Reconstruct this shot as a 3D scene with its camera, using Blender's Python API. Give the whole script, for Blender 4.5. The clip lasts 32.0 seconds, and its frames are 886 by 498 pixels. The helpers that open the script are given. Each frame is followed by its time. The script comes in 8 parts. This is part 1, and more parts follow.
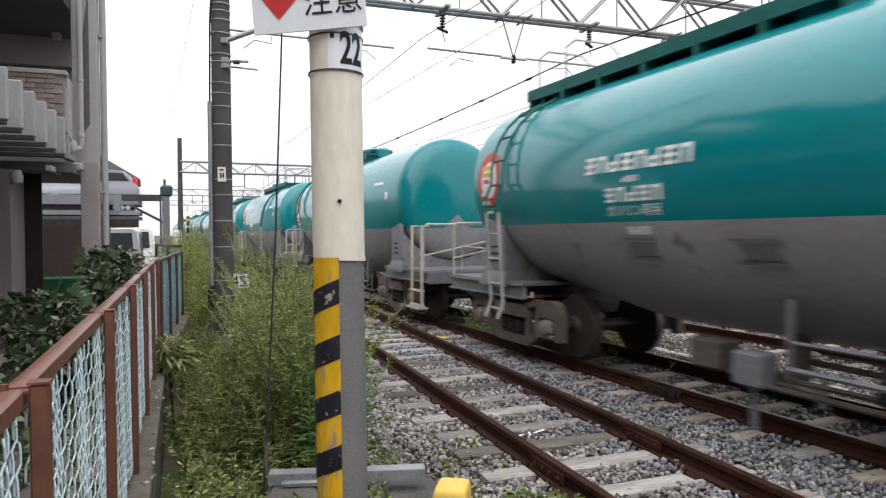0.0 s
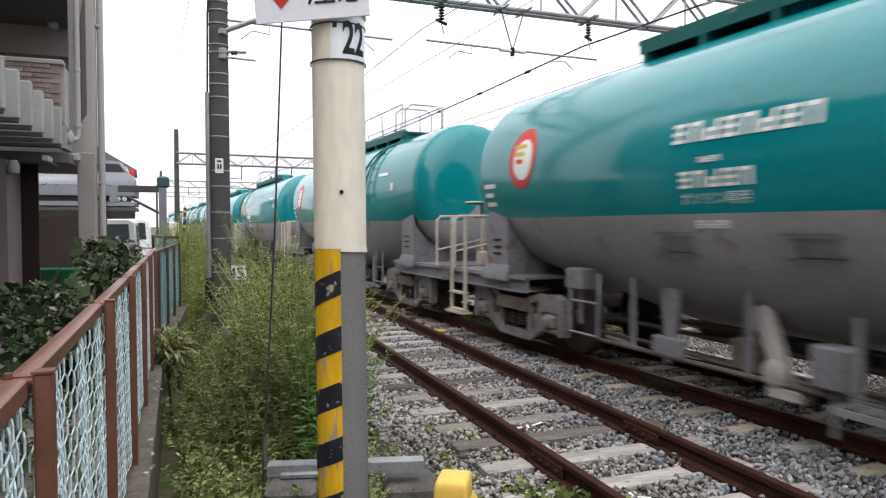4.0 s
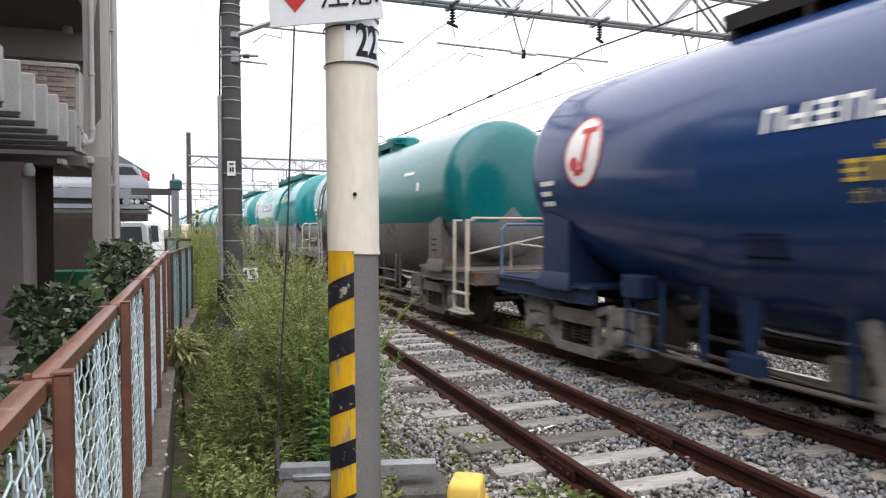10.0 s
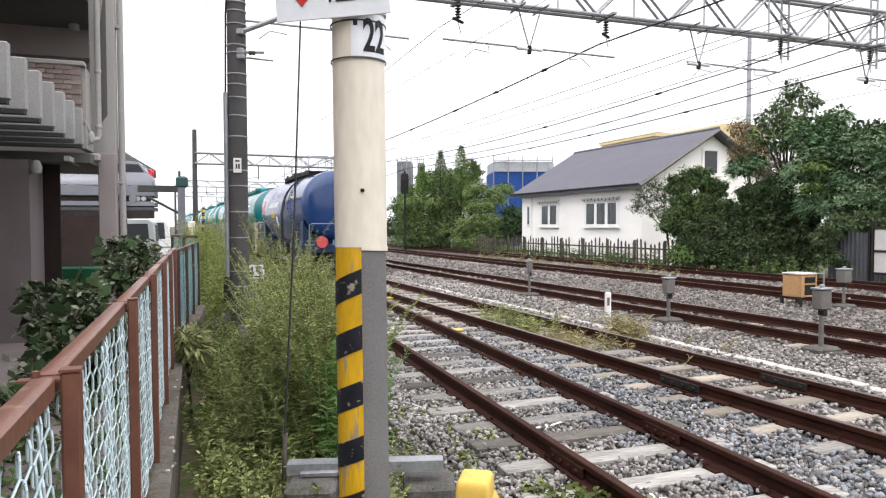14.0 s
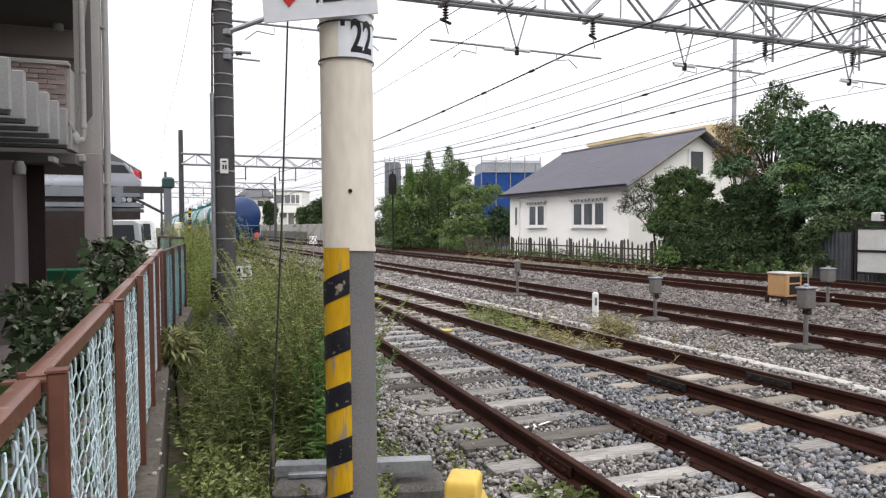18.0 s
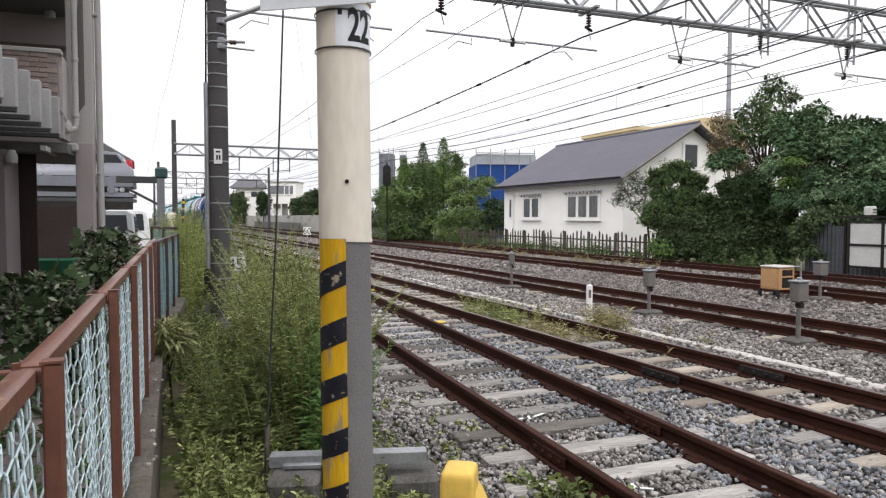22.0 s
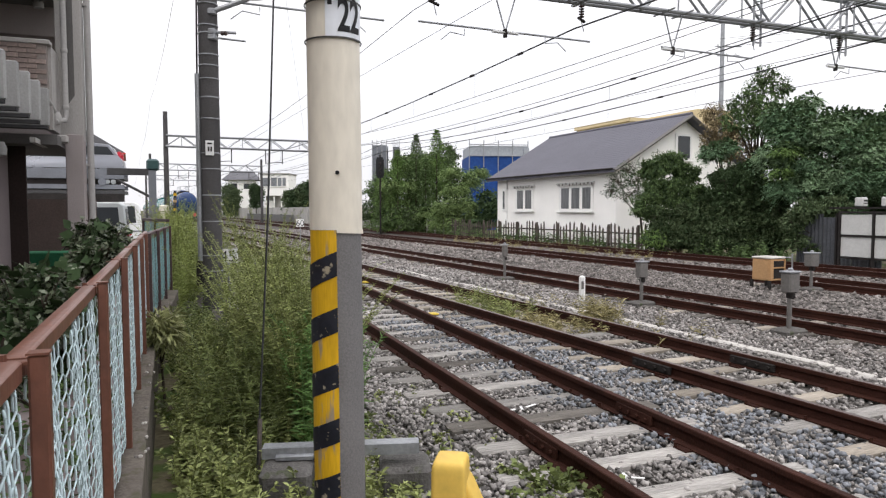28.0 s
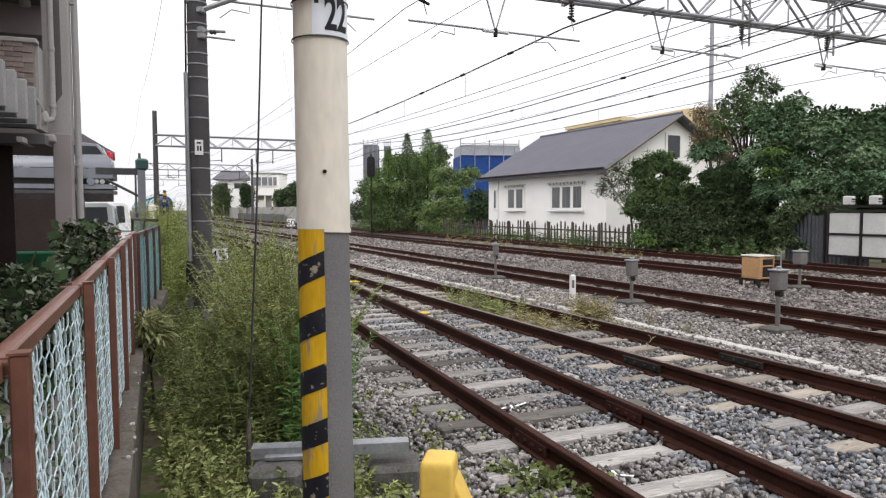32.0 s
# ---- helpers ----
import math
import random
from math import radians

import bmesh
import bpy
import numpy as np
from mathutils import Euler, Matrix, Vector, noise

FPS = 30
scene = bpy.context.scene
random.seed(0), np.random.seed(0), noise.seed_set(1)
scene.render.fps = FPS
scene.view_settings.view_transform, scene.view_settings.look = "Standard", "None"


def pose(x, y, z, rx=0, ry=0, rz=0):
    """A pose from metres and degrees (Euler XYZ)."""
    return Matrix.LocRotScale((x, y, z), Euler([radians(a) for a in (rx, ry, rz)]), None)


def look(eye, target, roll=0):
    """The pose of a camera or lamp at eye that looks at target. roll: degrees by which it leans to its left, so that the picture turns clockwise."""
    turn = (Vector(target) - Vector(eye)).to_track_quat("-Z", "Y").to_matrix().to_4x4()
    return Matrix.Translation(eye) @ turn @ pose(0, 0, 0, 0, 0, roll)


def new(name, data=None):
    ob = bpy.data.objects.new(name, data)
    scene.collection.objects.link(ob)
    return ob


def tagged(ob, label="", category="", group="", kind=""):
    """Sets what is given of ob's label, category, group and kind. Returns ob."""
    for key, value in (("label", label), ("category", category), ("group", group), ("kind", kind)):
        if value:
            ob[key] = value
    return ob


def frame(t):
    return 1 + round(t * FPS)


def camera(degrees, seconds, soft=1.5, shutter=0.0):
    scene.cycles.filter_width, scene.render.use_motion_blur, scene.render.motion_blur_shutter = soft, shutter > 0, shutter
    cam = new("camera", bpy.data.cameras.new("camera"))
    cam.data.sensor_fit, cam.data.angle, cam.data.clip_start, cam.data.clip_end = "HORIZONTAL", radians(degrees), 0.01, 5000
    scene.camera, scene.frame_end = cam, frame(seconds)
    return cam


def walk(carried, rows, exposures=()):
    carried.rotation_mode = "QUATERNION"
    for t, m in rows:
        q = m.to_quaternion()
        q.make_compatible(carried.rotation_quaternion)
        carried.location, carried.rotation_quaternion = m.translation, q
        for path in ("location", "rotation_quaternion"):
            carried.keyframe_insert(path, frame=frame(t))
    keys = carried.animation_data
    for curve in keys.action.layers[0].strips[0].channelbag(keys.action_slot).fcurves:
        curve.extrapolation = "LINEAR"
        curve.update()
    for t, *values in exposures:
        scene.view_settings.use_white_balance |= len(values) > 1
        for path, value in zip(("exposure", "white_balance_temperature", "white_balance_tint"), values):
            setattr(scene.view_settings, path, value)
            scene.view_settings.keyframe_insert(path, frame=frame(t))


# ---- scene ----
cam = camera(66.3, 32.0, soft=1.25, shutter=0.5)
PATH = [
    (0, (0.052, -0.03, 1.705), (0.037, 1.969, 1.658), -0.3),
    (0.5, (0.044, -0.026, 1.703), (0.028, 1.973, 1.651), -0.3),
    (1, (0.042, -0.029, 1.703), (0.025, 1.97, 1.648), -0.2),
    (1.5, (0.04, -0.031, 1.701), (0.024, 1.968, 1.643), -0.1),
    (2, (0.037, -0.024, 1.7), (0.023, 1.975, 1.639), 0.0),
    (2.5, (0.03, -0.024, 1.7), (0.019, 1.975, 1.635), 0.1),
    (3, (0.03, -0.021, 1.7), (0.021, 1.978, 1.633), 0.0),
    (3.5, (0.03, -0.02, 1.699), (0.025, 1.979, 1.631), -0.0),
    (5.5, (0.021, -0.024, 1.699), (0.008, 1.975, 1.638), 0.1),
    (6, (0.019, -0.026, 1.7), (0.001, 1.973, 1.641), 0.1),
    (6.5, (0.021, -0.019, 1.7), (-0.002, 1.98, 1.643), -0.1),
    (7, (0.027, -0.016, 1.698), (0.002, 1.983, 1.643), -0.3),
    (7.5, (0.032, -0.018, 1.697), (0.006, 1.981, 1.643), -0.4),
    (8, (0.032, -0.016, 1.699), (0.004, 1.983, 1.646), -0.4),
    (8.5, (0.033, -0.015, 1.697), (0.001, 1.984, 1.644), -0.3),
    (9, (0.031, -0.015, 1.696), (-0.002, 1.984, 1.642), -0.2),
    (9.5, (0.026, -0.015, 1.697), (-0.008, 1.984, 1.64), -0.1),
    (10, (0.018, -0.019, 1.698), (-0.018, 1.98, 1.638), 0.0),
    (10.5, (0.008, -0.015, 1.698), (-0.03, 1.984, 1.636), 0.2),
    (11, (0.007, -0.013, 1.697), (-0.033, 1.985, 1.633), 0.2),
    (11.5, (0.006, -0.013, 1.697), (-0.035, 1.985, 1.63), 0.1),
    (12, (0.004, -0.012, 1.696), (-0.039, 1.986, 1.628), 0.1),
    (12.5, (0.008, -0.011, 1.694), (-0.039, 1.987, 1.625), -0.0),
    (13, (0.009, -0.007, 1.694), (-0.042, 1.992, 1.623), -0.1),
    (13.5, (0.005, -0.006, 1.695), (-0.047, 1.992, 1.625), -0.1),
    (14, (0.007, -0.003, 1.696), (-0.045, 1.995, 1.626), -0.1),
    (14.5, (0.007, -0.004, 1.696), (-0.043, 1.995, 1.628), -0.1),
    (16.5, (0.007, -0.006, 1.694), (-0.026, 1.993, 1.63), -0.2),
    (17, (0.007, -0.006, 1.695), (-0.02, 1.992, 1.628), -0.2),
    (17.5, (0.007, -0.007, 1.694), (-0.015, 1.992, 1.626), -0.3),
    (18, (0.008, -0.01, 1.694), (-0.009, 1.989, 1.626), -0.2),
    (18.5, (0.006, -0.007, 1.695), (-0.007, 1.992, 1.626), -0.1),
    (19, (0.003, -0.007, 1.695), (-0.006, 1.992, 1.626), 0.1),
    (19.5, (0.001, -0.005, 1.695), (-0.004, 1.993, 1.624), 0.1),
    (20, (-0.001, 0.0, 1.694), (-0.002, 1.999, 1.618), 0.2),
    (20.5, (-0.001, 0.001, 1.693), (-0.002, 1.999, 1.613), 0.1),
    (21, (-0.001, -0.001, 1.693), (-0.003, 1.998, 1.609), 0.1),
    (21.5, (-0.004, -0.003, 1.692), (-0.004, 1.995, 1.605), 0.1),
    (22, (-0.005, 0.002, 1.692), (-0.004, 2.0, 1.6), 0.1),
    (22.5, (-0.007, 0.006, 1.69), (-0.006, 2.004, 1.594), 0.0),
    (23, (-0.002, 0.004, 1.691), (-0.002, 2.002, 1.591), -0.1),
    (23.5, (0.002, 0.008, 1.69), (0.001, 2.006, 1.586), -0.2),
    (24, (0.005, 0.008, 1.689), (0.002, 2.006, 1.584), -0.2),
    (24.5, (0.004, 0.008, 1.691), (0.002, 2.005, 1.586), -0.1),
    (25, (0.006, 0.007, 1.689), (0.007, 2.004, 1.583), -0.2),
    (25.5, (0.009, 0.008, 1.689), (0.013, 2.005, 1.58), -0.2),
    (27.5, (0.007, 0.004, 1.689), (0.022, 2.0, 1.573), -0.1),
    (28, (0.006, 0.003, 1.689), (0.026, 2.0, 1.573), -0.0),
    (28.5, (0.003, 0.007, 1.688), (0.027, 2.003, 1.57), -0.0),
    (29, (0.003, 0.003, 1.689), (0.029, 1.999, 1.57), -0.0),
    (29.5, (0.006, 0.005, 1.687), (0.035, 2.002, 1.568), -0.1),
    (30, (0.01, 0.007, 1.688), (0.041, 2.003, 1.567), -0.1),
    (30.5, (0.013, 0.009, 1.688), (0.048, 2.005, 1.566), -0.1),
    (31, (0.018, 0.008, 1.688), (0.056, 2.004, 1.567), -0.1),
    (31.5, (0.018, 0.007, 1.687), (0.06, 2.003, 1.568), -0.1),
    (32, (0.021, 0.003, 1.687), (0.066, 1.999, 1.569), -0.1),
]
EXPOSURE = [(0, 0.7), (3, 0.74), (6, 0.84), (9, 0.88), (11, 1.02), (12, 1.08), (13, 1.04), (14.5, 0.9), (17, 0.64), (19, 0.55), (32, 0.5)]
walk(cam, [(t, look(eye, target, roll)) for t, eye, target, roll in PATH], EXPOSURE)

# ---- light: an overcast afternoon, a broad weak sun behind the clouds ----
world = bpy.data.worlds.new("overcast_sky")
scene.world = world
world.use_nodes = True
wn, wl = world.node_tree.nodes, world.node_tree.links
wn.clear()
w_out = wn.new("ShaderNodeOutputWorld")
w_bg = wn.new("ShaderNodeBackground")
w_sky = wn.new("ShaderNodeTexSky")
w_sky.sky_type, w_sky.sun_disc = "NISHITA", False
w_sky.sun_elevation, w_sky.sun_rotation = radians(53), radians(192)
w_sky.dust_density = 4.0
w_scale = wn.new("ShaderNodeMixRGB")
w_scale.blend_type = "MULTIPLY"
w_scale.inputs[0].default_value = 1.0
w_scale.inputs[2].default_value = (0.10, 0.10, 0.10, 1)
w_noise = wn.new("ShaderNodeTexNoise")
w_noise.inputs["Scale"].default_value, w_noise.inputs["Detail"].default_value = 2.2, 5.0
w_ramp = wn.new("ShaderNodeValToRGB")
w_ramp.color_ramp.elements[0].position, w_ramp.color_ramp.elements[1].position = 0.35, 0.65
w_ramp.color_ramp.elements[0].color = (0.865, 0.865, 0.915, 1)
w_ramp.color_ramp.elements[1].color = (1.0, 0.975, 1.0, 1)
w_mix = wn.new("ShaderNodeMixRGB")
w_mix.inputs[0].default_value = 0.9
wl.new(w_sky.outputs[0], w_scale.inputs[1])
wl.new(w_noise.outputs["Fac"], w_ramp.inputs[0])
wl.new(w_scale.outputs[0], w_mix.inputs[1])
wl.new(w_ramp.outputs[0], w_mix.inputs[2])
# an overcast sky is brighter overhead than at the horizon
w_co, w_sep, w_up, w_mul = wn.new("ShaderNodeTexCoord"), wn.new("ShaderNodeSeparateXYZ"), wn.new("ShaderNodeMapRange"), wn.new("ShaderNodeVectorMath")
w_up.inputs["To Min"].default_value, w_up.inputs["To Max"].default_value = 0.80, 1.66
w_mul.operation = "SCALE"
wl.new(w_co.outputs["Generated"], w_sep.inputs[0])
wl.new(w_sep.outputs["Z"], w_up.inputs[0])
wl.new(w_mix.outputs[0], w_mul.inputs[0])
wl.new(w_up.outputs[0], w_mul.inputs["Scale"])
wl.new(w_mul.outputs[0], w_bg.inputs[0])
wl.new(w_bg.outputs[0], w_out.inputs[0])
w_bg.inputs[1].default_value = 1.0
sun = new("sun", bpy.data.lights.new("sun", "SUN"))
sun.data.energy, sun.data.angle, sun.data.color = 0.9, radians(80), (1.0, 0.97, 0.93)
sun.matrix_world = look((-3, -14, 19), (0, 0, 0))

# ---- materials ----
def mat(name, color, rough=0.7, metal=0.0, vary=0.25, scale=3.0, fine=40.0, bump=0.15, spot=None, spot_at=0.62, island=0.0, per_object=0.0, squash=(1, 1, 1), spec=0.5):
    """Colour with variation at two scales, an optional second colour in stains, and fine relief."""
    m = bpy.data.materials.new(name)
    m.use_nodes = True
    n, l = m.node_tree.nodes, m.node_tree.links
    p = n["Principled BSDF"]
    p.inputs["Metallic"].default_value = metal
    p.inputs["Specular IOR Level"].default_value = spec if rough < 0.45 or metal > 0.3 else spec * (0.5 if rough < 0.7 else 0.22)
    co = n.new("ShaderNodeTexCoord")
    mp = n.new("ShaderNodeMapping")
    mp.inputs["Scale"].default_value = squash
    l.new(co.outputs["Object"], mp.inputs[0])
    big, small = n.new("ShaderNodeTexNoise"), n.new("ShaderNodeTexNoise")
    for tex, s, d in ((big, scale, 5.0), (small, fine, 3.0)):
        tex.inputs["Scale"].default_value, tex.inputs["Detail"].default_value = s, d
        l.new(mp.outputs[0], tex.inputs["Vector"])
    add = n.new("ShaderNodeMath")
    add.operation = "ADD"
    l.new(big.outputs["Fac"], add.inputs[0])
    l.new(small.outputs["Fac"], add.inputs[1])
    rng = n.new("ShaderNodeMapRange")
    rng.inputs["From Min"].default_value, rng.inputs["From Max"].default_value = 0.7, 1.3
    rng.inputs["To Min"].default_value, rng.inputs["To Max"].default_value = 1 - vary, 1 + vary
    l.new(add.outputs[0], rng.inputs[0])
    val = rng.outputs[0]
    if island or per_object:
        src = n.new("ShaderNodeNewGeometry").outputs["Random Per Island"] if island else n.new("ShaderNodeObjectInfo").outputs["Random"]
        r2 = n.new("ShaderNodeMapRange")
        a = island or per_object
        r2.inputs["To Min"].default_value, r2.inputs["To Max"].default_value = 1 - a, 1 + a
        l.new(src, r2.inputs[0])
        mul = n.new("ShaderNodeMath")
        mul.operation = "MULTIPLY"
        l.new(val, mul.inputs[0])
        l.new(r2.outputs[0], mul.inputs[1])
        val = mul.outputs[0]
    hsv = n.new("ShaderNodeHueSaturation")
    hsv.inputs["Color"].default_value = (*color, 1)
    l.new(val, hsv.inputs["Value"])
    out = hsv.outputs[0]
    if spot:
        st = n.new("ShaderNodeTexNoise")
        st.inputs["Scale"].default_value, st.inputs["Detail"].default_value = scale * 2.3, 8.0
        l.new(mp.outputs[0], st.inputs["Vector"])
        sr = n.new("ShaderNodeValToRGB")
        sr.color_ramp.elements[0].position, sr.color_ramp.elements[1].position = spot_at, spot_at + 0.07
        l.new(st.outputs["Fac"], sr.inputs[0])
        mx = n.new("ShaderNodeMixRGB")
        mx.inputs[2].default_value = (*spot, 1)
        l.new(sr.outputs[0], mx.inputs[0])
        l.new(out, mx.inputs[1])
        out = mx.outputs[0]
    l.new(out, p.inputs["Base Color"])
    rr = n.new("ShaderNodeMapRange")
    rr.inputs["To Min"].default_value, rr.inputs["To Max"].default_value = max(0.02, rough - 0.12), min(1.0, rough + 0.12)
    l.new(big.outputs["Fac"], rr.inputs[0])
    l.new(rr.outputs[0], p.inputs["Roughness"])
    if bump:
        b = n.new("ShaderNodeBump")
        b.inputs["Strength"].default_value, b.inputs["Distance"].default_value = bump, 0.02
        l.new(small.outputs["Fac"], b.inputs["Height"])
        l.new(b.outputs[0], p.inputs["Normal"])
    return m


# ---- mesh tools ----
class Shape:
    """Vertices and faces gathered for one mesh; each face keeps a material slot."""

    def __init__(self):
        self.v, self.f, self.k = [], [], []

    def add(self, verts, faces, slot=0):
        o = len(self.v)
        self.v += [tuple(p) for p in verts]
        self.f += [tuple(i + o for i in f) for f in faces]
        self.k += [slot] * len(faces)
        return self

    def box(self, x, y, z, sx, sy, sz, m=None, bevel=0.0, slot=0):
        """A box about (x, y, z), with chamfered upright and level edges if bevel is given."""
        m = Matrix.Translation((x, y, z)) @ (m or Matrix())
        hx, hy, hz = sx / 2, sy / 2, sz / 2
        if not bevel:
            vs = [(a * hx, b * hy, c * hz) for c in (-1, 1) for a, b in ((-1, -1), (1, -1), (1, 1), (-1, 1))]
            fs = [(3, 2, 1, 0), (4, 5, 6, 7), (0, 1, 5, 4), (1, 2, 6, 5), (2, 3, 7, 6), (3, 0, 4, 7)]
            return self.add([m @ Vector(p) for p in vs], fs, slot)
        b = min(bevel, hx * 0.9, hy * 0.9, hz * 0.9)
        rings = []
        for zz, inset in ((-hz, b), (-hz + b, 0), (hz - b, 0), (hz, b)):
            ax, ay = hx - inset, hy - inset
            ring = [(-ax + b, -ay), (ax - b, -ay), (ax, -ay + b), (ax, ay - b), (ax - b, ay), (-ax + b, ay), (-ax, ay - b), (-ax, -ay + b)]
            rings.append([(p[0], p[1], zz) for p in ring])
        return self.loft([[m @ Vector(p) for p in r] for r in rings], True, slot)

    def loft(self, rings, caps=True, slot=0, closed=True):
        n = len(rings[0])
        vs = [p for r in rings for p in r]
        fs = []
        for a in range(len(rings) - 1):
            for b in range(n if closed else n - 1):
                c = (b + 1) % n
                fs.append((a * n + b, a * n + c, (a + 1) * n + c, (a + 1) * n + b))
        if caps:
            fs += [tuple(range(n - 1, -1, -1)), tuple(range((len(rings) - 1) * n, len(rings) * n))]
        return self.add(vs, fs, slot)

    def rod(self, a, b, r, r2=None, n=8, caps=True, slot=0):
        a, b = Vector(a), Vector(b)
        d = (b - a).normalized()
        e = d.cross(Vector((0, 0, 1)) if abs(d.z) < 0.9 else Vector((1, 0, 0))).normalized()
        g = d.cross(e)
        r2 = r if r2 is None else r2
        ring = lambda c, q: [c + (e * math.cos(2 * math.pi * i / n) + g * math.sin(2 * math.pi * i / n)) * q for i in range(n)]
        return self.loft([ring(a, r), ring(b, r2)], caps, slot)

    def path(self, pts, r, n=6, slot=0):
        """One continuous tube through the points, mitred at its bends."""
        pts = [Vector(p) for p in pts]
        rings = []
        side = None
        for i, p in enumerate(pts):
            d = (pts[min(i + 1, len(pts) - 1)] - pts[max(i - 1, 0)]).normalized()
            if side is None:
                side = d.cross(Vector((0, 0, 1)) if abs(d.z) < 0.9 else Vector((1, 0, 0)))
            side = (side - d * side.dot(d)).normalized()
            up = d.cross(side)
            rings.append([p + (side * math.cos(2 * math.pi * k / n) + up * math.sin(2 * math.pi * k / n)) * r for k in range(n)])
        return self.loft(rings, True, slot)

    def pebble(self, x, y, z, sx, sy, sz, m=None, power=3.2, n=20, slot=0):
        """A softly rounded block."""
        m = Matrix.Translation((x, y, z)) @ (m or Matrix())
        sp = lambda v: math.copysign(abs(v) ** (2 / power), v)
        rings = []
        for j in range(1, 12):
            b = -math.pi / 2 + math.pi * j / 12
            rings.append([m @ Vector((sx / 2 * sp(math.cos(b)) * sp(math.cos(2 * math.pi * i / n)), sy / 2 * sp(math.cos(b)) * sp(math.sin(2 * math.pi * i / n)), sz / 2 * sp(math.sin(b)))) for i in range(n)])
        return self.loft(rings, True, slot)

    def turned(self, prof, axis="z", n=20, at=(0, 0, 0), slot=0, caps=True):
        """A turned form from a profile of (radius, height)."""
        rings = []
        for r, h in prof:
            ring = []
            for i in range(n):
                a = 2 * math.pi * i / n
                c, s = r * math.cos(a), r * math.sin(a)
                p = {"z": (c, s, h), "x": (h, c, s), "y": (s, h, c)}[axis]
                ring.append(Vector(p) + Vector(at))
            rings.append(ring)
        return self.loft(rings, caps, slot)

    def slab(self, outline, z0, z1, m=None, slot=0):
        """An outline of (x, y), extruded from z0 to z1, then laid by m."""
        m = m or Matrix()
        return self.loft([[m @ Vector((x, y, z)) for x, y in outline] for z in (z0, z1)], True, slot)


def mesh_of(name, shape, mats, smooth=38):
    me = bpy.data.meshes.new(name)
    me.from_pydata([tuple(p) for p in shape.v], [], shape.f)
    for m in mats if isinstance(mats, (list, tuple)) else [mats]:
        me.materials.append(m)
    if any(shape.k):
        me.polygons.foreach_set("material_index", shape.k)
    bm = bmesh.new()
    bm.from_mesh(me)
    bmesh.ops.recalc_face_normals(bm, faces=bm.faces)
    bm.to_mesh(me)
    bm.free()
    if smooth:
        me.shade_smooth()
        me.set_sharp_from_angle(angle=radians(smooth))
    return me


def raw_mesh(name, verts, faces, m):
    """A large mesh from arrays, without repair."""
    me = bpy.data.meshes.new(name)
    verts, faces = np.asarray(verts, np.float32), np.asarray(faces, np.int32)
    me.vertices.add(len(verts))
    me.vertices.foreach_set("co", verts.ravel())
    me.loops.add(faces.size)
    me.loops.foreach_set("vertex_index", faces.ravel())
    me.polygons.add(len(faces))
    k = faces.shape[1]
    me.polygons.foreach_set("loop_start", np.arange(0, faces.size, k, dtype=np.int32))
    me.materials.append(m)
    me.update(calc_edges=True)
    me.validate()
    return me


def part(name, shape, mats, parent, label="", at=None):
    """Links a shape, or a ready mesh, as one mesh object under a thing or a part."""
    me = shape if isinstance(shape, bpy.types.Mesh) else mesh_of(name, shape, mats)
    ob = new(name, me)
    ob.parent = parent
    if at is not None:
        ob.matrix_basis = at
    if label:
        tagged(ob, label)
    return ob


def thing(name, label, category, group="", at=None, kind=""):
    ob = new(name)
    ob.empty_display_size = 0.2
    tagged(ob, label, category, group, kind)
    if at is not None:
        ob.matrix_basis = at
    return ob


def single(name, shape, mats, label, category, group="", at=None, kind=""):
    me = shape if isinstance(shape, bpy.types.Mesh) else mesh_of(name, shape, mats)
    ob = new(name, me)
    tagged(ob, label, category, group, kind)
    if at is not None:
        ob.matrix_basis = at
    return ob


# ---- the plan: the main line runs straight away to the far left ----
LINE_O = Vector((3.88, 5.90, 0.0))
HEAD = math.atan(0.449)
U = Vector((-math.sin(HEAD), math.cos(HEAD), 0))
N = Vector((math.cos(HEAD), math.sin(HEAD), 0))


def along(s, off, z=0.0):
    """A place by the distance along the train's track and to its right."""
    return LINE_O + U * s + N * off + Vector((0, 0, z))


def rail_frame(s, off=0.0, z=0.0):
    """A pose on the plan: x along the line, y to its left, z up."""
    p = along(s, off, z)
    return Matrix(((U.x, -N.x, 0, p.x), (U.y, -N.y, 0, p.y), (0, 0, 1, p.z), (0, 0, 0, 1)))


def siding(y):
    """The centre line of the siding, which bends in towards the main line."""
    x = 1.5 - 0.364 * (y - 4.85)
    main = LINE_O.x - 0.449 * (y - LINE_O.y)
    if y > 24:
        k = min(1.0, (y - 24) / 22)
        x += (main - 0.02 - x) * k * k * (3 - 2 * k)
    return Vector((x, y, 0))


def fence_at(d):
    """The foot of the lineside fence, d metres beyond the camera."""
    return Vector((-0.262 - 0.393 * d, d, 0.0))


STONE = mat("ballast_stone", (0.265, 0.25, 0.238), 0.9, vary=0.35, scale=1.0, fine=30, bump=0.5, island=0.6)
STONE_BLUE = mat("blue_grey_stone", (0.195, 0.205, 0.222), 0.85, vary=0.3, scale=1.2, fine=30, bump=0.4, island=0.6)
STONE_RUST = mat("rusty_stone", (0.20, 0.182, 0.171), 0.9, vary=0.3, scale=1.0, fine=30, bump=0.4, island=0.5)
BED = mat("ballast_bed", (0.085, 0.078, 0.072), 0.95, vary=0.5, scale=0.7, fine=26, bump=1.0)
SOIL = mat("lineside_soil", (0.11, 0.095, 0.06), 0.95, vary=0.4, scale=0.8, fine=18, bump=0.8, spot=(0.06, 0.09, 0.025), spot_at=0.5)
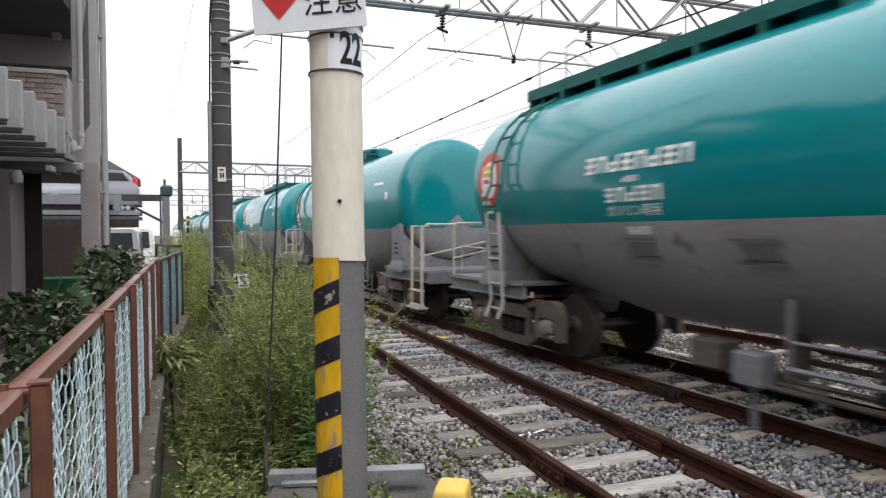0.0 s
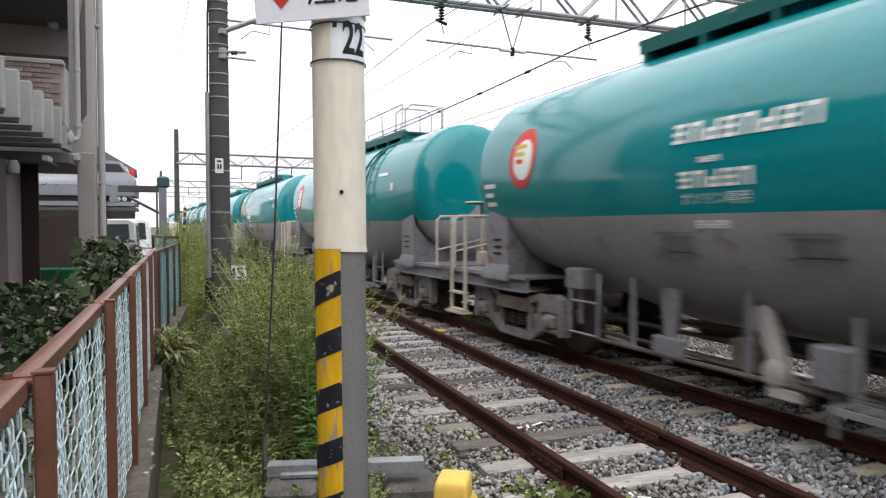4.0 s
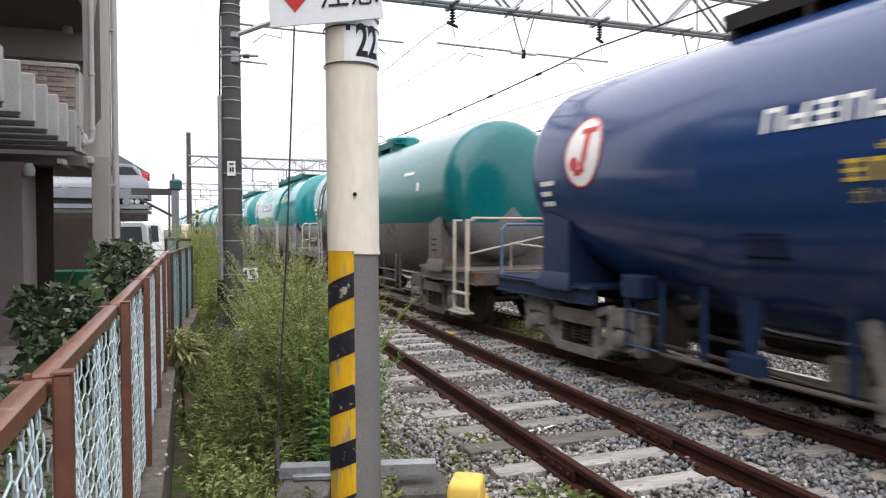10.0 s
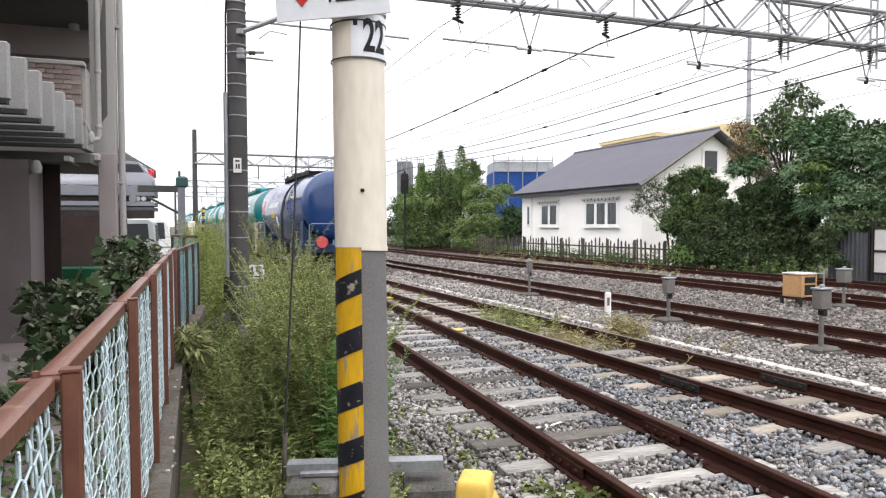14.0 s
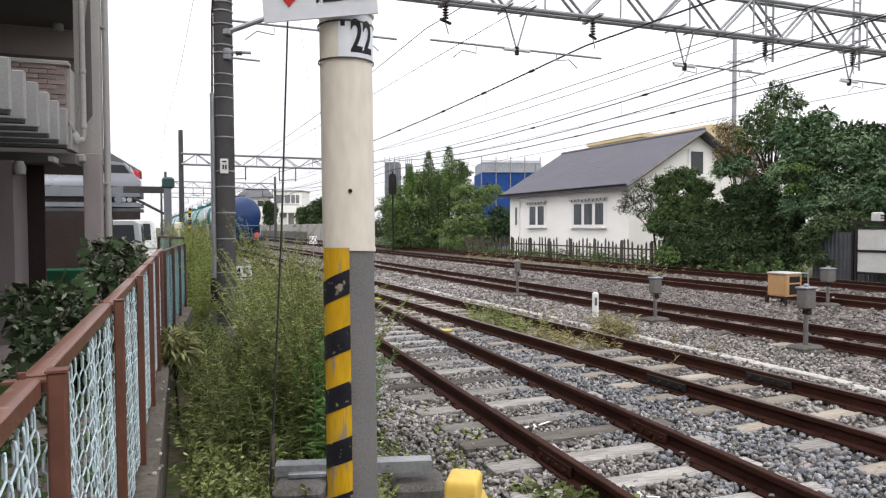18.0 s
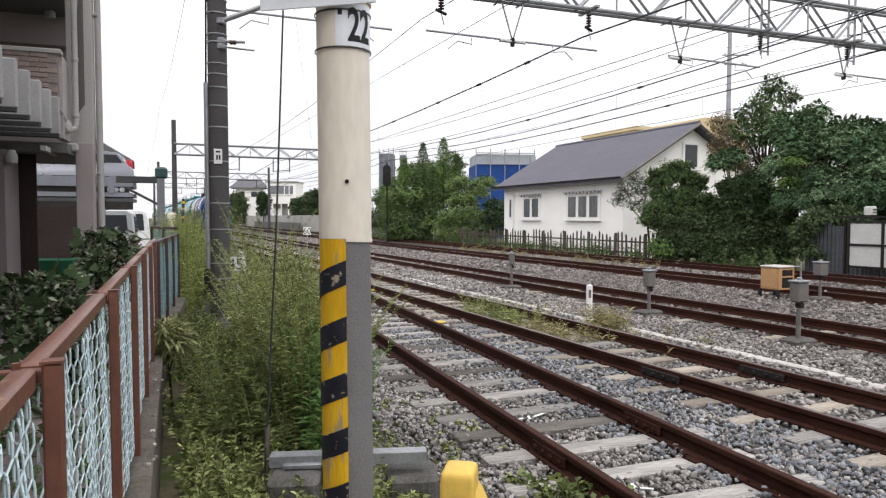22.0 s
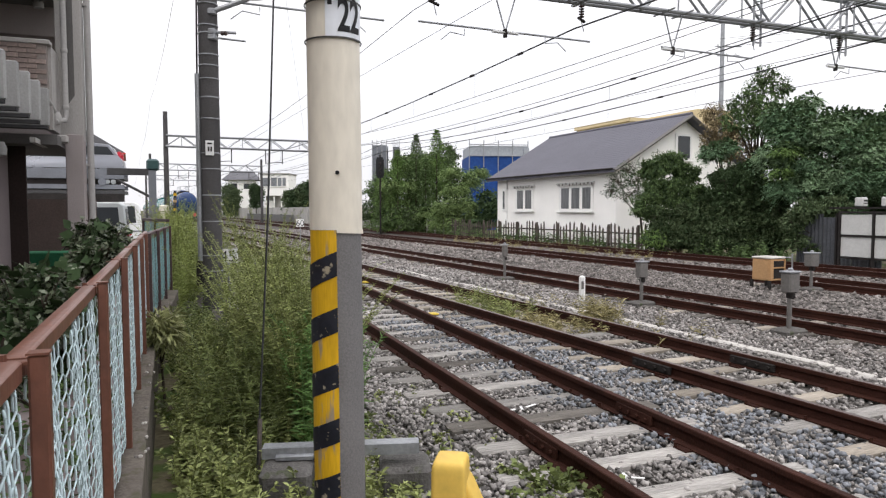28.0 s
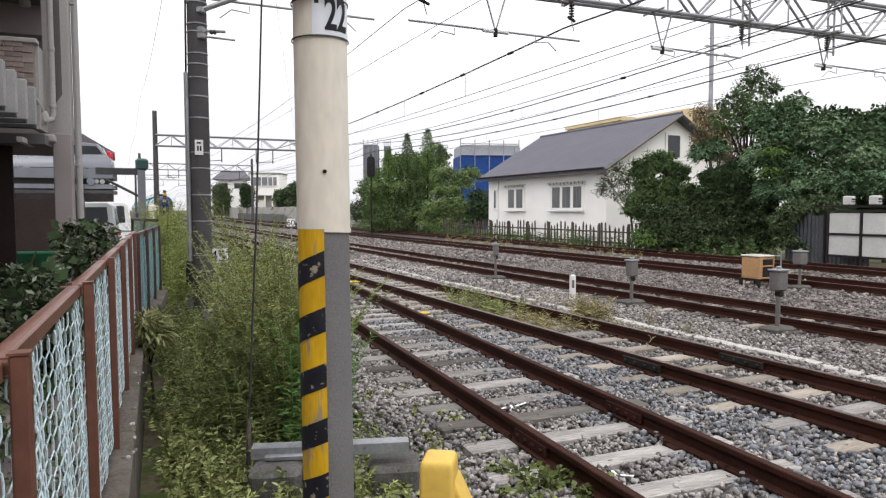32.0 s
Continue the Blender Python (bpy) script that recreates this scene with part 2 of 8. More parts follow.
RUST = mat("rusty_rail", (0.044, 0.018, 0.013), 0.75, metal=0.2, vary=0.35, scale=3, fine=60, bump=0.3)
RAIL_TOP = mat("worn_rail_head", (0.13, 0.095, 0.085), 0.42, metal=0.85, vary=0.25, scale=2, fine=50, bump=0.05)
SLEEPER = mat("weathered_sleeper", (0.285, 0.272, 0.254), 0.9, vary=0.45, scale=2, fine=12, bump=0.6, per_object=0.3, squash=(6, 0.7, 3))
SLEEPER_DARK = mat("dark_sleeper", (0.12, 0.11, 0.098), 0.9, vary=0.4, scale=2, fine=14, bump=0.6, per_object=0.3, squash=(6, 0.7, 3))
SLEEPER_PALE = mat("sandy_sleeper", (0.29, 0.258, 0.215), 0.9, vary=0.35, scale=2, fine=14, bump=0.5, per_object=0.25, squash=(6, 0.7, 3))
CONCRETE = mat("old_concrete", (0.30, 0.29, 0.27), 0.9, vary=0.3, scale=2, fine=45, bump=0.35, spot=(0.13, 0.12, 0.10), spot_at=0.6)
CONCRETE_PALE = mat("pale_concrete", (0.46, 0.44, 0.41), 0.9, vary=0.25, scale=2, fine=45, bump=0.3)
TEAL = mat("teal_paint", (0.002, 0.19, 0.212), 0.15, vary=0.14, scale=0.6, fine=14, bump=0.02, spec=0.5)
TEAL_OLD = mat("grimy_teal_paint", (0.002, 0.115, 0.124), 0.2, vary=0.18, scale=0.6, fine=14, bump=0.02)
GREY_OLD = mat("grimy_grey_paint", (0.15, 0.144, 0.146), 0.42, vary=0.25, scale=0.9, fine=16, bump=0.05, spot=(0.075, 0.062, 0.055), spot_at=0.62)
FRAME_OLD = mat("rusty_frame_paint", (0.115, 0.105, 0.105), 0.6, vary=0.3, scale=2, fine=20, bump=0.1, spot=(0.13, 0.07, 0.045), spot_at=0.54)
WAGON_GREY = mat("wagon_grey_paint", (0.25, 0.245, 0.255), 0.36, vary=0.22, scale=0.9, fine=16, bump=0.05, spot=(0.11, 0.095, 0.085), spot_at=0.66)
FRAME_GREY = mat("frame_grey_paint", (0.16, 0.16, 0.175), 0.5, vary=0.25, scale=2, fine=20, bump=0.08, spot=(0.14, 0.11, 0.095), spot_at=0.6)
NAVY = mat("navy_paint", (0.012, 0.039, 0.13), 0.16, vary=0.16, scale=0.6, fine=14, bump=0.02)
# darker than the tank's navy: the shade below the tank is in this colour
GIRDER_BLUE = mat("frame_blue_paint", (0.012, 0.026, 0.065), 0.45, vary=0.2, scale=2, fine=20, bump=0.05)
RAIL_BLUE = mat("light_blue_handrail_paint", (0.13, 0.20, 0.34), 0.5, vary=0.15, scale=3, fine=25, bump=0.04)
BOGIE = mat("dusty_cast_steel", (0.105, 0.09, 0.08), 0.8, metal=0.1, vary=0.4, scale=4, fine=30, bump=0.3)
BOGIE_PALE = mat("grey_cast_steel", (0.168, 0.158, 0.158), 0.75, vary=0.3, scale=4, fine=30, bump=0.25, spot=(0.15, 0.11, 0.085), spot_at=0.58)
BLACK_STEEL = mat("black_steel", (0.025, 0.022, 0.021), 0.7, vary=0.4, scale=4, fine=30, bump=0.2)
WHEEL = mat("wheel_steel", (0.07, 0.055, 0.05), 0.55, metal=0.5, vary=0.3, scale=4, fine=30, bump=0.1)
RAIL_CREAM = mat("cream_handrail_paint", (0.45, 0.405, 0.345), 0.6, vary=0.2, scale=3, fine=25, bump=0.06, spot=(0.25, 0.15, 0.09), spot_at=0.66)
RAIL_GREY = mat("grey_ladder_paint", (0.33, 0.32, 0.31), 0.6, vary=0.2, scale=3, fine=25, bump=0.05)
DARK_TEAL = mat("dark_teal_steel", (0.006, 0.10, 0.09), 0.55, vary=0.25, scale=3, fine=25, bump=0.06)
WHITE_PAINT = mat("white_paint", (0.74, 0.74, 0.73), 0.5, vary=0.08, scale=3, fine=40, bump=0.03)
RED_PAINT = mat("red_paint", (0.50, 0.035, 0.03), 0.45, vary=0.12, scale=3, fine=40, bump=0.03)
DISC_RED = mat("faded_red_disc", (0.50, 0.075, 0.08), 0.5, vary=0.12, scale=3, fine=40, bump=0.02)
INK_BLUE = mat("dark_name_band", (0.012, 0.018, 0.05), 0.4, vary=0.1, scale=3, fine=30, bump=0.0)
YELLOW_PAINT = mat("yellow_marking", (0.55, 0.40, 0.05), 0.5, vary=0.12, scale=3, fine=40, bump=0.03)
GALV = mat("galvanised_steel", (0.28, 0.29, 0.305), 0.5, metal=0.55, vary=0.25, scale=4, fine=35, bump=0.08)
WIRE = mat("dark_wire", (0.035, 0.035, 0.037), 0.6, metal=0.3, vary=0.2, scale=2, fine=20, bump=0.0)
INSUL = mat("brown_insulator", (0.05, 0.03, 0.026), 0.3, vary=0.2, scale=5, fine=30, bump=0.0)
INSUL_PALE = mat("pale_insulator", (0.55, 0.56, 0.56), 0.3, vary=0.1, scale=5, fine=30, bump=0.0)
POLE = mat("dark_pole_concrete", (0.075, 0.072, 0.073), 0.85, vary=0.25, scale=2, fine=50, bump=0.2)

# ---- ground, ballast and tracks ----
ground_edges = np.r_[-900, -400, -150, -60, np.linspace(-30, 40, 36), 80, 160, 400, 900]
gx, gy = np.meshgrid(ground_edges, np.r_[-600, -200, -60, np.linspace(-10, 60, 36), 90, 140, 250, 500, 1200])
gz = -0.30 + 0.02 * np.sin(gx * 0.9) * np.cos(gy * 0.7)
gi = np.arange(gx.size).reshape(gx.shape)
single("ground", raw_mesh("ground", np.stack([gx, gy, gz], -1).reshape(-1, 3),
       np.stack([gi[:-1, :-1], gi[:-1, 1:], gi[1:, 1:], gi[1:, :-1]], -1).reshape(-1, 4), SOIL), None,
       "brown lineside soil with patches of low green weeds", "ground", kind="structure")

# ballast bed: one shallow bank under all the tracks
bed_shape = Shape()
bed_rows = []
for s in (-14, -6, 0, 5, 10, 16, 24, 40, 80, 160, 300):
    lean = -4.55 if s < 12 else -4.55 + min(2.2, (s - 12) * 0.1)
    bed_rows.append([along(s, lean - 0.5, -0.32), along(s, lean, -0.215), along(s, 0, -0.195), along(s, 5, -0.2), along(s, 10, -0.2), along(s, 14.2, -0.2), along(s, 15.0, -0.33)])
bed_shape.loft(bed_rows, False, closed=False)
single("ballast_bed", bed_shape, BED, "bed of crushed stone ballast under the tracks", "ballast", kind="structure")


def stones(name, spots, size, m, label, seed):
    """Crushed stones as small uneven blocks, joined into one mesh."""
    r = np.random.default_rng(seed)
    n = len(spots)
    cube = np.array([(a, b, c) for c in (-1, 1) for a, b in ((-1, -1), (1, -1), (1, 1), (-1, 1))], float)
    v = np.repeat(cube[None], n, 0) * r.uniform(0.35, 1.0, (n, 8, 3))
    v[:, 4:, :2] *= r.uniform(0.45, 0.95, (n, 1, 1))
    v *= (size * r.uniform(0.55, 1.25, (n, 1, 1))) * r.uniform((0.75, 0.6, 0.45), (1.5, 1.15, 0.85), (n, 1, 3)) * 0.5
    a, b = r.uniform(0, 6.283, n), r.uniform(-0.7, 0.7, n)
    x, z = v[..., 0] * np.cos(b)[:, None] - v[..., 2] * np.sin(b)[:, None], v[..., 0] * np.sin(b)[:, None] + v[..., 2] * np.cos(b)[:, None]
    y = v[..., 1]
    w = np.stack([x * np.cos(a)[:, None] - y * np.sin(a)[:, None], x * np.sin(a)[:, None] + y * np.cos(a)[:, None], z], -1)
    w += np.asarray(spots)[:, None]
    q = np.array([(3, 2, 1, 0), (4, 5, 6, 7), (0, 1, 5, 4), (1, 2, 6, 5), (2, 3, 7, 6), (3, 0, 4, 7)])
    f = (q[None] + 8 * np.arange(n)[:, None, None]).reshape(-1, 4)
    return single(name, raw_mesh(name, w.reshape(-1, 3), f, m), None, label, "ballast", kind="stuff")


def spread(n, s0, s1, o0, o1, z, seed, keep=None):
    r = np.random.default_rng(seed)
    s, o = r.uniform(s0, s1, n), r.uniform(o0, o1, n)
    p = np.array(LINE_O)[None] + np.outer(s, U) + np.outer(o, N)
    p[:, 2] = z + r.uniform(-0.03, 0.026, n)
    if keep is not None:
        p = p[keep(p, s, o)]
    return p


def off_sleepers(p, s, o):
    """Thins the stones that would lie on the sleepers between the rails of the main line."""
    r = np.random.default_rng(5)
    on = (np.abs(o) < 1.07) & (np.abs((((s + 5.88) / 0.6 + 0.5) % 1.0) - 0.5) < 0.2)
    sx = 1.5 - 0.364 * (p[:, 1] - 4.85)
    d = (p[:, 0] - sx) * 0.94
    q = -(p[:, 0] - 1.5) * 0.342 + (p[:, 1] - 4.85) * 0.9397
    on1 = (np.abs(d) < 1.07) & (np.abs((((q - 0.106) / 0.56 + 0.5) % 1.0) - 0.5) < 0.215)
    return ~((on | on1) & (r.uniform(0, 1, len(s)) < 0.9)) & (d > -2.35 - 0.35 * np.sin(p[:, 1] * 2.1))


stones("ballast_stones", spread(52000, -5, 7, -4.9, -0.9, -0.185, 1, off_sleepers), 0.05, STONE, "pale grey crushed stone ballast round the siding", 11)
stones("ballast_stones", spread(9000, -5, 7, -2.3, -0.7, -0.168, 2, off_sleepers), 0.054, STONE_BLUE, "fresh blue-grey ballast between the siding and the main line", 12)
stones("ballast_stones", spread(26000, -5, 9, -0.9, 3.0, -0.185, 3, off_sleepers), 0.056, STONE, "dusty grey ballast along the main line", 13)
stones("ballast_stones", spread(20000, -2, 16, 2.2, 9, -0.185, 4), 0.075, STONE_RUST, "rust-stained ballast between the far tracks", 14)
stones("ballast_stones", spread(12000, 7, 22, -4.2, 3, -0.18, 5, off_sleepers), 0.09, STONE, "grey ballast further down the line", 15)
stones("ballast_stones", spread(10000, 0, 28, 8, 14.5, -0.18, 6), 0.11, STONE_RUST, "brown ballast of the far tracks", 16)
stones("ballast_stones", spread(11000, 16, 60, -3, 10, -0.18, 7), 0.16, STONE_RUST, "brown ballast in the distance", 17)

RAIL_PROFILE = [(-0.064, -0.153), (0.064, -0.153), (0.064, -0.143), (0.012, -0.128), (0.009, -0.05), (0.033, -0.04), (0.033, -0.006), (0.027, 0.0),
                (-0.027, 0.0), (-0.033, -0.006), (-0.033, -0.04), (-0.009, -0.05), (-0.012, -0.128), (-0.064, -0.143)]


def rail_mesh(points, name="rail", polished=True):
    """A flat-bottomed rail swept along level points; its head may be polished by wheels."""
    sh = Shape()
    rings = []
    for i, p in enumerate(points):
        d = (points[min(i + 1, len(points) - 1)] - points[max(i - 1, 0)]).normalized()
        side = Vector((d.y, -d.x, 0))
        rings.append([p + side * a + Vector((0, 0, b)) for a, b in RAIL_PROFILE])
    sh.loft(rings)
    k = len(RAIL_PROFILE)
    if polished:
        sh.k = [1 if (i % k) == 7 and i < k * (len(points) - 1) else 0 for i in range(len(sh.f))]
    return mesh_of(name, sh, [RUST, RAIL_TOP], 30)


def offset_line(points, d):
    out = []
    for i, p in enumerate(points):
        t = (points[min(i + 1, len(points) - 1)] - points[max(i - 1, 0)]).normalized()
        out.append(p + Vector((t.y, -t.x, 0)) * d)
    return out


sleeper_shape = Shape().box(0, 0, -0.07, 0.2, 2.1, 0.14, bevel=0.012)
sleeper_meshes = {m.name: mesh_of("sleeper", sleeper_shape, m) for m in (SLEEPER, SLEEPER_DARK, SLEEPER_PALE)}
plate_mesh = mesh_of("rail_plate", Shape().box(0, 0, 0.006, 0.14, 0.19, 0.012).rod((0.05, 0.09, 0.012), (0.05, 0.09, 0.045), 0.013, n=6).rod((-0.05, -0.09, 0.012), (-0.05, -0.09, 0.045), 0.013, n=6), RUST)


def track(points, label, polished, sleeper_spots, kinds, plates=0):
    tr = thing("railway_track", label, "railway track", "tracks of the line", kind="structure")
    for d in (-0.5665, 0.5665):
        part("rail", rail_mesh(offset_line(points, d), polished=polished), None, tr)
    rnd = random.Random(len(label))
    for i, m in enumerate(sleeper_spots):
        kind = kinds[0] if rnd.random() < 0.75 else kinds[1]
        m = m @ pose(rnd.uniform(-0.02, 0.02), rnd.uniform(-0.05, 0.05), rnd.uniform(-0.012, 0.006), 0, rnd.uniform(-1, 1), rnd.uniform(-1.2, 1.2))
        sl = part("sleeper", sleeper_meshes[kind.name], None, tr, at=m)
        if i < plates:
            for d in (-0.5665, 0.5665):
                part("rail_plate", plate_mesh, None, sl, at=pose(0, d, 0))
    return tr


def straight_spots(off, s0, n, step):
    return [rail_frame(s0 + i * step, off, -0.152) for i in range(n)]


main_points = [along(s, 0) for s in (-60, -20, 0, 30, 80, 260)]
main_track = track(main_points, "rusty main track with sandy sleepers that the train uses", True, straight_spots(0, -6.0 + 0.12, 70, 0.6), (SLEEPER_PALE, SLEEPER), 30)
siding_points = [siding(y) for y in np.r_[-6, 0, 6, 12, 18, 24, np.arange(25, 46, 1.5)]]
sid_dir = math.atan(0.364)
sid_spots = []
for i in range(46):
    p = siding(4.85 + (-4 + i) * 0.56 * math.cos(sid_dir) + 0.1)
    sid_spots.append(Matrix.Translation((p.x, p.y, -0.152)) @ Matrix.Rotation(math.pi / 2 + sid_dir, 4, "Z"))
side_track = track(siding_points, "rusty siding with weathered grey wooden sleepers", False, sid_spots, (SLEEPER, SLEEPER_DARK), 24)
for off, text in ((3.9, "brown rusty track on rust-stained ballast"), (9.1, "dark rusty track beyond the equipment cabinets"), (13.0, "far rusty track beside the picket fence")):
    track([along(s, off) for s in (-60, 0, 60, 260)], text, True, straight_spots(off, -4, 55, 0.64), (SLEEPER_DARK, SLEEPER_PALE))

# rail joints on the siding
joint = Shape().box(0, 0.028, -0.085, 0.5, 0.02, 0.085, bevel=0.006).box(0, -0.028, -0.085, 0.5, 0.02, 0.085, bevel=0.006)
for k in (-0.18, -0.06, 0.06, 0.18):
    joint.rod((k, -0.06, -0.085), (k, 0.06, -0.085), 0.016, n=6)
joint_mesh = mesh_of("fishplate", joint, RUST)
for d, y in ((0.5665, 5.62), (-0.5665, 5.25)):
    p = siding(y) + Vector((math.cos(sid_dir), math.sin(sid_dir), 0)) * d
    part("fishplate", joint_mesh, None, side_track, at=Matrix.Translation((p.x, p.y, 0)) @ Matrix.Rotation(math.pi / 2 + sid_dir, 4, "Z"))

# insulated joints on the main track: black plates with a bond cable
main_joint = Shape().box(0, 0.03, -0.085, 0.62, 0.035, 0.095, bevel=0.01).box(0, -0.03, -0.085, 0.62, 0.035, 0.095, bevel=0.01)
for k in (-0.24, -0.08, 0.08, 0.24):
    main_joint.rod((k, -0.075, -0.085), (k, 0.075, -0.085), 0.019, n=6)
main_joint.path([Vector((-0.5, 0.06, -0.1)), Vector((-0.3, 0.11, -0.15)), Vector((0.0, 0.13, -0.13)), Vector((0.3, 0.11, -0.15)), Vector((0.5, 0.06, -0.1))], 0.016, 6)
main_joint_mesh = mesh_of("fishplate", main_joint, BLACK_STEEL)
for s, d in ((2.15, -0.5665), (1.75, 0.5665)):
    part("fishplate", main_joint_mesh, None, main_track, at=rail_frame(s, d) @ Matrix.Rotation(math.pi, 4, "Z"))
# paint left on the sleepers: pale strokes and yellow patches
for k, (s, o, ln, wd, turn, m) in enumerate(((1.5, -2.85, 0.17, 0.025, 12, WHITE_PAINT), (1.52, -2.7, 0.09, 0.022, 70, WHITE_PAINT), (1.55, -2.58, 0.15, 0.025, 20, WHITE_PAINT), (-0.2, -2.95, 0.10, 0.022, 30, WHITE_PAINT), (-0.22, -2.83, 0.09, 0.022, -35, WHITE_PAINT), (-0.14, -2.88, 0.07, 0.022, 65, WHITE_PAINT))):
    single("paint_stroke", Shape().box(0, 0, 0, wd, ln, 0.004), m, "white paint stroke on a wooden sleeper", "paint mark", "paint marks", rail_frame(s, o, -0.146) @ pose(0, 0, 0, 0, 0, turn))
for s, o, ln, wd in ((6.95, -1.32, 0.42, 0.17), (12.4, -0.78, 0.5, 0.3)):
    single("sleeper_marker", Shape().box(0, 0, 0, wd, ln, 0.03, bevel=0.008), YELLOW_PAINT, "yellow marker plate on a sleeper", "marker", "yellow markers", rail_frame(s, o, -0.125))

# pale cable trough between the main tracks
lid = mesh_of("trough_lid", Shape().box(0, 0, 0, 0.97, 0.15, 0.07, bevel=0.012), CONCRETE_PALE)
trough = thing("cable_trough", "pale concrete cable trough half sunk in ballast", "cable trough", kind="structure")
trough_rnd = random.Random(4)
for i in range(44):
    part("trough_lid", lid, None, trough, at=rail_frame(-3 + i, 1.58, -0.2 + trough_rnd.uniform(-0.012, 0.012)) @ pose(0, 0, 0, trough_rnd.uniform(-2, 2), 0, trough_rnd.uniform(-1, 1)))

# ---- the tank train ----
SPLIT = 1.81          # height of the line where the green paint meets the grey


def sag_at(x, half):
    """How much deeper than round the belly hangs, at a length along the tank."""
    return 1.10 + 0.06 * min(1.0, max(0.0, (half - abs(x)) / (half - 2.0)))


def stretched(x, half, rear, front):
    """Moves a station of the plain tank to where a longer or shorter end puts it."""
    reach = half + 0.5 - 2.0
    return x + (front * (x - 2) / reach if x > 2 else (-rear * (x + 2) / reach if x < -2 else 0.0))


def unstretched(x, half, rear, front):
    reach = half + 0.5 - 2.0
    return 2 + (x - 2) / (1 + front / reach) if x > 2 else (-2 + (x + 2) / (1 - rear / reach) if x < -2 else x)


def tank_shape(mid_r, end_r, top, half, rear, front, two_tone):
    """A tank whose belly drops towards the middle; level top, dished ends."""
    sh, rings = Shape(), []
    prof = [(-half - 0.40, 0.0), (-half - 0.39, 0.28), (-half - 0.36, 0.55), (-half - 0.31, 0.76), (-half - 0.25, 0.88), (-half - 0.16, 0.955), (-half - 0.07, 0.988), (-half, 1.0)]
    stations = prof + [(-half + 0.02, 1.0), (-3.5, 1.0), (-2.05, 1.0), (-1.95, 1.0), (-0.9, 1.0), (0.0, 1.0), (0.9, 1.0), (1.95, 1.0), (2.05, 1.0), (3.5, 1.0), (half - 0.02, 1.0)] + [(-x, k) for x, k in reversed(prof)]
    n_up, n_low = 22, 18
    for x, k in stations:
        u = min(1.0, max(0.0, (half - abs(x)) / (half - 2.0)))
        r = end_r + (mid_r - end_r) * u
        c = top - r
        r = max(r * k, 0.002)
        deep = sag_at(x, half)
        ratio = max(-1.0, min(1.0, (SPLIT - c) / (r * deep)))
        a = math.asin(ratio)
        ang = [a + (math.pi - 2 * a) * i / n_up for i in range(n_up)] + [math.pi - a + (math.pi + 2 * a) * i / n_low for i in range(n_low)]
        rings.append([Vector((stretched(x, half, rear, front), r * math.cos(t), c + r * math.sin(t) * (deep if math.sin(t) < 0 else 1.0))) for t in ang])
    sh.loft(rings)
    n = n_up + n_low
    if two_tone:
        for i in range(len(sh.f) - 2):
            sh.k[i] = 0 if (i % n) < n_up else 1
    return sh


def on_tank(x, z, mid_r, end_r, top, half, rear, front, proud=0.006):
    """The near side of the tank's shell at a length and height: its y and its slope."""
    x = unstretched(x, half, rear, front)
    u = min(1.0, max(0.0, (half - abs(x)) / (half - 2.0)))
    r = end_r + (mid_r - end_r) * u
    c = top - r
    a = math.asin(max(-0.98, min(0.98, (z - c) / (r * (sag_at(x, half) if z < c else 1.0)))))
    return (r + proud) * math.cos(a), a


def shell_patch(x0, x1, z0, z1, dims, proud=0.006, slant=0.0):
    """A thin plate that lies on the tank's near side."""
    sh = Shape()
    outer, inner = [], []
    steps = 6
    for i in range(steps + 1):
        z = z0 + (z1 - z0) * i / steps
        for lst, pr in ((outer, proud), (inner, proud - 0.012)):
            row = []
            for x in (x0 + slant * i / steps, x1 + slant * i / steps):
                y, _ = on_tank(x, z, *dims, pr)
                row.append(Vector((x, y, z)))
            lst.append(row)
    rings = [[o[0], o[1], n[1], n[0]] for o, n in zip(outer, inner)]
    return sh.loft(rings)


def shell_disc(cx, cz, rx, rz, dims, proud=0.006, n=28):
    rings = []
    for q, pr in ((1.0, proud - 0.014), (1.0, proud), (0.75, proud), (0.5, proud), (0.25, proud), (0.03, proud)):
        ring = []
        for i in range(n):
            a = 2 * math.pi * i / n
            x, z = cx + rx * q * math.cos(a), cz + rz * q * math.sin(a)
            ring.append(Vector((x, on_tank(x, z, *dims, pr)[0], z)))
        rings.append(ring)
    return Shape().loft(rings)


def shell_ring(cx, cz, rx, rz, wide, dims, proud=0.012, n=36):
    """A narrow painted ring on the tank's near side."""
    rows = []
    for i in range(n + 1):
        a = 2 * math.pi * i / n
        row = []
        for k, pr in ((0, proud), (wide, proud), (wide, proud - 0.014), (0, proud - 0.014)):
            x, z = cx + (rx - k) * math.cos(a), cz + (rz - k) * math.sin(a)
            row.append(Vector((x, on_tank(x, z, *dims, pr)[0], z)))
        rows.append(row)
    return Shape().loft(rows)


def lettering(text, size, m, bend=None, squeeze=1.0, bold=0.0):
    """Flat text as a mesh, in the upright plane; bend wraps it round a radius."""
    cu = bpy.data.curves.new("text", "FONT")
    cu.body, cu.size, cu.align_x, cu.extrude, cu.offset = text, size, "CENTER", 0.001, size * bold
    tmp = bpy.data.objects.new("text", cu)
    scene.collection.objects.link(tmp)
    dg = bpy.context.evaluated_depsgraph_get()
    me = bpy.data.meshes.new_from_object(tmp.evaluated_get(dg))
    bpy.data.objects.remove(tmp)
    for v in me.vertices:
        x, y, z = v.co
        if bend:
            a = x * squeeze / bend
            v.co = (math.sin(a) * (bend + z), -math.cos(a) * (bend + z), y)
        else:
            v.co = (x, -z, y)
    me.materials.clear()
    me.materials.append(m)
    return me


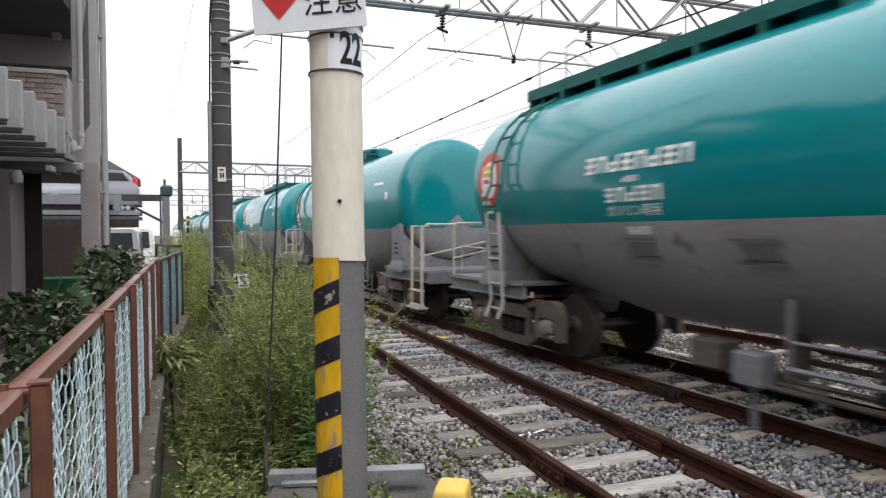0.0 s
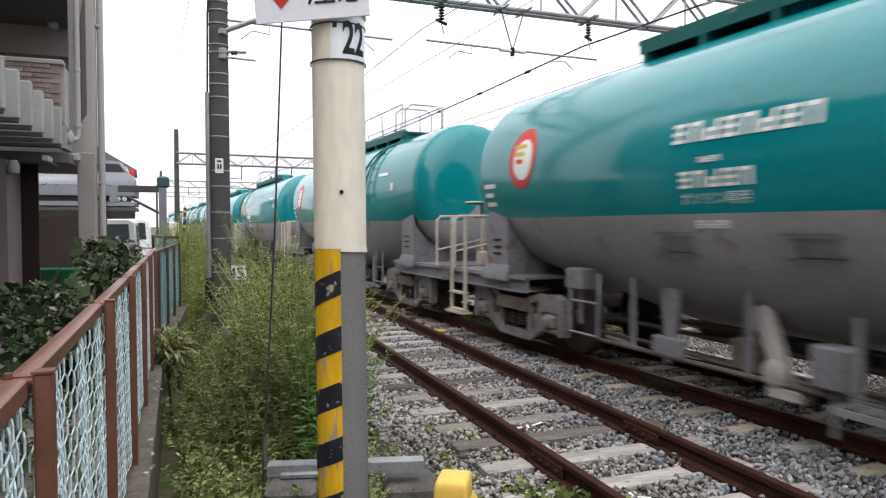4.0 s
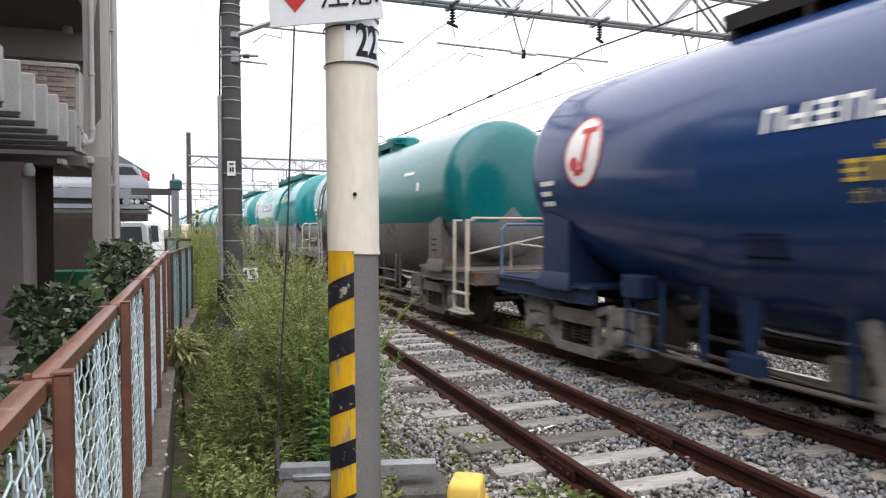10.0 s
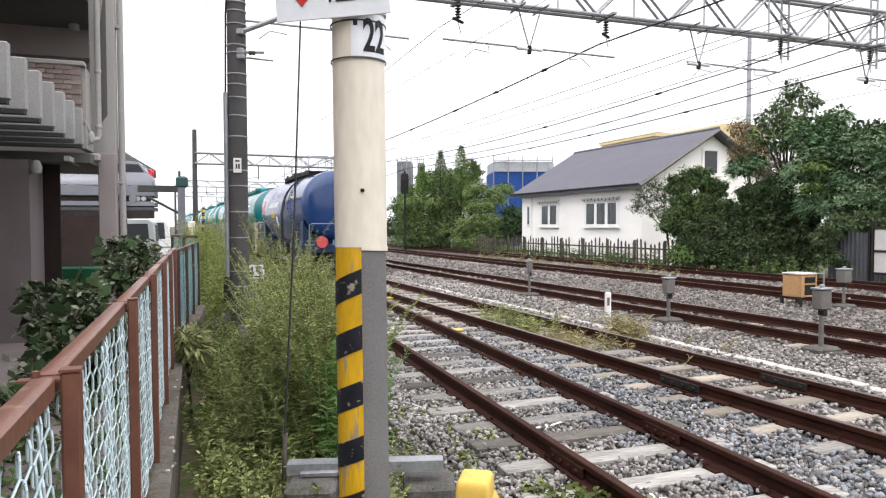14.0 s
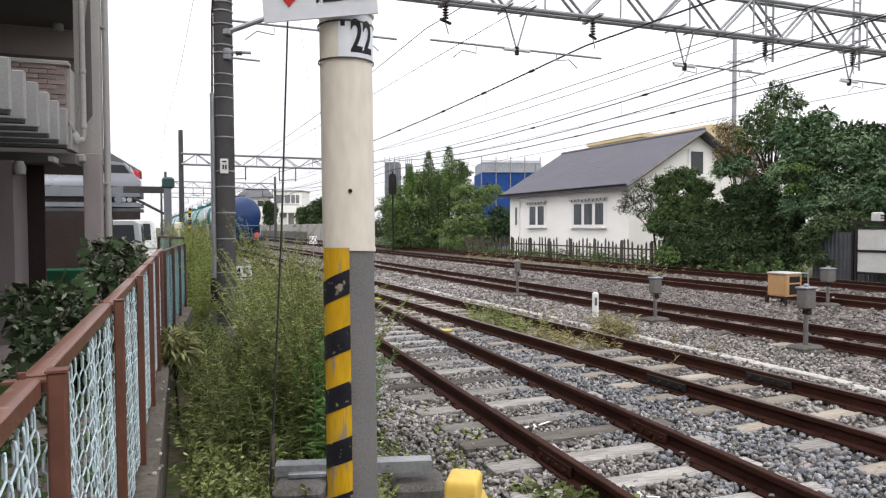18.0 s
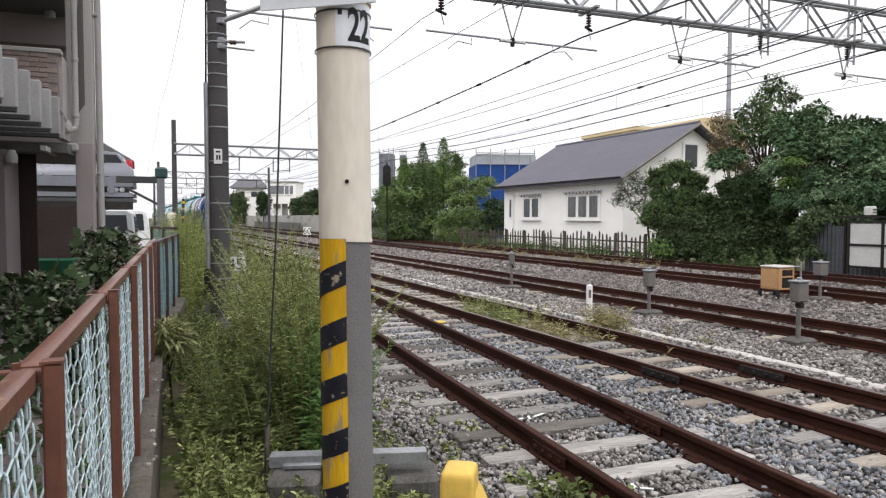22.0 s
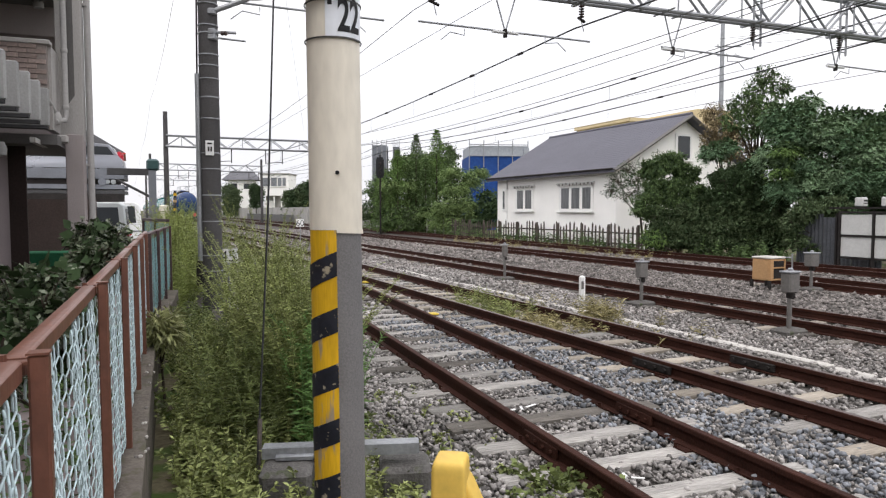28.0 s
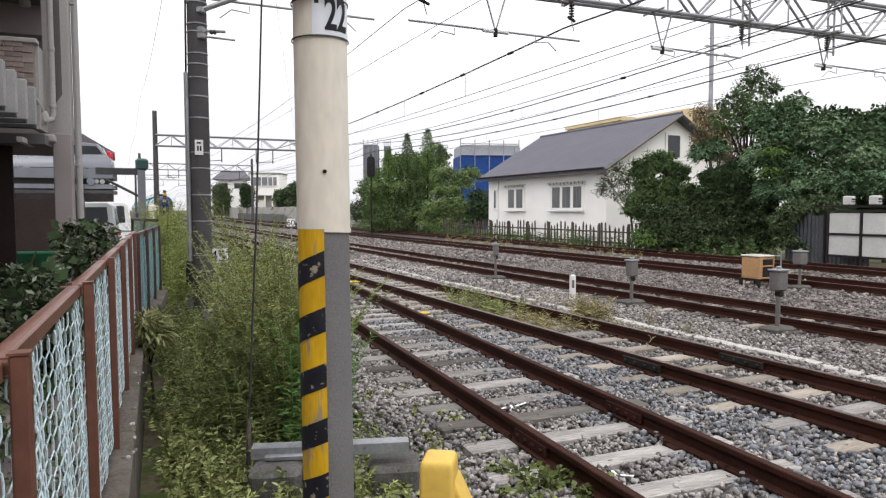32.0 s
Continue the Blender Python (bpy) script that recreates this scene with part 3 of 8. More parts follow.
def tank_text(text, x1, x0, z0, z1, dims, m):
    """Lettering laid on the tank's near side between two stations and two heights; it reads from the leading end back."""
    me = lettering(text, 1.0, m)
    xs, zs = [v.co.x for v in me.vertices], [v.co.z for v in me.vertices]
    for v in me.vertices:
        x = x1 - (v.co.x - min(xs)) / (max(xs) - min(xs)) * (x1 - x0)
        z = z0 + (v.co.z - min(zs)) / (max(zs) - min(zs)) * (z1 - z0)
        v.co = (x, on_tank(x, z, *dims, 0.008)[0], z)
    return me


# radius amidships and at the ends, top, half length, then how the rear and front ends are moved
A_DIMS = (1.43, 1.22, 3.71, 5.15, 0.0, 0.0)
B_DIMS = (1.40, 1.22, 3.69, 5.25, 0.6, 0.0)
C_DIMS = (1.40, 1.22, 3.69, 5.25, 0.0, 0.0)
D_DIMS = (1.43, 1.22, 3.71, 5.15, 0.0, 0.75)
E_DIMS = (1.43, 1.22, 3.71, 5.15, 0.0, 0.42)
Y_DIMS = (1.43, 1.22, 3.71, 5.15, 0.0, 0.22)
ENDS = {"A": (0.0, 0.0), "B": (0.2, 0.0), "C": (0.0, 0.0), "D": (0.0, 0.75), "E": (0.0, 0.42), "Y": (0.0, 0.22)}
BOGIE_X, WHEELBASE, WHEEL_R = 4.435, 0.93, 0.43

# bogie meshes, about the bogie's centre at rail height
stand = Matrix.Rotation(math.pi / 2, 4, "X")


def side_frame(y):
    """Cast side frame: two pedestals over the axle boxes, top and bottom chords, an open middle for the springs."""
    sh = Shape()
    lo, hi = -y - 0.06, -y + 0.06
    for k in (-1, 1):
        sh.slab([(k * a, b) for a, b in ((1.24, 0.27), (1.26, 0.62), (1.19, 0.75), (1.04, 0.80), (0.80, 0.78), (0.66, 0.70), (0.62, 0.40), (0.68, 0.27), (0.74, 0.27), (0.76, 0.56), (1.12, 0.56), (1.13, 0.27))][::k], lo, hi, stand)
        sh.slab([(k * a, b) for a, b in ((0.70, 0.72), (0.34, 0.60), (0.34, 0.70), (0.66, 0.79))][::-k], lo + 0.012, hi - 0.012, stand)
        sh.slab([(k * a, b) for a, b in ((0.66, 0.42), (0.40, 0.20), (0.40, 0.11), (0.69, 0.27))][::k], lo + 0.012, hi - 0.012, stand)
        sh.slab([(k * a, b) for a, b in ((0.34, 0.62), (0.44, 0.62), (0.44, 0.16), (0.34, 0.16))][::-k], lo + 0.02, hi - 0.02, stand)
    sh.slab([(-0.44, 0.12), (0.44, 0.12), (0.40, 0.24), (-0.40, 0.24)], lo, hi, stand)
    sh.slab([(-0.36, 0.60), (0.36, 0.60), (0.36, 0.70), (-0.36, 0.70)], lo, hi, stand)
    return sh


bogie_parts = {"side_frame": [mesh_of("side_frame", side_frame(y), BOGIE_PALE) for y in (0.98, -0.98)], "old_frame": [mesh_of("side_frame", side_frame(y), BOGIE) for y in (0.98, -0.98)]}
upper = Shape().slab([(-0.42, 0.62), (-0.38, 0.70), (0.38, 0.70), (0.42, 0.62), (0.42, 0.52), (-0.42, 0.52)], -1.1, 1.1, stand)
bogie_parts["bolster"] = [mesh_of("bolster", upper, BOGIE)]
spring = Shape().turned([(q, 0.30 + k * 0.0205) for k, q in enumerate((0.08, 0.1, 0.08, 0.1, 0.08, 0.1, 0.08, 0.1, 0.08, 0.1, 0.08))], "z", 12)
bogie_parts["spring"] = [mesh_of("spring", spring, BLACK_STEEL)]
axle_box = Shape().box(0, 0, 0.44, 0.26, 0.2, 0.2, bevel=0.04).turned([(0.10, 0.09), (0.10, 0.13), (0.075, 0.15), (0.02, 0.155)], "y", 16, (0, 0, 0.43)).box(0, 0.02, 0.32, 0.34, 0.12, 0.05, bevel=0.01)
axle_far = Shape().box(0, 0, 0.45, 0.3, 0.26, 0.28, bevel=0.05)
bogie_parts["axle_box"] = [mesh_of("axle_box", axle_box, BOGIE_PALE), mesh_of("axle_box", axle_far, BOGIE_PALE)]
wheelset = Shape()
for y in (0.545, -0.545):
    k = 1 if y > 0 else -1
    wheelset.turned([(0.43, y - 0.06 * k), (0.425, y + 0.04 * k), (0.455, y - 0.065 * k), (0.455, y - 0.085 * k), (0.36, y - 0.085 * k), (0.33, y - 0.03 * k), (0.15, y - 0.02 * k), (0.12, y - 0.08 * k)][::1], "y", 28)
    wheelset.turned([(0.425, y + 0.04 * k), (0.36, y + 0.045 * k), (0.33, y + 0.0 * k), (0.16, y + 0.02 * k), (0.12, y + 0.09 * k)], "y", 28)
wheelset.rod((0, -1.0, 0), (0, 1.0, 0), 0.075, n=14)
wheel_mesh = mesh_of("wheelset", wheelset, WHEEL)
brake = Shape().box(0, 0.55, 0.42, 0.06, 0.12, 0.3, bevel=0.02).box(0, -0.55, 0.42, 0.06, 0.12, 0.3, bevel=0.02).rod((0, -0.6, 0.38), (0, 0.6, 0.38), 0.03)
brake_mesh = mesh_of("brake_beam", brake, BLACK_STEEL)

WHEELSETS = []


def add_bogie(wagon, x, old=False):
    b = new("bogie")
    b.parent = wagon
    b.empty_display_size = 0.2
    b.matrix_basis = pose(x, 0, 0)
    for me in bogie_parts["old_frame" if old else "side_frame"]:
        part("side_frame", me, None, b)
    part("bolster", bogie_parts["bolster"][0], None, b)
    for y in (0.98, -0.98):
        for q in (-0.22, 0.0, 0.22):
            part("spring", bogie_parts["spring"][0], None, b, at=pose(q, y, 0))
    for d in (-WHEELBASE, WHEELBASE):
        part("axle_box", bogie_parts["axle_box"][0], None, b, at=pose(d, 0.98, 0))
        part("axle_box", bogie_parts["axle_box"][1], None, b, at=pose(d, -0.98, 0))
        part("brake_beam", brake_mesh, None, b, at=pose(d * 0.42, 0, 0))
        ws = part("wheelset", wheel_mesh, None, b, at=pose(d, 0, WHEEL_R))
        WHEELSETS.append((ws, d))


def ladder_meshes(x, dims, z0, z1, lean, m, low):
    """A ladder that stands off the tank's near side and bends over its shoulder: two stiles, then rungs."""
    out = []
    side = lambda z: dims[0] + 0.10 if z < dims[2] - dims[0] else max(on_tank(x, z, *dims, 0.11)[0], 0.45)
    for dx in (-0.17, 0.17):
        pts = [Vector((x + dx + lean * i / 16, side(z0 + (z1 - z0) * i / 16) + (0.10 if i == 0 else 0.0), z0 + (z1 - z0) * i / 16)) for i in range(17)]
        cut = next(i for i, p in enumerate(pts) if p.z > SPLIT)
        out.append(("ladder_stile", mesh_of("ladder_stile", Shape().path(pts[cut:], 0.022, 6), m), ""))
        out.append(("ladder_stile", mesh_of("ladder_stile", Shape().path(pts[:cut + 1], 0.0225, 6), low), ""))
    for i in range(int((z1 - z0) / 0.34)):
        z = z0 + 0.12 + i * 0.34
        t = (z - z0) / (z1 - z0)
        out.append(("ladder_rung", mesh_of("ladder_rung", Shape().rod((x - 0.17 + lean * t, side(z), z), (x + 0.17 + lean * t, side(z), z), 0.017, n=6), m if z > SPLIT else low), ""))
    return out


def channel(x0, x1, y, z):
    """A channel section laid along the wagon, open to the outside."""
    k = 1 if y > 0 else -1
    prof = [(-0.015, -0.1), (0.07, -0.1), (0.07, -0.08), (0.015, -0.08), (0.015, 0.08), (0.07, 0.08), (0.07, 0.1), (-0.015, 0.1)]
    return Shape().loft([[Vector((x, y + a * k, z + b)) for a, b in prof] for x in (x0, x1)])


def wagon_meshes(kind, two_tone, number=None):
    """The shared meshes of one kind of tank wagon, as (name, mesh, label)."""
    dims = {"A": A_DIMS, "B": B_DIMS, "C": C_DIMS, "D": D_DIMS, "E": E_DIMS, "Y": Y_DIMS}[kind]
    ext = ENDS[kind]
    variant, kind = kind, {"C": "B", "D": "A", "E": "A", "Y": "A"}.get(kind, kind)
    skin = [TEAL, WAGON_GREY] if two_tone else [NAVY, NAVY]
    fr = FRAME_GREY if two_tone else GIRDER_BLUE
    if variant == "C":
        skin, fr = [TEAL_OLD, GREY_OLD], FRAME_OLD
    top_mat = DARK_TEAL if two_tone else BLACK_STEEL
    rail_mat = RAIL_CREAM if two_tone else RAIL_BLUE
    out = [("tank", mesh_of("tank", tank_shape(*dims, two_tone), skin, 40), "")]
    for e in (-1, 1):
        first = len(out)
        # saddle: side plates, curved cross webs that carry the tank, flared foot
        for y in (1, -1):
            sad = Shape().slab([(e * 4.44, 1.0), (e * 5.04, 1.0), (e * 5.04, 1.84), (e * 4.96, 1.92), (e * 4.44, 1.80)][::e], -0.02, 0.02, Matrix.Translation((0, y * 1.13, 0)) @ stand)
            out.append(("saddle_plate", mesh_of("saddle_plate", sad, fr), ""))
            foot = Shape().loft([[Vector((e * x, y * yy, z)) for x, yy, z in ((4.42 - g, 1.15 + q, zz), (5.06 + g, 1.15 + q, zz), (5.06 + g, 1.11 + q, zz), (4.42 - g, 1.11 + q, zz))] for g, q, zz in ((0.0, 0.0, 1.14), (0.07, 0.06, 0.98), (0.07, 0.06, 0.92))])
            out.append(("saddle_foot", mesh_of("saddle_foot", foot, fr), ""))
            for z in (1.30, 1.40, 1.50):
                if y > 0 and two_tone:
                    out.append(("label_holder", mesh_of("label_holder", Shape().box(e * 4.72, 1.155, z, 0.22, 0.012, 0.03), BLACK_STEEL), ""))
        for x in (4.47, 5.01):
            cradle = [(-1.13, 1.0), (1.13, 1.0), (1.13, 1.84)] + [(1.33 * math.cos(a), 2.49 + 1.35 * math.sin(a)) for a in np.linspace(-0.62, -math.pi + 0.62, 13)] + [(-1.13, 1.84)]
            out.append(("saddle_web", mesh_of("saddle_web", Shape().slab(cradle, e * x - 0.02, e * x + 0.02, Matrix.Rotation(math.pi / 2, 4, "Z") @ Matrix.Rotation(math.pi / 2, 4, "X")), fr), ""))
        deck = Shape()
        deck.box(e * 5.15, 0, 0.985, 2.42, 2.28, 0.045)
        out.append(("deck", mesh_of("deck", deck, fr), ""))
        for y in (1.1, -1.1):
            out.append(("side_sill", mesh_of("side_sill", channel(e * 5.15 - 1.21, e * 5.15 + 1.21, y, 0.88), fr), ""))
        out.append(("end_sill", mesh_of("end_sill", Shape().box(e * 6.33, 0, 0.87, 0.08, 2.24, 0.24, bevel=0.015), fr), ""))
        out.append(("centre_sill", mesh_of("centre_sill", Shape().box(e * 5.0, 0, 0.86, 2.6, 0.5, 0.22), fr), ""))
        # coupler and hoses
        cp = Shape().box(e * 6.5, 0, 0.88, 0.35, 0.16, 0.2, bevel=0.03).box(e * 6.7, 0, 0.88, 0.17, 0.3, 0.28, bevel=0.05)
        out.append(("coupler", mesh_of("coupler", cp, BOGIE), ""))
        hose = Shape().path([Vector((e * 6.4, 0.35, 0.8)), Vector((e * 6.55, 0.36, 0.6)), Vector((e * 6.68, 0.33, 0.52)), Vector((e * 6.78, 0.3, 0.6))], 0.03)
        out.append(("brake_hose", mesh_of("brake_hose", hose, BLACK_STEEL), ""))
        # end railing across the platform
        g = Shape()
        hr = 1.87 if two_tone else 1.76
        g.path([Vector((e * 6.2, 1.15, 1.0)), Vector((e * 6.2, 1.15, hr - 0.07)), Vector((e * 6.2, 1.08, hr)), Vector((e * 6.2, -1.08, hr)), Vector((e * 6.2, -1.15, hr - 0.07)), Vector((e * 6.2, -1.15, 1.0))], 0.022 if two_tone else 0.018)
        if not two_tone:
            g.rod((e * 6.2, 0.3, 1.05), (e * 6.2, -0.5, 1.28), 0.016, n=6).rod((e * 6.2, -0.5, 1.28), (e * 6.2, -0.58, 1.12), 0.016, n=6).rod((e * 6.2, 0.3, 1.0), (e * 6.2, 0.3, 1.2), 0.03, n=6)
            out.append(("end_railing", mesh_of("end_railing", g, rail_mat), ""))
            continue
        g.path([Vector((e * 6.2, 0.35, 1.0)), Vector((e * 6.2, 0.35, 1.45)), Vector((e * 6.2, -0.75, 1.33)), Vector((e * 6.2, -0.75, 1.0))], 0.018)
        g.rod((e * 6.2, 1.15, 1.28), (e * 6.2, -0.4, 1.58), 0.016, n=6).rod((e * 6.2, -0.4, 1.58), (e * 6.2, -0.4, 1.0), 0.016, n=6)
        out.append(("end_railing", mesh_of("end_railing", g, rail_mat), ""))
        for y in (1.19, -1.19):
            if kind == "A" and e < 0 or kind == "B" and e > 0:
                continue
            st = Shape()
            for dx in (0.0, 0.5):
                st.box(e * (5.72 + dx), y, 1.08, 0.05, 0.05, 1.52, bevel=0.01)
            for z in (0.34, 0.62, 1.82):
                if z < 1:
                    st.box(e * 5.97, y, z, 0.5, 0.12, 0.03)
            st.box(e * 5.72, y - 0.06, 1.84, 0.05, 0.16, 0.03).box(e * 6.22, y - 0.06, 1.84, 0.05, 0.16, 0.03)
            st.box(e * 5.97, y, 0.3, 0.62, 0.2, 0.03)
            out.append(("step_ladder", mesh_of("step_ladder", st, rail_mat), ""))
        for _, me, _ in out[first:]:
            me.transform(Matrix.Translation((ext[0] if e < 0 else ext[1], 0, 0)))
    # handbrake wheel on a stand at the trailing end
    hb = Shape().rod((-6.3, 0.3, 1.0), (-6.3, 0.3, 2.1), 0.035).turned([(0.30, 2.10), (0.325, 2.12), (0.30, 2.14), (0.275, 2.12), (0.30, 2.10)], "z", 24, (-6.3, 0.3, 0)).rod((-6.58, 0.3, 2.12), (-6.02, 0.3, 2.12), 0.016, n=6).rod((-6.3, 0.02, 2.12), (-6.3, 0.58, 2.12), 0.016, n=6).box(-6.3, 0.3, 1.12, 0.12, 0.16, 0.26, bevel=0.02)
    if variant in "ADE" and two_tone:
        out.append(("handbrake_stand", mesh_of("handbrake_stand", hb, rail_mat), ""))
    # walkway on top, ladder, manhole
    shift = -0.5 if number else (-0.15 if two_tone else -0.4)
    wx0, wx1 = (-2.6 + shift, 3.0 + shift) if kind == "A" else (-0.4, 4.9)
    zt = dims[2] + 0.12
    walkw = Shape().box((wx0 + wx1) / 2, 0, zt, wx1 - wx0, 0.95, 0.04)
    for y in (0.47, -0.47):
        walkw.box((wx0 + wx1) / 2, y, zt - 0.02, wx1 - wx0, 0.04, 0.16)
    for i in range(7):
        x = wx0 + 0.1 + (wx1 - wx0 - 0.2) * i / 6
        walkw.box(x, 0, zt - 0.15, 0.06, 1.0, 0.26)
    out.append(("walkway", mesh_of("walkway", walkw, top_mat), ""))
    lx = (-3.35 if number else -2.95) if kind == "A" else (3.0 if variant == "C" else 4.0)
    out += ladder_meshes(lx, dims, 0.55, zt + 0.02, 0.25 if kind == "A" else 0.35, DARK_TEAL if two_tone else BLACK_STEEL, RAIL_GREY if two_tone else BLACK_STEEL)
    ends = (lx + 0.15, lx + 0.75) if kind == "A" else (lx - 0.1, lx + 0.6)
    for x in ends:
        rl = Shape().path([Vector((x, 0.45, zt)), Vector((x, 0.45, zt + 0.5)), Vector((x, 0.3, zt + 0.62)), Vector((x, -0.3, zt + 0.62)), Vector((x, -0.45, zt + 0.5)), Vector((x, -0.45, zt))], 0.018)
        out.append(("grab_hoop", mesh_of("grab_hoop", rl, GALV), ""))
    lh = Shape()
    for y in (0.5, -0.5):
        lh.rod((wx0, y, zt + 0.62), (wx1, y, zt + 0.62), 0.014, n=6)
        for i in range(5):
            x = wx0 + (wx1 - wx0) * i / 4
            lh.rod((x, y, zt), (x, y, zt + 0.62), 0.014, n=6)
    if kind == "A":
        out.append(("top_railing", mesh_of("top_railing", lh, GALV), ""))
    mx = 0.9 if kind == "A" else 0.15
    dome = Shape().turned([(0.36, dims[2] - 0.05), (0.36, dims[2] + 0.22), (0.42, dims[2] + 0.23), (0.42, dims[2] + 0.29), (0.3, dims[2] + 0.34), (0.1, dims[2] + 0.36)], "z", 18, (mx, 0, 0))
    dome.box(mx - 0.45, 0, dims[2] + 0.16, 0.3, 0.34, 0.3, bevel=0.05)
    out.append(("manhole", mesh_of("manhole", dome, TEAL if two_tone else NAVY), ""))
    # gear under the belly: valve pipe, air tank, rods
    for y in (1.0, -1.0):
        out.append(("belly_rail", mesh_of("belly_rail", Shape().rod((-2.6, y, 0.36), (2.9 if kind == "A" else 0.3, y, 0.36), 0.026), BOGIE), ""))
        for x in (-2.4, -0.7, 0.75, 2.3) if kind == "A" else (-2.4, -1.3, -0.2):
            out.append(("hanger", mesh_of("hanger", Shape().box(x, y, 0.74, 0.08, 0.03, 0.78, bevel=0.008), fr if x in (0.75, 2.3) else BOGIE), ""))
    for x0, x1, z0 in ((2.75, 3.3, 0.42), (-3.2, -2.75, 0.48)) if kind == "A" else ((-2.5, -0.3, 0.58),):
        fm = Shape().path([Vector((x0, 1.12, 1.15)), Vector((x0, 1.14, z0)), Vector((x1, 1.14, z0)), Vector((x1, 1.12, 1.15))], 0.026, 6).rod((x0, 1.13, 0.8), (x1, 1.13, 0.8), 0.018, n=6)
        out.append(("step_frame", mesh_of("step_frame", fm, fr), ""))
    lever = Shape().slab([(1.62, 1.15), (1.92, 1.15), (1.84, 0.55), (1.70, 0.55)], -0.02, 0.02, Matrix.Translation((0, 0.95, 0)) @ stand).box(1.77, 0.98, 0.46, 0.42, 0.1, 0.2, bevel=0.02)
    if kind == "A":
        out.append(("valve_bracket", mesh_of("valve_bracket", lever, fr), ""))
    drop = Shape().box(0.55, 0.9, 0.62, 0.16, 0.12, 0.8, pose(0, 0, 0, 0, 22, 0), bevel=0.02).box(0.38, 0.92, 0.28, 0.34, 0.2, 0.12, bevel=0.02).turned([(0.12, 0.98), (0.12, 1.03), (0.08, 1.05), (0.02, 1.05)], "y", 14, (0.46, 0, 0.44))
    if kind == "A":
        out.append(("discharge_pipe", mesh_of("discharge_pipe", drop, RAIL_GREY if two_tone else BOGIE_PALE), ""))
    for x, z, w, h in ((3.25, 1.06, 0.34, 0.26), (-0.1, 0.6, 0.3, 0.34)) if kind == "A" else ((0.15, 0.5, 0.3, 0.3),):
        out.append(("gear_box", mesh_of("gear_box", Shape().box(x, 1.02, z, w, 0.24, h, bevel=0.02).rod((x, 1.02, z), (x, 1.02, z - 0.55), 0.03, n=8), fr), ""))
    for k, (x, z) in enumerate(((-0.9, 0.34), (-0.2, 0.3), (1.1, 0.33), (2.2, 0.3)) if kind == "A" else ((-0.9, 0.34), (-0.2, 0.3), (0.5, 0.33))):
        out.append(("brake_rod", mesh_of("brake_rod", Shape().rod((x, 0.5 + 0.1 * k, z), (x + 0.75, 0.86, z + 0.08), 0.022, n=6).box(x, 0.6, z, 0.08, 0.06, 0.26, bevel=0.01), BOGIE_PALE if k % 2 else BOGIE), ""))
    airt = Shape().turned([(0.02, -1.75), (0.14, -1.7), (0.17, -1.62), (0.17, -0.9), (0.14, -0.82), (0.02, -0.77)], "x", 16, (0, 0.72, 0.48))
    out.append(("air_reservoir", mesh_of("air_reservoir", airt, BLACK_STEEL), ""))
    valve = Shape().turned([(0.09, 0.25), (0.09, 0.75), (0.15, 0.76), (0.15, 0.82), (0.1, 0.83), (0.1, 1.15)], "z", 14, (0.2, 0.35, 0)).rod((0.2, 0.35, 0.4), (0.2, 1.0, 0.34), 0.06)
    out.append(("discharge_valve", mesh_of("discharge_valve", valve, BOGIE), ""))
    out.append(("brake_cylinder", mesh_of("brake_cylinder", Shape().box(0.9, 0.72, 0.5, 0.4, 0.3, 0.3, bevel=0.03), BOGIE), ""))
    out.append(("control_valve_box", mesh_of("control_valve_box", Shape().box(-2.4, 0.5, 0.5, 0.5, 0.3, 0.3, bevel=0.03), BOGIE), ""))
    for y, z, r in ((0.3, 0.45, 0.03), (-0.3, 0.45, 0.03), (0.62, 0.32, 0.025)):
        out.append(("brake_pipe", mesh_of("brake_pipe", Shape().rod((-3.4, y, z), (3.4 if kind == "A" else 0.4, y, z + 0.05), r), BOGIE), ""))
    # added board that screens off the bright ballast beyond the belly
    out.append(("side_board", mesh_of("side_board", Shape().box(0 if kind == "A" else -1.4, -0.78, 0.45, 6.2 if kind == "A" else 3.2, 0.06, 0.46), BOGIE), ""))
    grating = Shape()
    for y in (1.12, 1.36):
        grating.box(-1.6, y, 0.36, 2.6, 0.03, 0.05)
    for i in range(14):
        grating.box(-2.85 + i * 0.195, 1.24, 0.37, 0.03, 0.24, 0.025)
    for x in (-2.8, -0.4):
        grating.box(x, 1.2, 0.7, 0.04, 0.04, 0.66)
    if kind == "A":
        out.append(("foot_grating", mesh_of("foot_grating", grating, GALV), ""))
    # plates and lettering as plain bars
    tone = number or (WHITE_PAINT if two_tone else YELLOW_PAINT)
    bars = [(1.3, -1.0, 2.46, 2.66, WHITE_PAINT), (0.3, 0.05, 2.24, 2.30, tone), (0.58, -0.36, 2.03, 2.19, tone), (0.5, -0.3, 1.88, 1.98, tone), (0.25, -0.05, 1.69, 1.76, tone)] if kind == "A" else \
        [(2.15, 0.5, 2.34, 2.52, WHITE_PAINT), (1.5, 1.25, 2.22, 2.28, WHITE_PAINT), (1.8, 0.9, 2.02, 2.17, WHITE_PAINT), (1.75, 0.95, 1.88, 1.98, WHITE_PAINT), (1.5, 1.15, 1.68, 1.76, WHITE_PAINT)]
    if kind == "A" and two_tone and not number:
        bars = [(1.3, -0.25, 2.45, 2.63, WHITE_PAINT), (0.95, 0.70, 2.26, 2.31, WHITE_PAINT), (1.2, 0.35, 2.04, 2.19, WHITE_PAINT), (1.15, 0.4, 1.90, 1.99, WHITE_PAINT), (1.05, 0.65, 1.68, 1.75, WHITE_PAINT)]
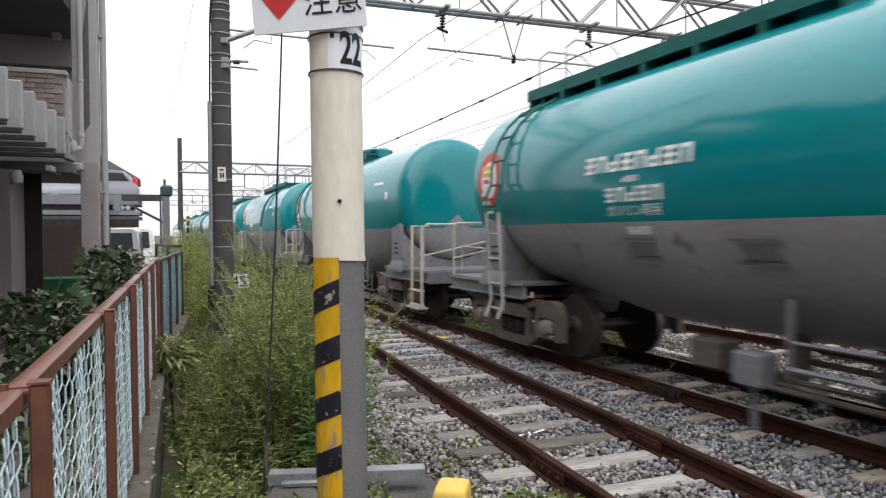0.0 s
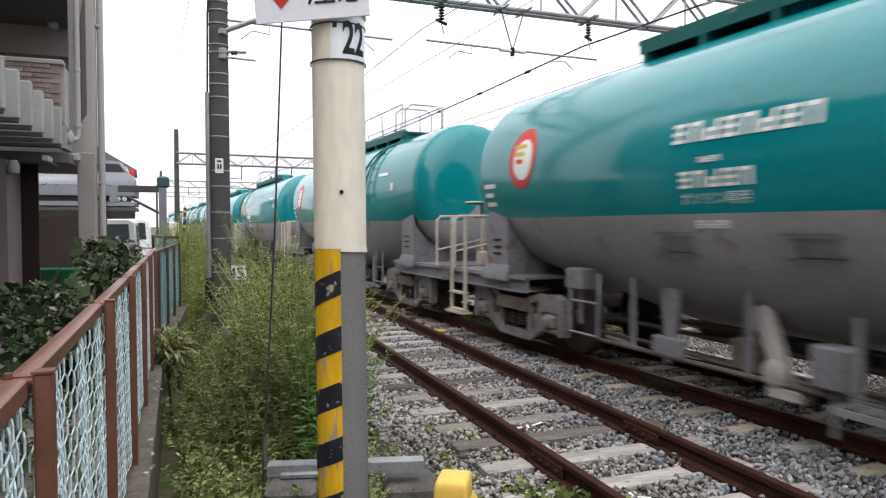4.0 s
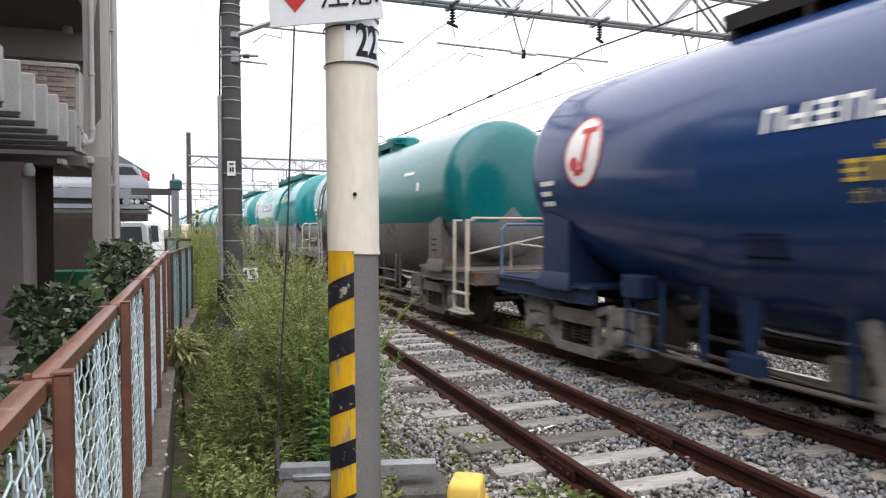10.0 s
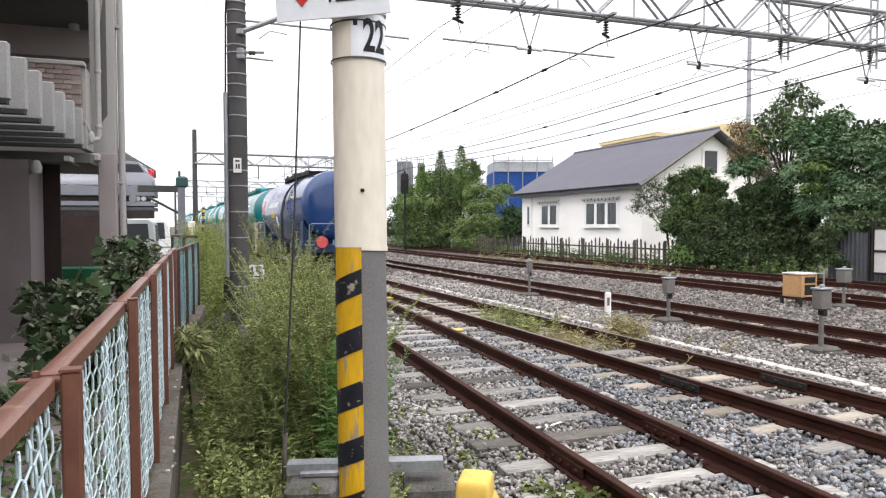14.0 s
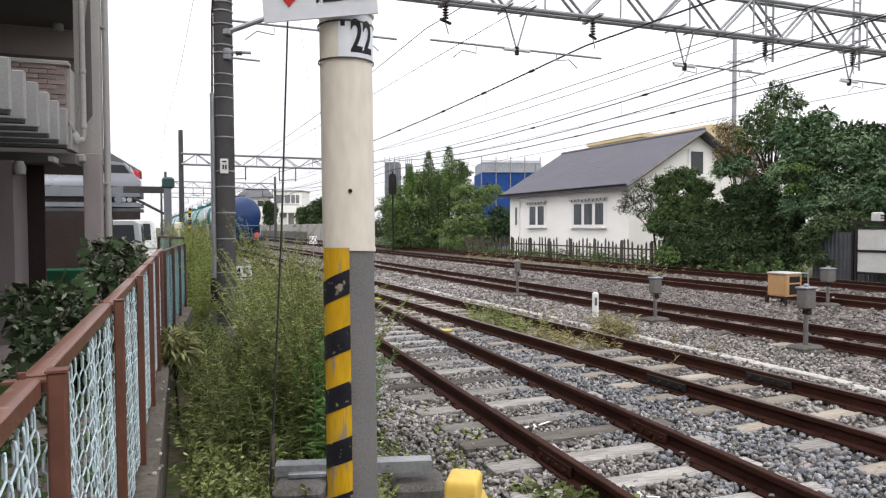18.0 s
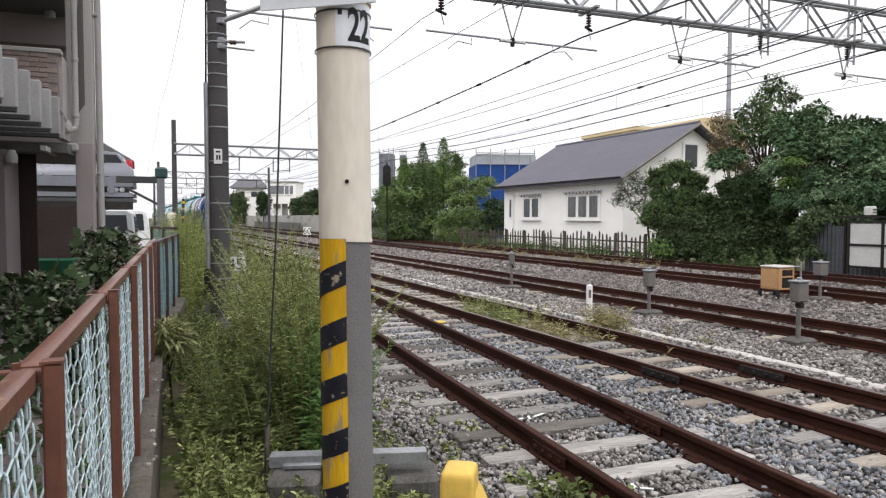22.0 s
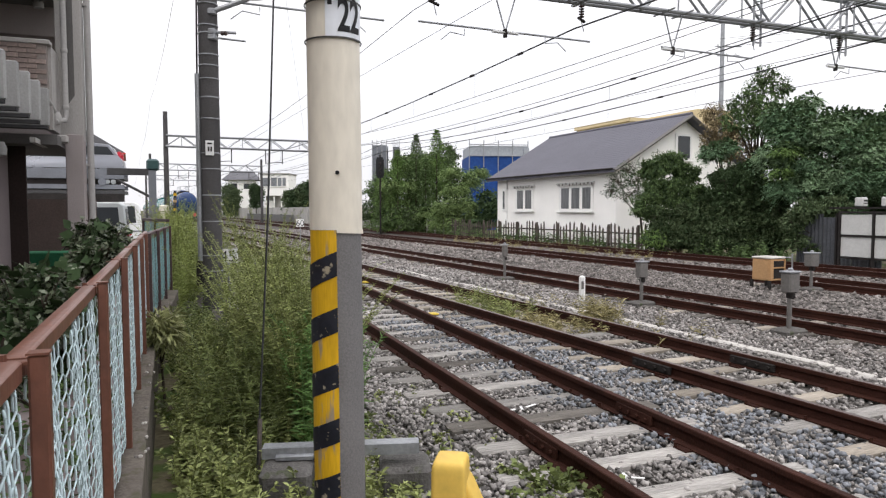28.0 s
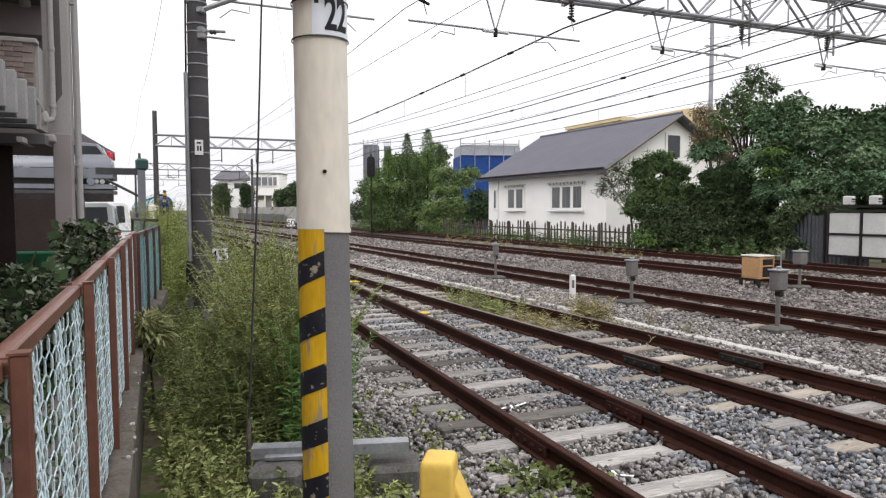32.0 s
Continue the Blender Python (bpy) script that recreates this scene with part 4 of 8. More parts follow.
    if variant == "C":
        bars = [(1.0, -0.6, 2.34, 2.52, WHITE_PAINT), (0.3, 0.05, 2.22, 2.28, WHITE_PAINT), (0.7, -0.15, 2.02, 2.17, WHITE_PAINT), (0.65, -0.1, 1.88, 1.98, WHITE_PAINT), (0.4, 0.05, 1.68, 1.76, WHITE_PAINT)]
    if number:
        out.append(("name_band", mesh_of("name_band", shell_patch(-1.05, 1.35, 2.43, 2.69, dims, 0.003), INK_BLUE), ""))
    for row, (x1, x0, z0, z1, m) in enumerate(bars):
        if row == 3:
            out.append(("marking", tank_text("ガソリン専用", x1, x0, z0 - 0.01, z1 + 0.01, dims, m), ""))
            continue
        cells = max(1, int(abs(x1 - x0) / ((z1 - z0) * 1.05)))
        sh = Shape()
        w = (x1 - x0) / cells
        h = z1 - z0
        for i in range(cells):
            a0, a1 = x0 + w * (i + 0.10), x0 + w * (i + 0.86)
            st = (a1 - a0) * 0.24
            strokes = [(a0, a0 + st, z0, z1), (a1 - st, a1, z0, z1), (a0, a1, z1 - h * 0.2, z1)] if i % 3 == 0 else \
                [(a0, a1, z0, z0 + h * 0.18), (a0, a1, z0 + h * 0.41, z0 + h * 0.59), (a0, a1, z1 - h * 0.18, z1), ((a0 + a1 - st) / 2, (a0 + a1 + st) / 2, z0, z1)] if i % 3 == 1 else \
                [(a0, a0 + st, z0, z1), (a0, a1, z0 + h * 0.41, z0 + h * 0.60), (a1 - st, a1, z0, z0 + h * 0.6), (a0, a1, z0, z0 + h * 0.18)]
            for q0, q1, q2, q3 in strokes:
                pch = shell_patch(q0, q1, q2, q3, dims)
                sh.add(pch.v, pch.f)
        out.append(("marking", mesh_of("marking", sh, m), ""))
    for x, z, w, h in ((-3.9, 2.75, 0.5, 0.06), (-4.25, 2.42, 0.12, 0.16)):
        out.append(("marking", mesh_of("marking", shell_patch(x, x + w, z, z + h, dims), tone if w > 0.3 else WHITE_PAINT), ""))
    for x in (1.1, -0.35, -1.7):
        hold = Shape()
        for q in (shell_patch(x, x + 0.5, 1.62, 1.645, dims, 0.03), shell_patch(x, x + 0.5, 1.42, 1.445, dims, 0.03), shell_patch(x + 0.06, x + 0.42, 1.46, 1.60, dims, 0.012)):
            hold.add(q.v, q.f)
        out.append(("label_holder", mesh_of("label_holder", hold, FRAME_GREY if two_tone else GIRDER_BLUE), ""))
    return out, dims


def emblem(wagon, dims, style):
    """The round emblem near the leading end, as plain shapes in its colours."""
    cx, cz = (3.95 + dims[5] * 0.65, 2.6) if dims[0] == A_DIMS[0] else (3.87 if dims is C_DIMS else 4.75, 2.5)
    tip = 5.0 + dims[5]
    if style == "hook":
        ring = part("emblem", shell_disc(cx, cz, 0.385, 0.42, dims, 0.006), WHITE_PAINT, wagon, "white round emblem with a red hook")
        part("emblem_ring", shell_ring(cx, cz, 0.385, 0.42, 0.018, dims, 0.012), RED_PAINT, ring)
        bar = Shape()
        for q in (shell_patch(cx - 0.10, cx + 0.0, cz - 0.12, cz + 0.27, dims, 0.014, -0.03), shell_patch(cx - 0.24, cx + 0.08, cz + 0.22, cz + 0.28, dims, 0.014),
                  shell_disc(cx + 0.17, cz - 0.13, 0.095, 0.085, dims, 0.014), shell_patch(cx - 0.06, cx + 0.04, cz - 0.24, cz - 0.11, dims, 0.014), shell_patch(cx + 0.0, cx + 0.16, cz - 0.27, cz - 0.20, dims, 0.014)):
            bar.add(q.v, q.f)
        part("emblem_mark", bar, RED_PAINT, ring)
    else:
        em = part("emblem", shell_disc(cx, cz, 0.36, 0.40, dims, 0.006), RED_PAINT, wagon, "red round emblem with a yellow and white wing")
        part("emblem_mark", shell_disc(cx - 0.03, cz - 0.02, 0.25, 0.27, dims, 0.012), WHITE_PAINT, em)
        for k in range(3):
            part("emblem_mark", shell_patch(cx - 0.12 + 0.03 * k, cx + 0.20 - 0.04 * k, cz + 0.13 - 0.1 * k, cz + 0.19 - 0.1 * k, dims, 0.016, 0.03), YELLOW_PAINT if k < 2 else RED_PAINT, em)
    for k, w in enumerate((0.36, 0.25, 0.3)):
        z = 2.25 - k * 0.13
        part("marking", shell_patch(tip - w, tip, z, z + 0.06, dims), WHITE_PAINT, wagon)


KINDS = {"A": wagon_meshes("A", True), "B": wagon_meshes("B", True), "C": wagon_meshes("C", True), "D": wagon_meshes("D", True), "N": wagon_meshes("A", False), "Y": wagon_meshes("Y", True, YELLOW_PAINT), "E": wagon_meshes("E", True)}
LABELS = {"C": "grimy dark teal and grey tank wagon, ladder near its leading bogie", "D": "teal and grey tank wagon with a long leading end", "E": "teal and grey tank wagon with ladder and handbrake wheel",
          "Y": "teal and grey tank wagon, yellow numbers on a dark band", "A": "teal and grey tank wagon with a side ladder amidships", "B": "teal and grey tank wagon with a ladder at its leading end",
          "N": "navy blue tank wagon at the train's tail with red end discs"}
ORDER = [("N", "hook"), ("C", "wing"), ("Y", "hook"), ("E", "wing"), ("D", "wing"), ("B", "wing"), ("B", "wing"), ("A", "hook"), ("A", "wing"), ("B", "wing"), ("A", "hook"), ("A", "wing"), ("B", "hook"), ("A", "wing"), ("A", "hook")]
PITCH = 13.57
WAGONS = []


TAIL = [(-3, -93.9), (0, -73.9), (3, -53.95), (6, -34.0), (9.5, -10.75), (11.5, 2.46), (13, 12.4), (14.5, 22.9), (16.5, 35.2), (17.5, 39.9), (19, 45.4), (20, 48.5), (22, 54.8), (25, 65.0), (28, 78.5), (32, 102), (36, 127)]


def tail_at(t):
    """How far along the line the train's tail stands: a smooth curve through the table."""
    k = max(1, min(len(TAIL) - 3, next(i for i in range(len(TAIL)) if TAIL[i + 1][0] >= t)))
    (t0, a), (t1, b), (t2, c), (t3, d) = TAIL[k - 1:k + 3]
    m1, m2 = (c - a) / (t2 - t0), (d - b) / (t3 - t1)
    h = t2 - t1
    u = (t - t1) / h
    return b * (2 * u**3 - 3 * u**2 + 1) + h * m1 * (u**3 - 2 * u**2 + u) + c * (3 * u**2 - 2 * u**3) + h * m2 * (u**3 - u**2)


for i, (kind, style) in enumerate(ORDER):
    meshes, dims = KINDS[kind]
    wagon = thing("tank_wagon", LABELS[kind], "tank wagon", "wagons of the train", rail_frame(tail_at(0) + 6.4 + i * PITCH))
    for name, me, label in meshes:
        ob = part(name, me, None, wagon, label)
        if name == "marking":
            tagged(ob, "painted lettering", kind="stuff")
    add_bogie(wagon, BOGIE_X + ENDS.get(kind, (0, 0))[1], kind in "BCY")
    add_bogie(wagon, -BOGIE_X + ENDS.get(kind, (0, 0))[0], kind in "BCY")
    emblem(wagon, dims, style)
    if i == 0:
        for y in (0.76, -0.76):
            d = part("end_disc", Shape().turned([(0.02, -6.44), (0.2, -6.44), (0.2, -6.425), (0.02, -6.42)], "x", 24, (0, y, 1.12)), DISC_RED, wagon, "faded red round tail disc")
            part("disc_bracket", Shape().box(-6.4, y, 1.0, 0.03, 0.05, 0.3), BLACK_STEEL, d)
        part("marking", shell_patch(-0.95, -0.7, 1.68, 2.1, dims), WHITE_PAINT, wagon)
    WAGONS.append(wagon)


def motions():
    """The train draws away to the far left; its wheels roll with it."""
    for i, wagon in enumerate(WAGONS):
        walk(wagon, [(t, rail_frame(tail_at(t) + 6.4 + i * PITCH)) for t in np.arange(0, 32.01, 0.5)])
    for k, (ws, d) in enumerate(WHEELSETS):
        if k >= 28:
            break
        rows = []
        for j in range(0, 481):
            t = j / 15
            turn = (tail_at(t) - tail_at(0)) / WHEEL_R
            rows.append((t, pose(d, 0, WHEEL_R) @ Matrix.Rotation(turn, 4, "Y")))
        walk(ws, rows)

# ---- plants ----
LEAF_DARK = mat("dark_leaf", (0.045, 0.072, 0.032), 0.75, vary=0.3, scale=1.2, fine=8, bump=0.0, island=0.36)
LEAF_MID = mat("tree_leaf", (0.095, 0.145, 0.055), 0.75, vary=0.3, scale=0.9, fine=8, bump=0.0, island=0.32)
WEED = mat("goldenrod_leaf", (0.208, 0.236, 0.084), 0.6, vary=0.3, scale=1.6, fine=9, bump=0.0, island=0.5)
WEED_YELLOW = mat("yellow_green_leaf", (0.22, 0.262, 0.075), 0.6, vary=0.3, scale=1.6, fine=9, bump=0.0, island=0.4)
# darker green: shade as colour below the tall weeds, plain dark leaves elsewhere
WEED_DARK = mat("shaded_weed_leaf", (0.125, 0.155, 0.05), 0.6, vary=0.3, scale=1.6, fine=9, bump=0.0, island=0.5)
GRASS = mat("dry_grass", (0.27, 0.24, 0.12), 0.8, vary=0.3, scale=1.5, fine=9, bump=0.0, island=0.5)
BARK = mat("tree_bark", (0.06, 0.048, 0.038), 0.9, vary=0.35, scale=6, fine=30, bump=0.6)


def blades(base, way, length, width, seed, curl=0.3, level=0.0):
    """Leaves from arrays of foot and direction: a folded pair of tapering quads each."""
    r = np.random.default_rng(seed)
    n = len(base)
    way = way / (np.linalg.norm(way, axis=1, keepdims=True) + 1e-9)
    side = np.cross(way, r.normal(size=(n, 3)) * (1 - 0.55 * level) + np.array([0, 0, 1.6 * level]))
    side /= np.linalg.norm(side, axis=1, keepdims=True) + 1e-9
    length, width = length[:, None], width[:, None]
    mid = base + way * length * 0.5 + np.array([0, 0, -1.0]) * length * curl * 0.12
    tip = base + way * length + np.array([0, 0, -1.0]) * length * curl * 0.5
    v = np.stack([base, mid + side * width * 0.5, tip, mid - side * width * 0.5], 1)
    f = np.arange(4 * n).reshape(n, 4)
    return v.reshape(-1, 3), f


def crown_leaves(center, radii, n, size, seed, clumps=26, ragged=0.45, flat=0.6):
    """Leaf feet and directions in clumps round branch ends, with gaps between."""
    r = np.random.default_rng(seed)
    d = r.normal(size=(clumps, 3))
    d /= np.linalg.norm(d, axis=1, keepdims=True)
    d[:, 2] = d[:, 2] * 0.95
    cc = d * r.uniform(0.35, 1.0, (clumps, 1)) ** 0.6
    which = r.integers(0, clumps, n)
    spread_ = r.normal(size=(n, 3)) * (0.10 + ragged * 0.26 * r.uniform(0.4, 1.0, (clumps, 1))[which])
    p = cc[which] + spread_ * np.array([1, 1, flat])
    way = spread_ + 0.6 * r.normal(size=(n, 3)) * 0.3 + np.array([0, 0, -0.05])
    base = np.asarray(center) + p * np.asarray(radii)
    ln = size * r.uniform(0.6, 1.4, n)
    return base, way, ln, ln * 0.5, cc * np.asarray(radii) + np.asarray(center)


def tree(name, foot, center, radii, n, size, leaf, label, seed, clumps=26, trunk=0.12, ragged=0.45, category="tree", widen=1.0):
    t = thing(name, label, category)
    base, way, ln, wd, ends = crown_leaves(center, radii, n, size, seed, clumps, ragged)
    v, f = blades(base, way, ln, wd * widen, seed + 1, 0.3, 0.6)
    part("crown", raw_mesh("crown", v, f, leaf), None, t)
    rnd = random.Random(seed)
    foot, c = Vector(foot), Vector(center)
    fork = foot.lerp(c, 0.45) + Vector((rnd.uniform(-0.1, 0.1), rnd.uniform(-0.1, 0.1), 0))
    tr = Shape().rod(foot + Vector((0, 0, -0.1)), fork, trunk, trunk * 0.75, 9)
    part("trunk", tr, BARK, t)
    for e in ends[:: max(1, clumps // 14)]:
        e = Vector(e)
        mid = fork.lerp(e, 0.5) + Vector((0, 0, 0.12 * (e - fork).length))
        part("limb", Shape().rod(fork, mid, trunk * 0.5, trunk * 0.3, 6).rod(mid, e, trunk * 0.3, trunk * 0.06, 6), BARK, t)
    return t


LEAF_TEAL = mat("blue_green_leaflet", (0.155, 0.255, 0.14), 0.7, vary=0.25, scale=0.7, fine=6, bump=0.0, island=0.22)
LEAF_SAGE = mat("sage_green_leaflet", (0.235, 0.34, 0.195), 0.7, vary=0.25, scale=0.7, fine=6, bump=0.0, island=0.22)
LEAF_FRESH = mat("fresh_green_leaf", (0.135, 0.215, 0.062), 0.7, vary=0.25, scale=0.7, fine=6, bump=0.0, island=0.25)
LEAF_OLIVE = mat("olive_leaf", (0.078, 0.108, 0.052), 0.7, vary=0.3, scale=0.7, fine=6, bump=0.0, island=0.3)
LEAF_BROWN = mat("withered_brown_leaf", (0.19, 0.15, 0.085), 0.75, vary=0.3, scale=0.9, fine=6, bump=0.0, island=0.5)
LEAF_BAMBOO = mat("bamboo_leaf", (0.17, 0.24, 0.088), 0.7, vary=0.25, scale=0.6, fine=5, bump=0.0, island=0.25)


def bough_leaves(boughs, seed, thick, size):
    """Single leaves in the outer part of each bough, denser on top."""
    r = np.random.default_rng(seed)
    bases, ways, lens = [], [], []
    for x, y, z, q in boughs:
        n = int(thick * q * q)
        d = r.normal(size=(n, 3))
        d /= np.linalg.norm(d, axis=1, keepdims=True)
        d[:, 2] += 0.15
        lump = 1 + 0.22 * np.sin(d[:, 0] * 5 + seed) * np.cos(d[:, 1] * 6 + z) + 0.18 * np.sin(d[:, 2] * 7 + x)
        u = r.uniform(0.25, 1.0, n) ** 0.5 * lump
        bases.append(np.array([x, y, z]) + d * (u * q)[:, None] * np.array([1.06, 1.0, 0.86]))
        ways.append(d * 0.8 + r.normal(0, 0.55, (n, 3)) + np.array([0, 0, -0.2]))
        lens.append(size * r.uniform(0.6, 1.4, n))
    ln = np.concatenate(lens)
    return np.concatenate(bases), np.concatenate(ways), ln, ln * 0.5


def frond_leaves(boughs, seed, thick, size, pairs=8):
    """Feathered leaves: level fronds that droop outwards in tiers, each with pairs of leaflets."""
    r = np.random.default_rng(seed)
    bases, ways = [], []
    for x, y, z, q in boughs:
        n = int(thick * q * q)
        d = r.normal(size=(n, 3)) * np.array([1, 1, 0.75])
        d /= np.linalg.norm(d, axis=1, keepdims=True)
        tier = np.round(d[:, 2] * 2.5 + r.normal(0, 0.15, n)) / 2.5
        q *= 0.84
        root = np.array([x, y, z]) + np.stack([d[:, 0], d[:, 1], tier * 0.8], 1) * (q * r.uniform(0.15, 0.72, n))[:, None]
        run = d * np.array([1, 1, 0.25]) + r.normal(0, 0.25, (n, 3)) * np.array([1, 1, 0.3])
        run /= np.linalg.norm(run, axis=1, keepdims=True)
        reach = (size * 4.4) * r.uniform(0.7, 1.25, n)
        side = np.cross(run, [0, 0, 1.0])
        side /= np.linalg.norm(side, axis=1, keepdims=True) + 1e-9
        for k in range(pairs):
            u = (k + 0.6) / pairs
            p = root + run * (reach * u)[:, None] + np.array([0, 0, -1.0]) * (reach * 0.45 * u * u)[:, None]
            for sg in (-1, 1):
                bases.append(p)
                ways.append(side * sg + run * 0.55 + np.array([0, 0, -0.22]) + r.normal(0, 0.12, (n, 3)))
    b = np.concatenate(bases)
    ln = size * r.uniform(0.75, 1.2, len(b))
    return b, np.concatenate(ways), ln, ln * 0.42


def bough_tree(name, label, foot, groups, seed, trunk=0.12, category="tree", inner=0, bare=0, group=""):
    """A tree of boughs: trunk, a limb to each bough, twigs, and foliage by kind. groups: boughs, leaf material, style, thickness, leaf size."""
    t = thing(name, label, category, group)
    rnd = random.Random(seed)
    foot = Vector(foot)
    everyone = [b for boughs, *_ in groups for b in boughs]
    mean = Vector([sum(b[i] for b in everyone) / len(everyone) for i in range(3)])
    fork = foot.lerp(mean, 0.55) + Vector((rnd.uniform(-0.15, 0.15), rnd.uniform(-0.15, 0.15), 0))
    bend = foot.lerp(fork, 0.5) + Vector((rnd.uniform(-0.1, 0.1), rnd.uniform(-0.1, 0.1), 0))
    part("trunk", Shape().rod(foot + Vector((0, 0, -0.1)), bend, trunk, trunk * 0.85, 9).rod(bend, fork, trunk * 0.85, trunk * 0.7, 9), BARK, t)
    for x, y, z, q in everyone:
        e = Vector((x, y, z))
        mid = fork.lerp(e, 0.55) + Vector((rnd.uniform(-0.15, 0.15), rnd.uniform(-0.15, 0.15), 0.08 * (e - fork).length))
        limb = part("limb", Shape().rod(fork, mid, trunk * 0.45, trunk * 0.26, 6).rod(mid, e, trunk * 0.26, trunk * 0.1, 6), BARK, t)
        if bare:
            tw = Shape()
            for _ in range(bare):
                d = Vector((rnd.gauss(0, 1), rnd.gauss(0, 1), rnd.gauss(0.35, 0.7))).normalized() * q * rnd.uniform(0.7, 1.35)
                a = e + Vector((rnd.gauss(0, 0.1), rnd.gauss(0, 0.1), rnd.gauss(0, 0.1))) * q
                k = a + d * 0.5 + Vector((0, 0, 0.06))
                tw.rod(a, k, 0.014, 0.009, 4).rod(k, a + d, 0.009, 0.004, 4)
                tw.rod(k, k + Vector((rnd.gauss(0, 0.4), rnd.gauss(0, 0.4), rnd.gauss(0.2, 0.3))) * q * 0.7, 0.007, 0.003, 4)
            part("twig", tw, BARK, limb)
    for k, (boughs, leaf, style, thick, size) in enumerate(groups):
        make = frond_leaves if style == "frond" else bough_leaves
        b, w, ln, wd = make(boughs, seed + k * 3, thick, size)
        v, f = blades(b, w, ln, wd, seed + k * 5 + 1, 0.35, 0.9 if style == "frond" else 0.45)
        part("crown", raw_mesh("crown", v, f, leaf), None, t)
    # dark leaf colour inside the boughs deepens the shade between the leaves
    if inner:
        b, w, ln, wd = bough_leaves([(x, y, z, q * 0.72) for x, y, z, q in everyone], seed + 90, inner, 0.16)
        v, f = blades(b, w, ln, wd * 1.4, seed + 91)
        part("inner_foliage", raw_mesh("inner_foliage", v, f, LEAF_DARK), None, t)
    return t


# trees across the line; boughs as x, y, z and radius
FEATHERY = [(13.0, 25.5, 5.1, 0.85), (14.2, 26.0, 5.75, 0.50), (13.7, 25.8, 5.2, 0.7), (14.9, 25.5, 4.95, 0.80), (13.1, 25.0, 4.5, 0.94), (13.9, 24.5, 4.4, 0.98), (14.6, 24.0, 4.0, 1.00), (12.5, 25.0, 3.7, 0.83), (13.3, 24.5, 3.3, 0.92), (14.1, 24.0, 2.9, 1.00), (14.6, 23.5, 2.8, 0.88), (13.1, 24.2, 2.7, 0.70), (12.7, 24.5, 2.5, 0.78), (13.6, 24.2, 1.9, 0.81), (14.5, 24.0, 1.9, 0.72), (15.0, 23.5, 3.6, 0.98), (15.4, 23.0, 2.8, 0.96)]
# lighter and darker boughs alternate to pass for lit and shaded lumps
bough_tree("feathery_tree", "broad tree with layered feathery blue-green leaves over a shed", (14.4, 24.8, -0.25), [
    (FEATHERY[0::2], LEAF_TEAL, "frond", 680, 0.095), (FEATHERY[1::2], LEAF_SAGE, "frond", 680, 0.095),
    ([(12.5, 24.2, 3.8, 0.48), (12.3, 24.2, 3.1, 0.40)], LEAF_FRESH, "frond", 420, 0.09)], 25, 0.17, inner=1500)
# the low dark-leaved boughs put the shade under the canopy into colour
bough_tree("feathery_tree", "feathery blue-green tree behind the white panel fence", (16.8, 24.4, -0.25), [
    ([(15.9, 25.5, 5.0, 0.64), (16.3, 25.0, 4.7, 0.75), (17.1, 25.0, 4.9, 0.90), (17.6, 24.5, 4.5, 1.02), (16.6, 24.0, 3.8, 1.00), (17.1, 23.5, 3.0, 0.98), (15.2, 23.9, 2.75, 0.62), (15.9, 23.8, 2.6, 0.66), (15.7, 24.4, 4.1, 0.8)], LEAF_TEAL, "frond", 680, 0.095), ([(15.1, 24.8, 2.0, 0.75), (16.0, 24.9, 2.0, 0.8), (16.9, 24.6, 1.9, 0.85), (15.5, 24.9, 1.1, 0.8), (16.6, 24.7, 1.0, 0.8)], LEAF_DARK, "leaf", 3000, 0.10)], 26, 0.14, inner=2200)
bough_tree("tall_tree", "tall loose tree with a thin ragged top", (13.0, 27.6, -0.25), [
    ([(13.5, 28.0, 7.1, 0.47), (14.1, 28.0, 6.6, 0.51), (13.1, 28.0, 6.5, 0.51), (12.6, 28.0, 5.9, 0.61), (13.2, 27.5, 5.7, 0.64), (12.2, 28.0, 5.3, 0.51), (13.4, 27.0, 5.1, 0.63), (12.8, 27.5, 5.0, 0.60)], LEAF_MID, "leaf", 3800, 0.08)], 24, 0.13, inner=700, bare=12)
bough_tree("dry_tree", "half withered tree with brown leaves beside the gable", (12.3, 29.2, -0.25), [
    ([(12.0, 29.5, 5.7, 0.54), (12.2, 29.0, 5.0, 0.53), (11.9, 29.5, 4.7, 0.44), (12.6, 28.5, 4.6, 0.52), (12.8, 28.0, 4.0, 0.42), (12.4, 29.0, 4.0, 0.34)], LEAF_BROWN, "leaf", 5500, 0.085)], 23, 0.08, bare=14)
bough_tree("shrub_tree", "dense green evergreen bush beside the white house", (11.0, 28.4, -0.25), [
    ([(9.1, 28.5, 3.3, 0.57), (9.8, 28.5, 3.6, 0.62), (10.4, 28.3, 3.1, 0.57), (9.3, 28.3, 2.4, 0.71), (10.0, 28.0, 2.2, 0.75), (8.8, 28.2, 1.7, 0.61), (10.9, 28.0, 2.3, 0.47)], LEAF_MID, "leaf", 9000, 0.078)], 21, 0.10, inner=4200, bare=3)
# lower boughs of that bush; darker leaves carry their shade as colour
bough_tree("shrub_tree", "lower boughs of the evergreen bush in a darker, shaded leaf colour", (9.9, 27.7, -0.25), [
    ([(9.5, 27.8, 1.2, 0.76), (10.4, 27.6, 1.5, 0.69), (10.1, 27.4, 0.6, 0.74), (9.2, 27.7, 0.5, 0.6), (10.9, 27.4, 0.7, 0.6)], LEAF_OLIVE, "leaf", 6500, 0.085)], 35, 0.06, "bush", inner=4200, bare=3)
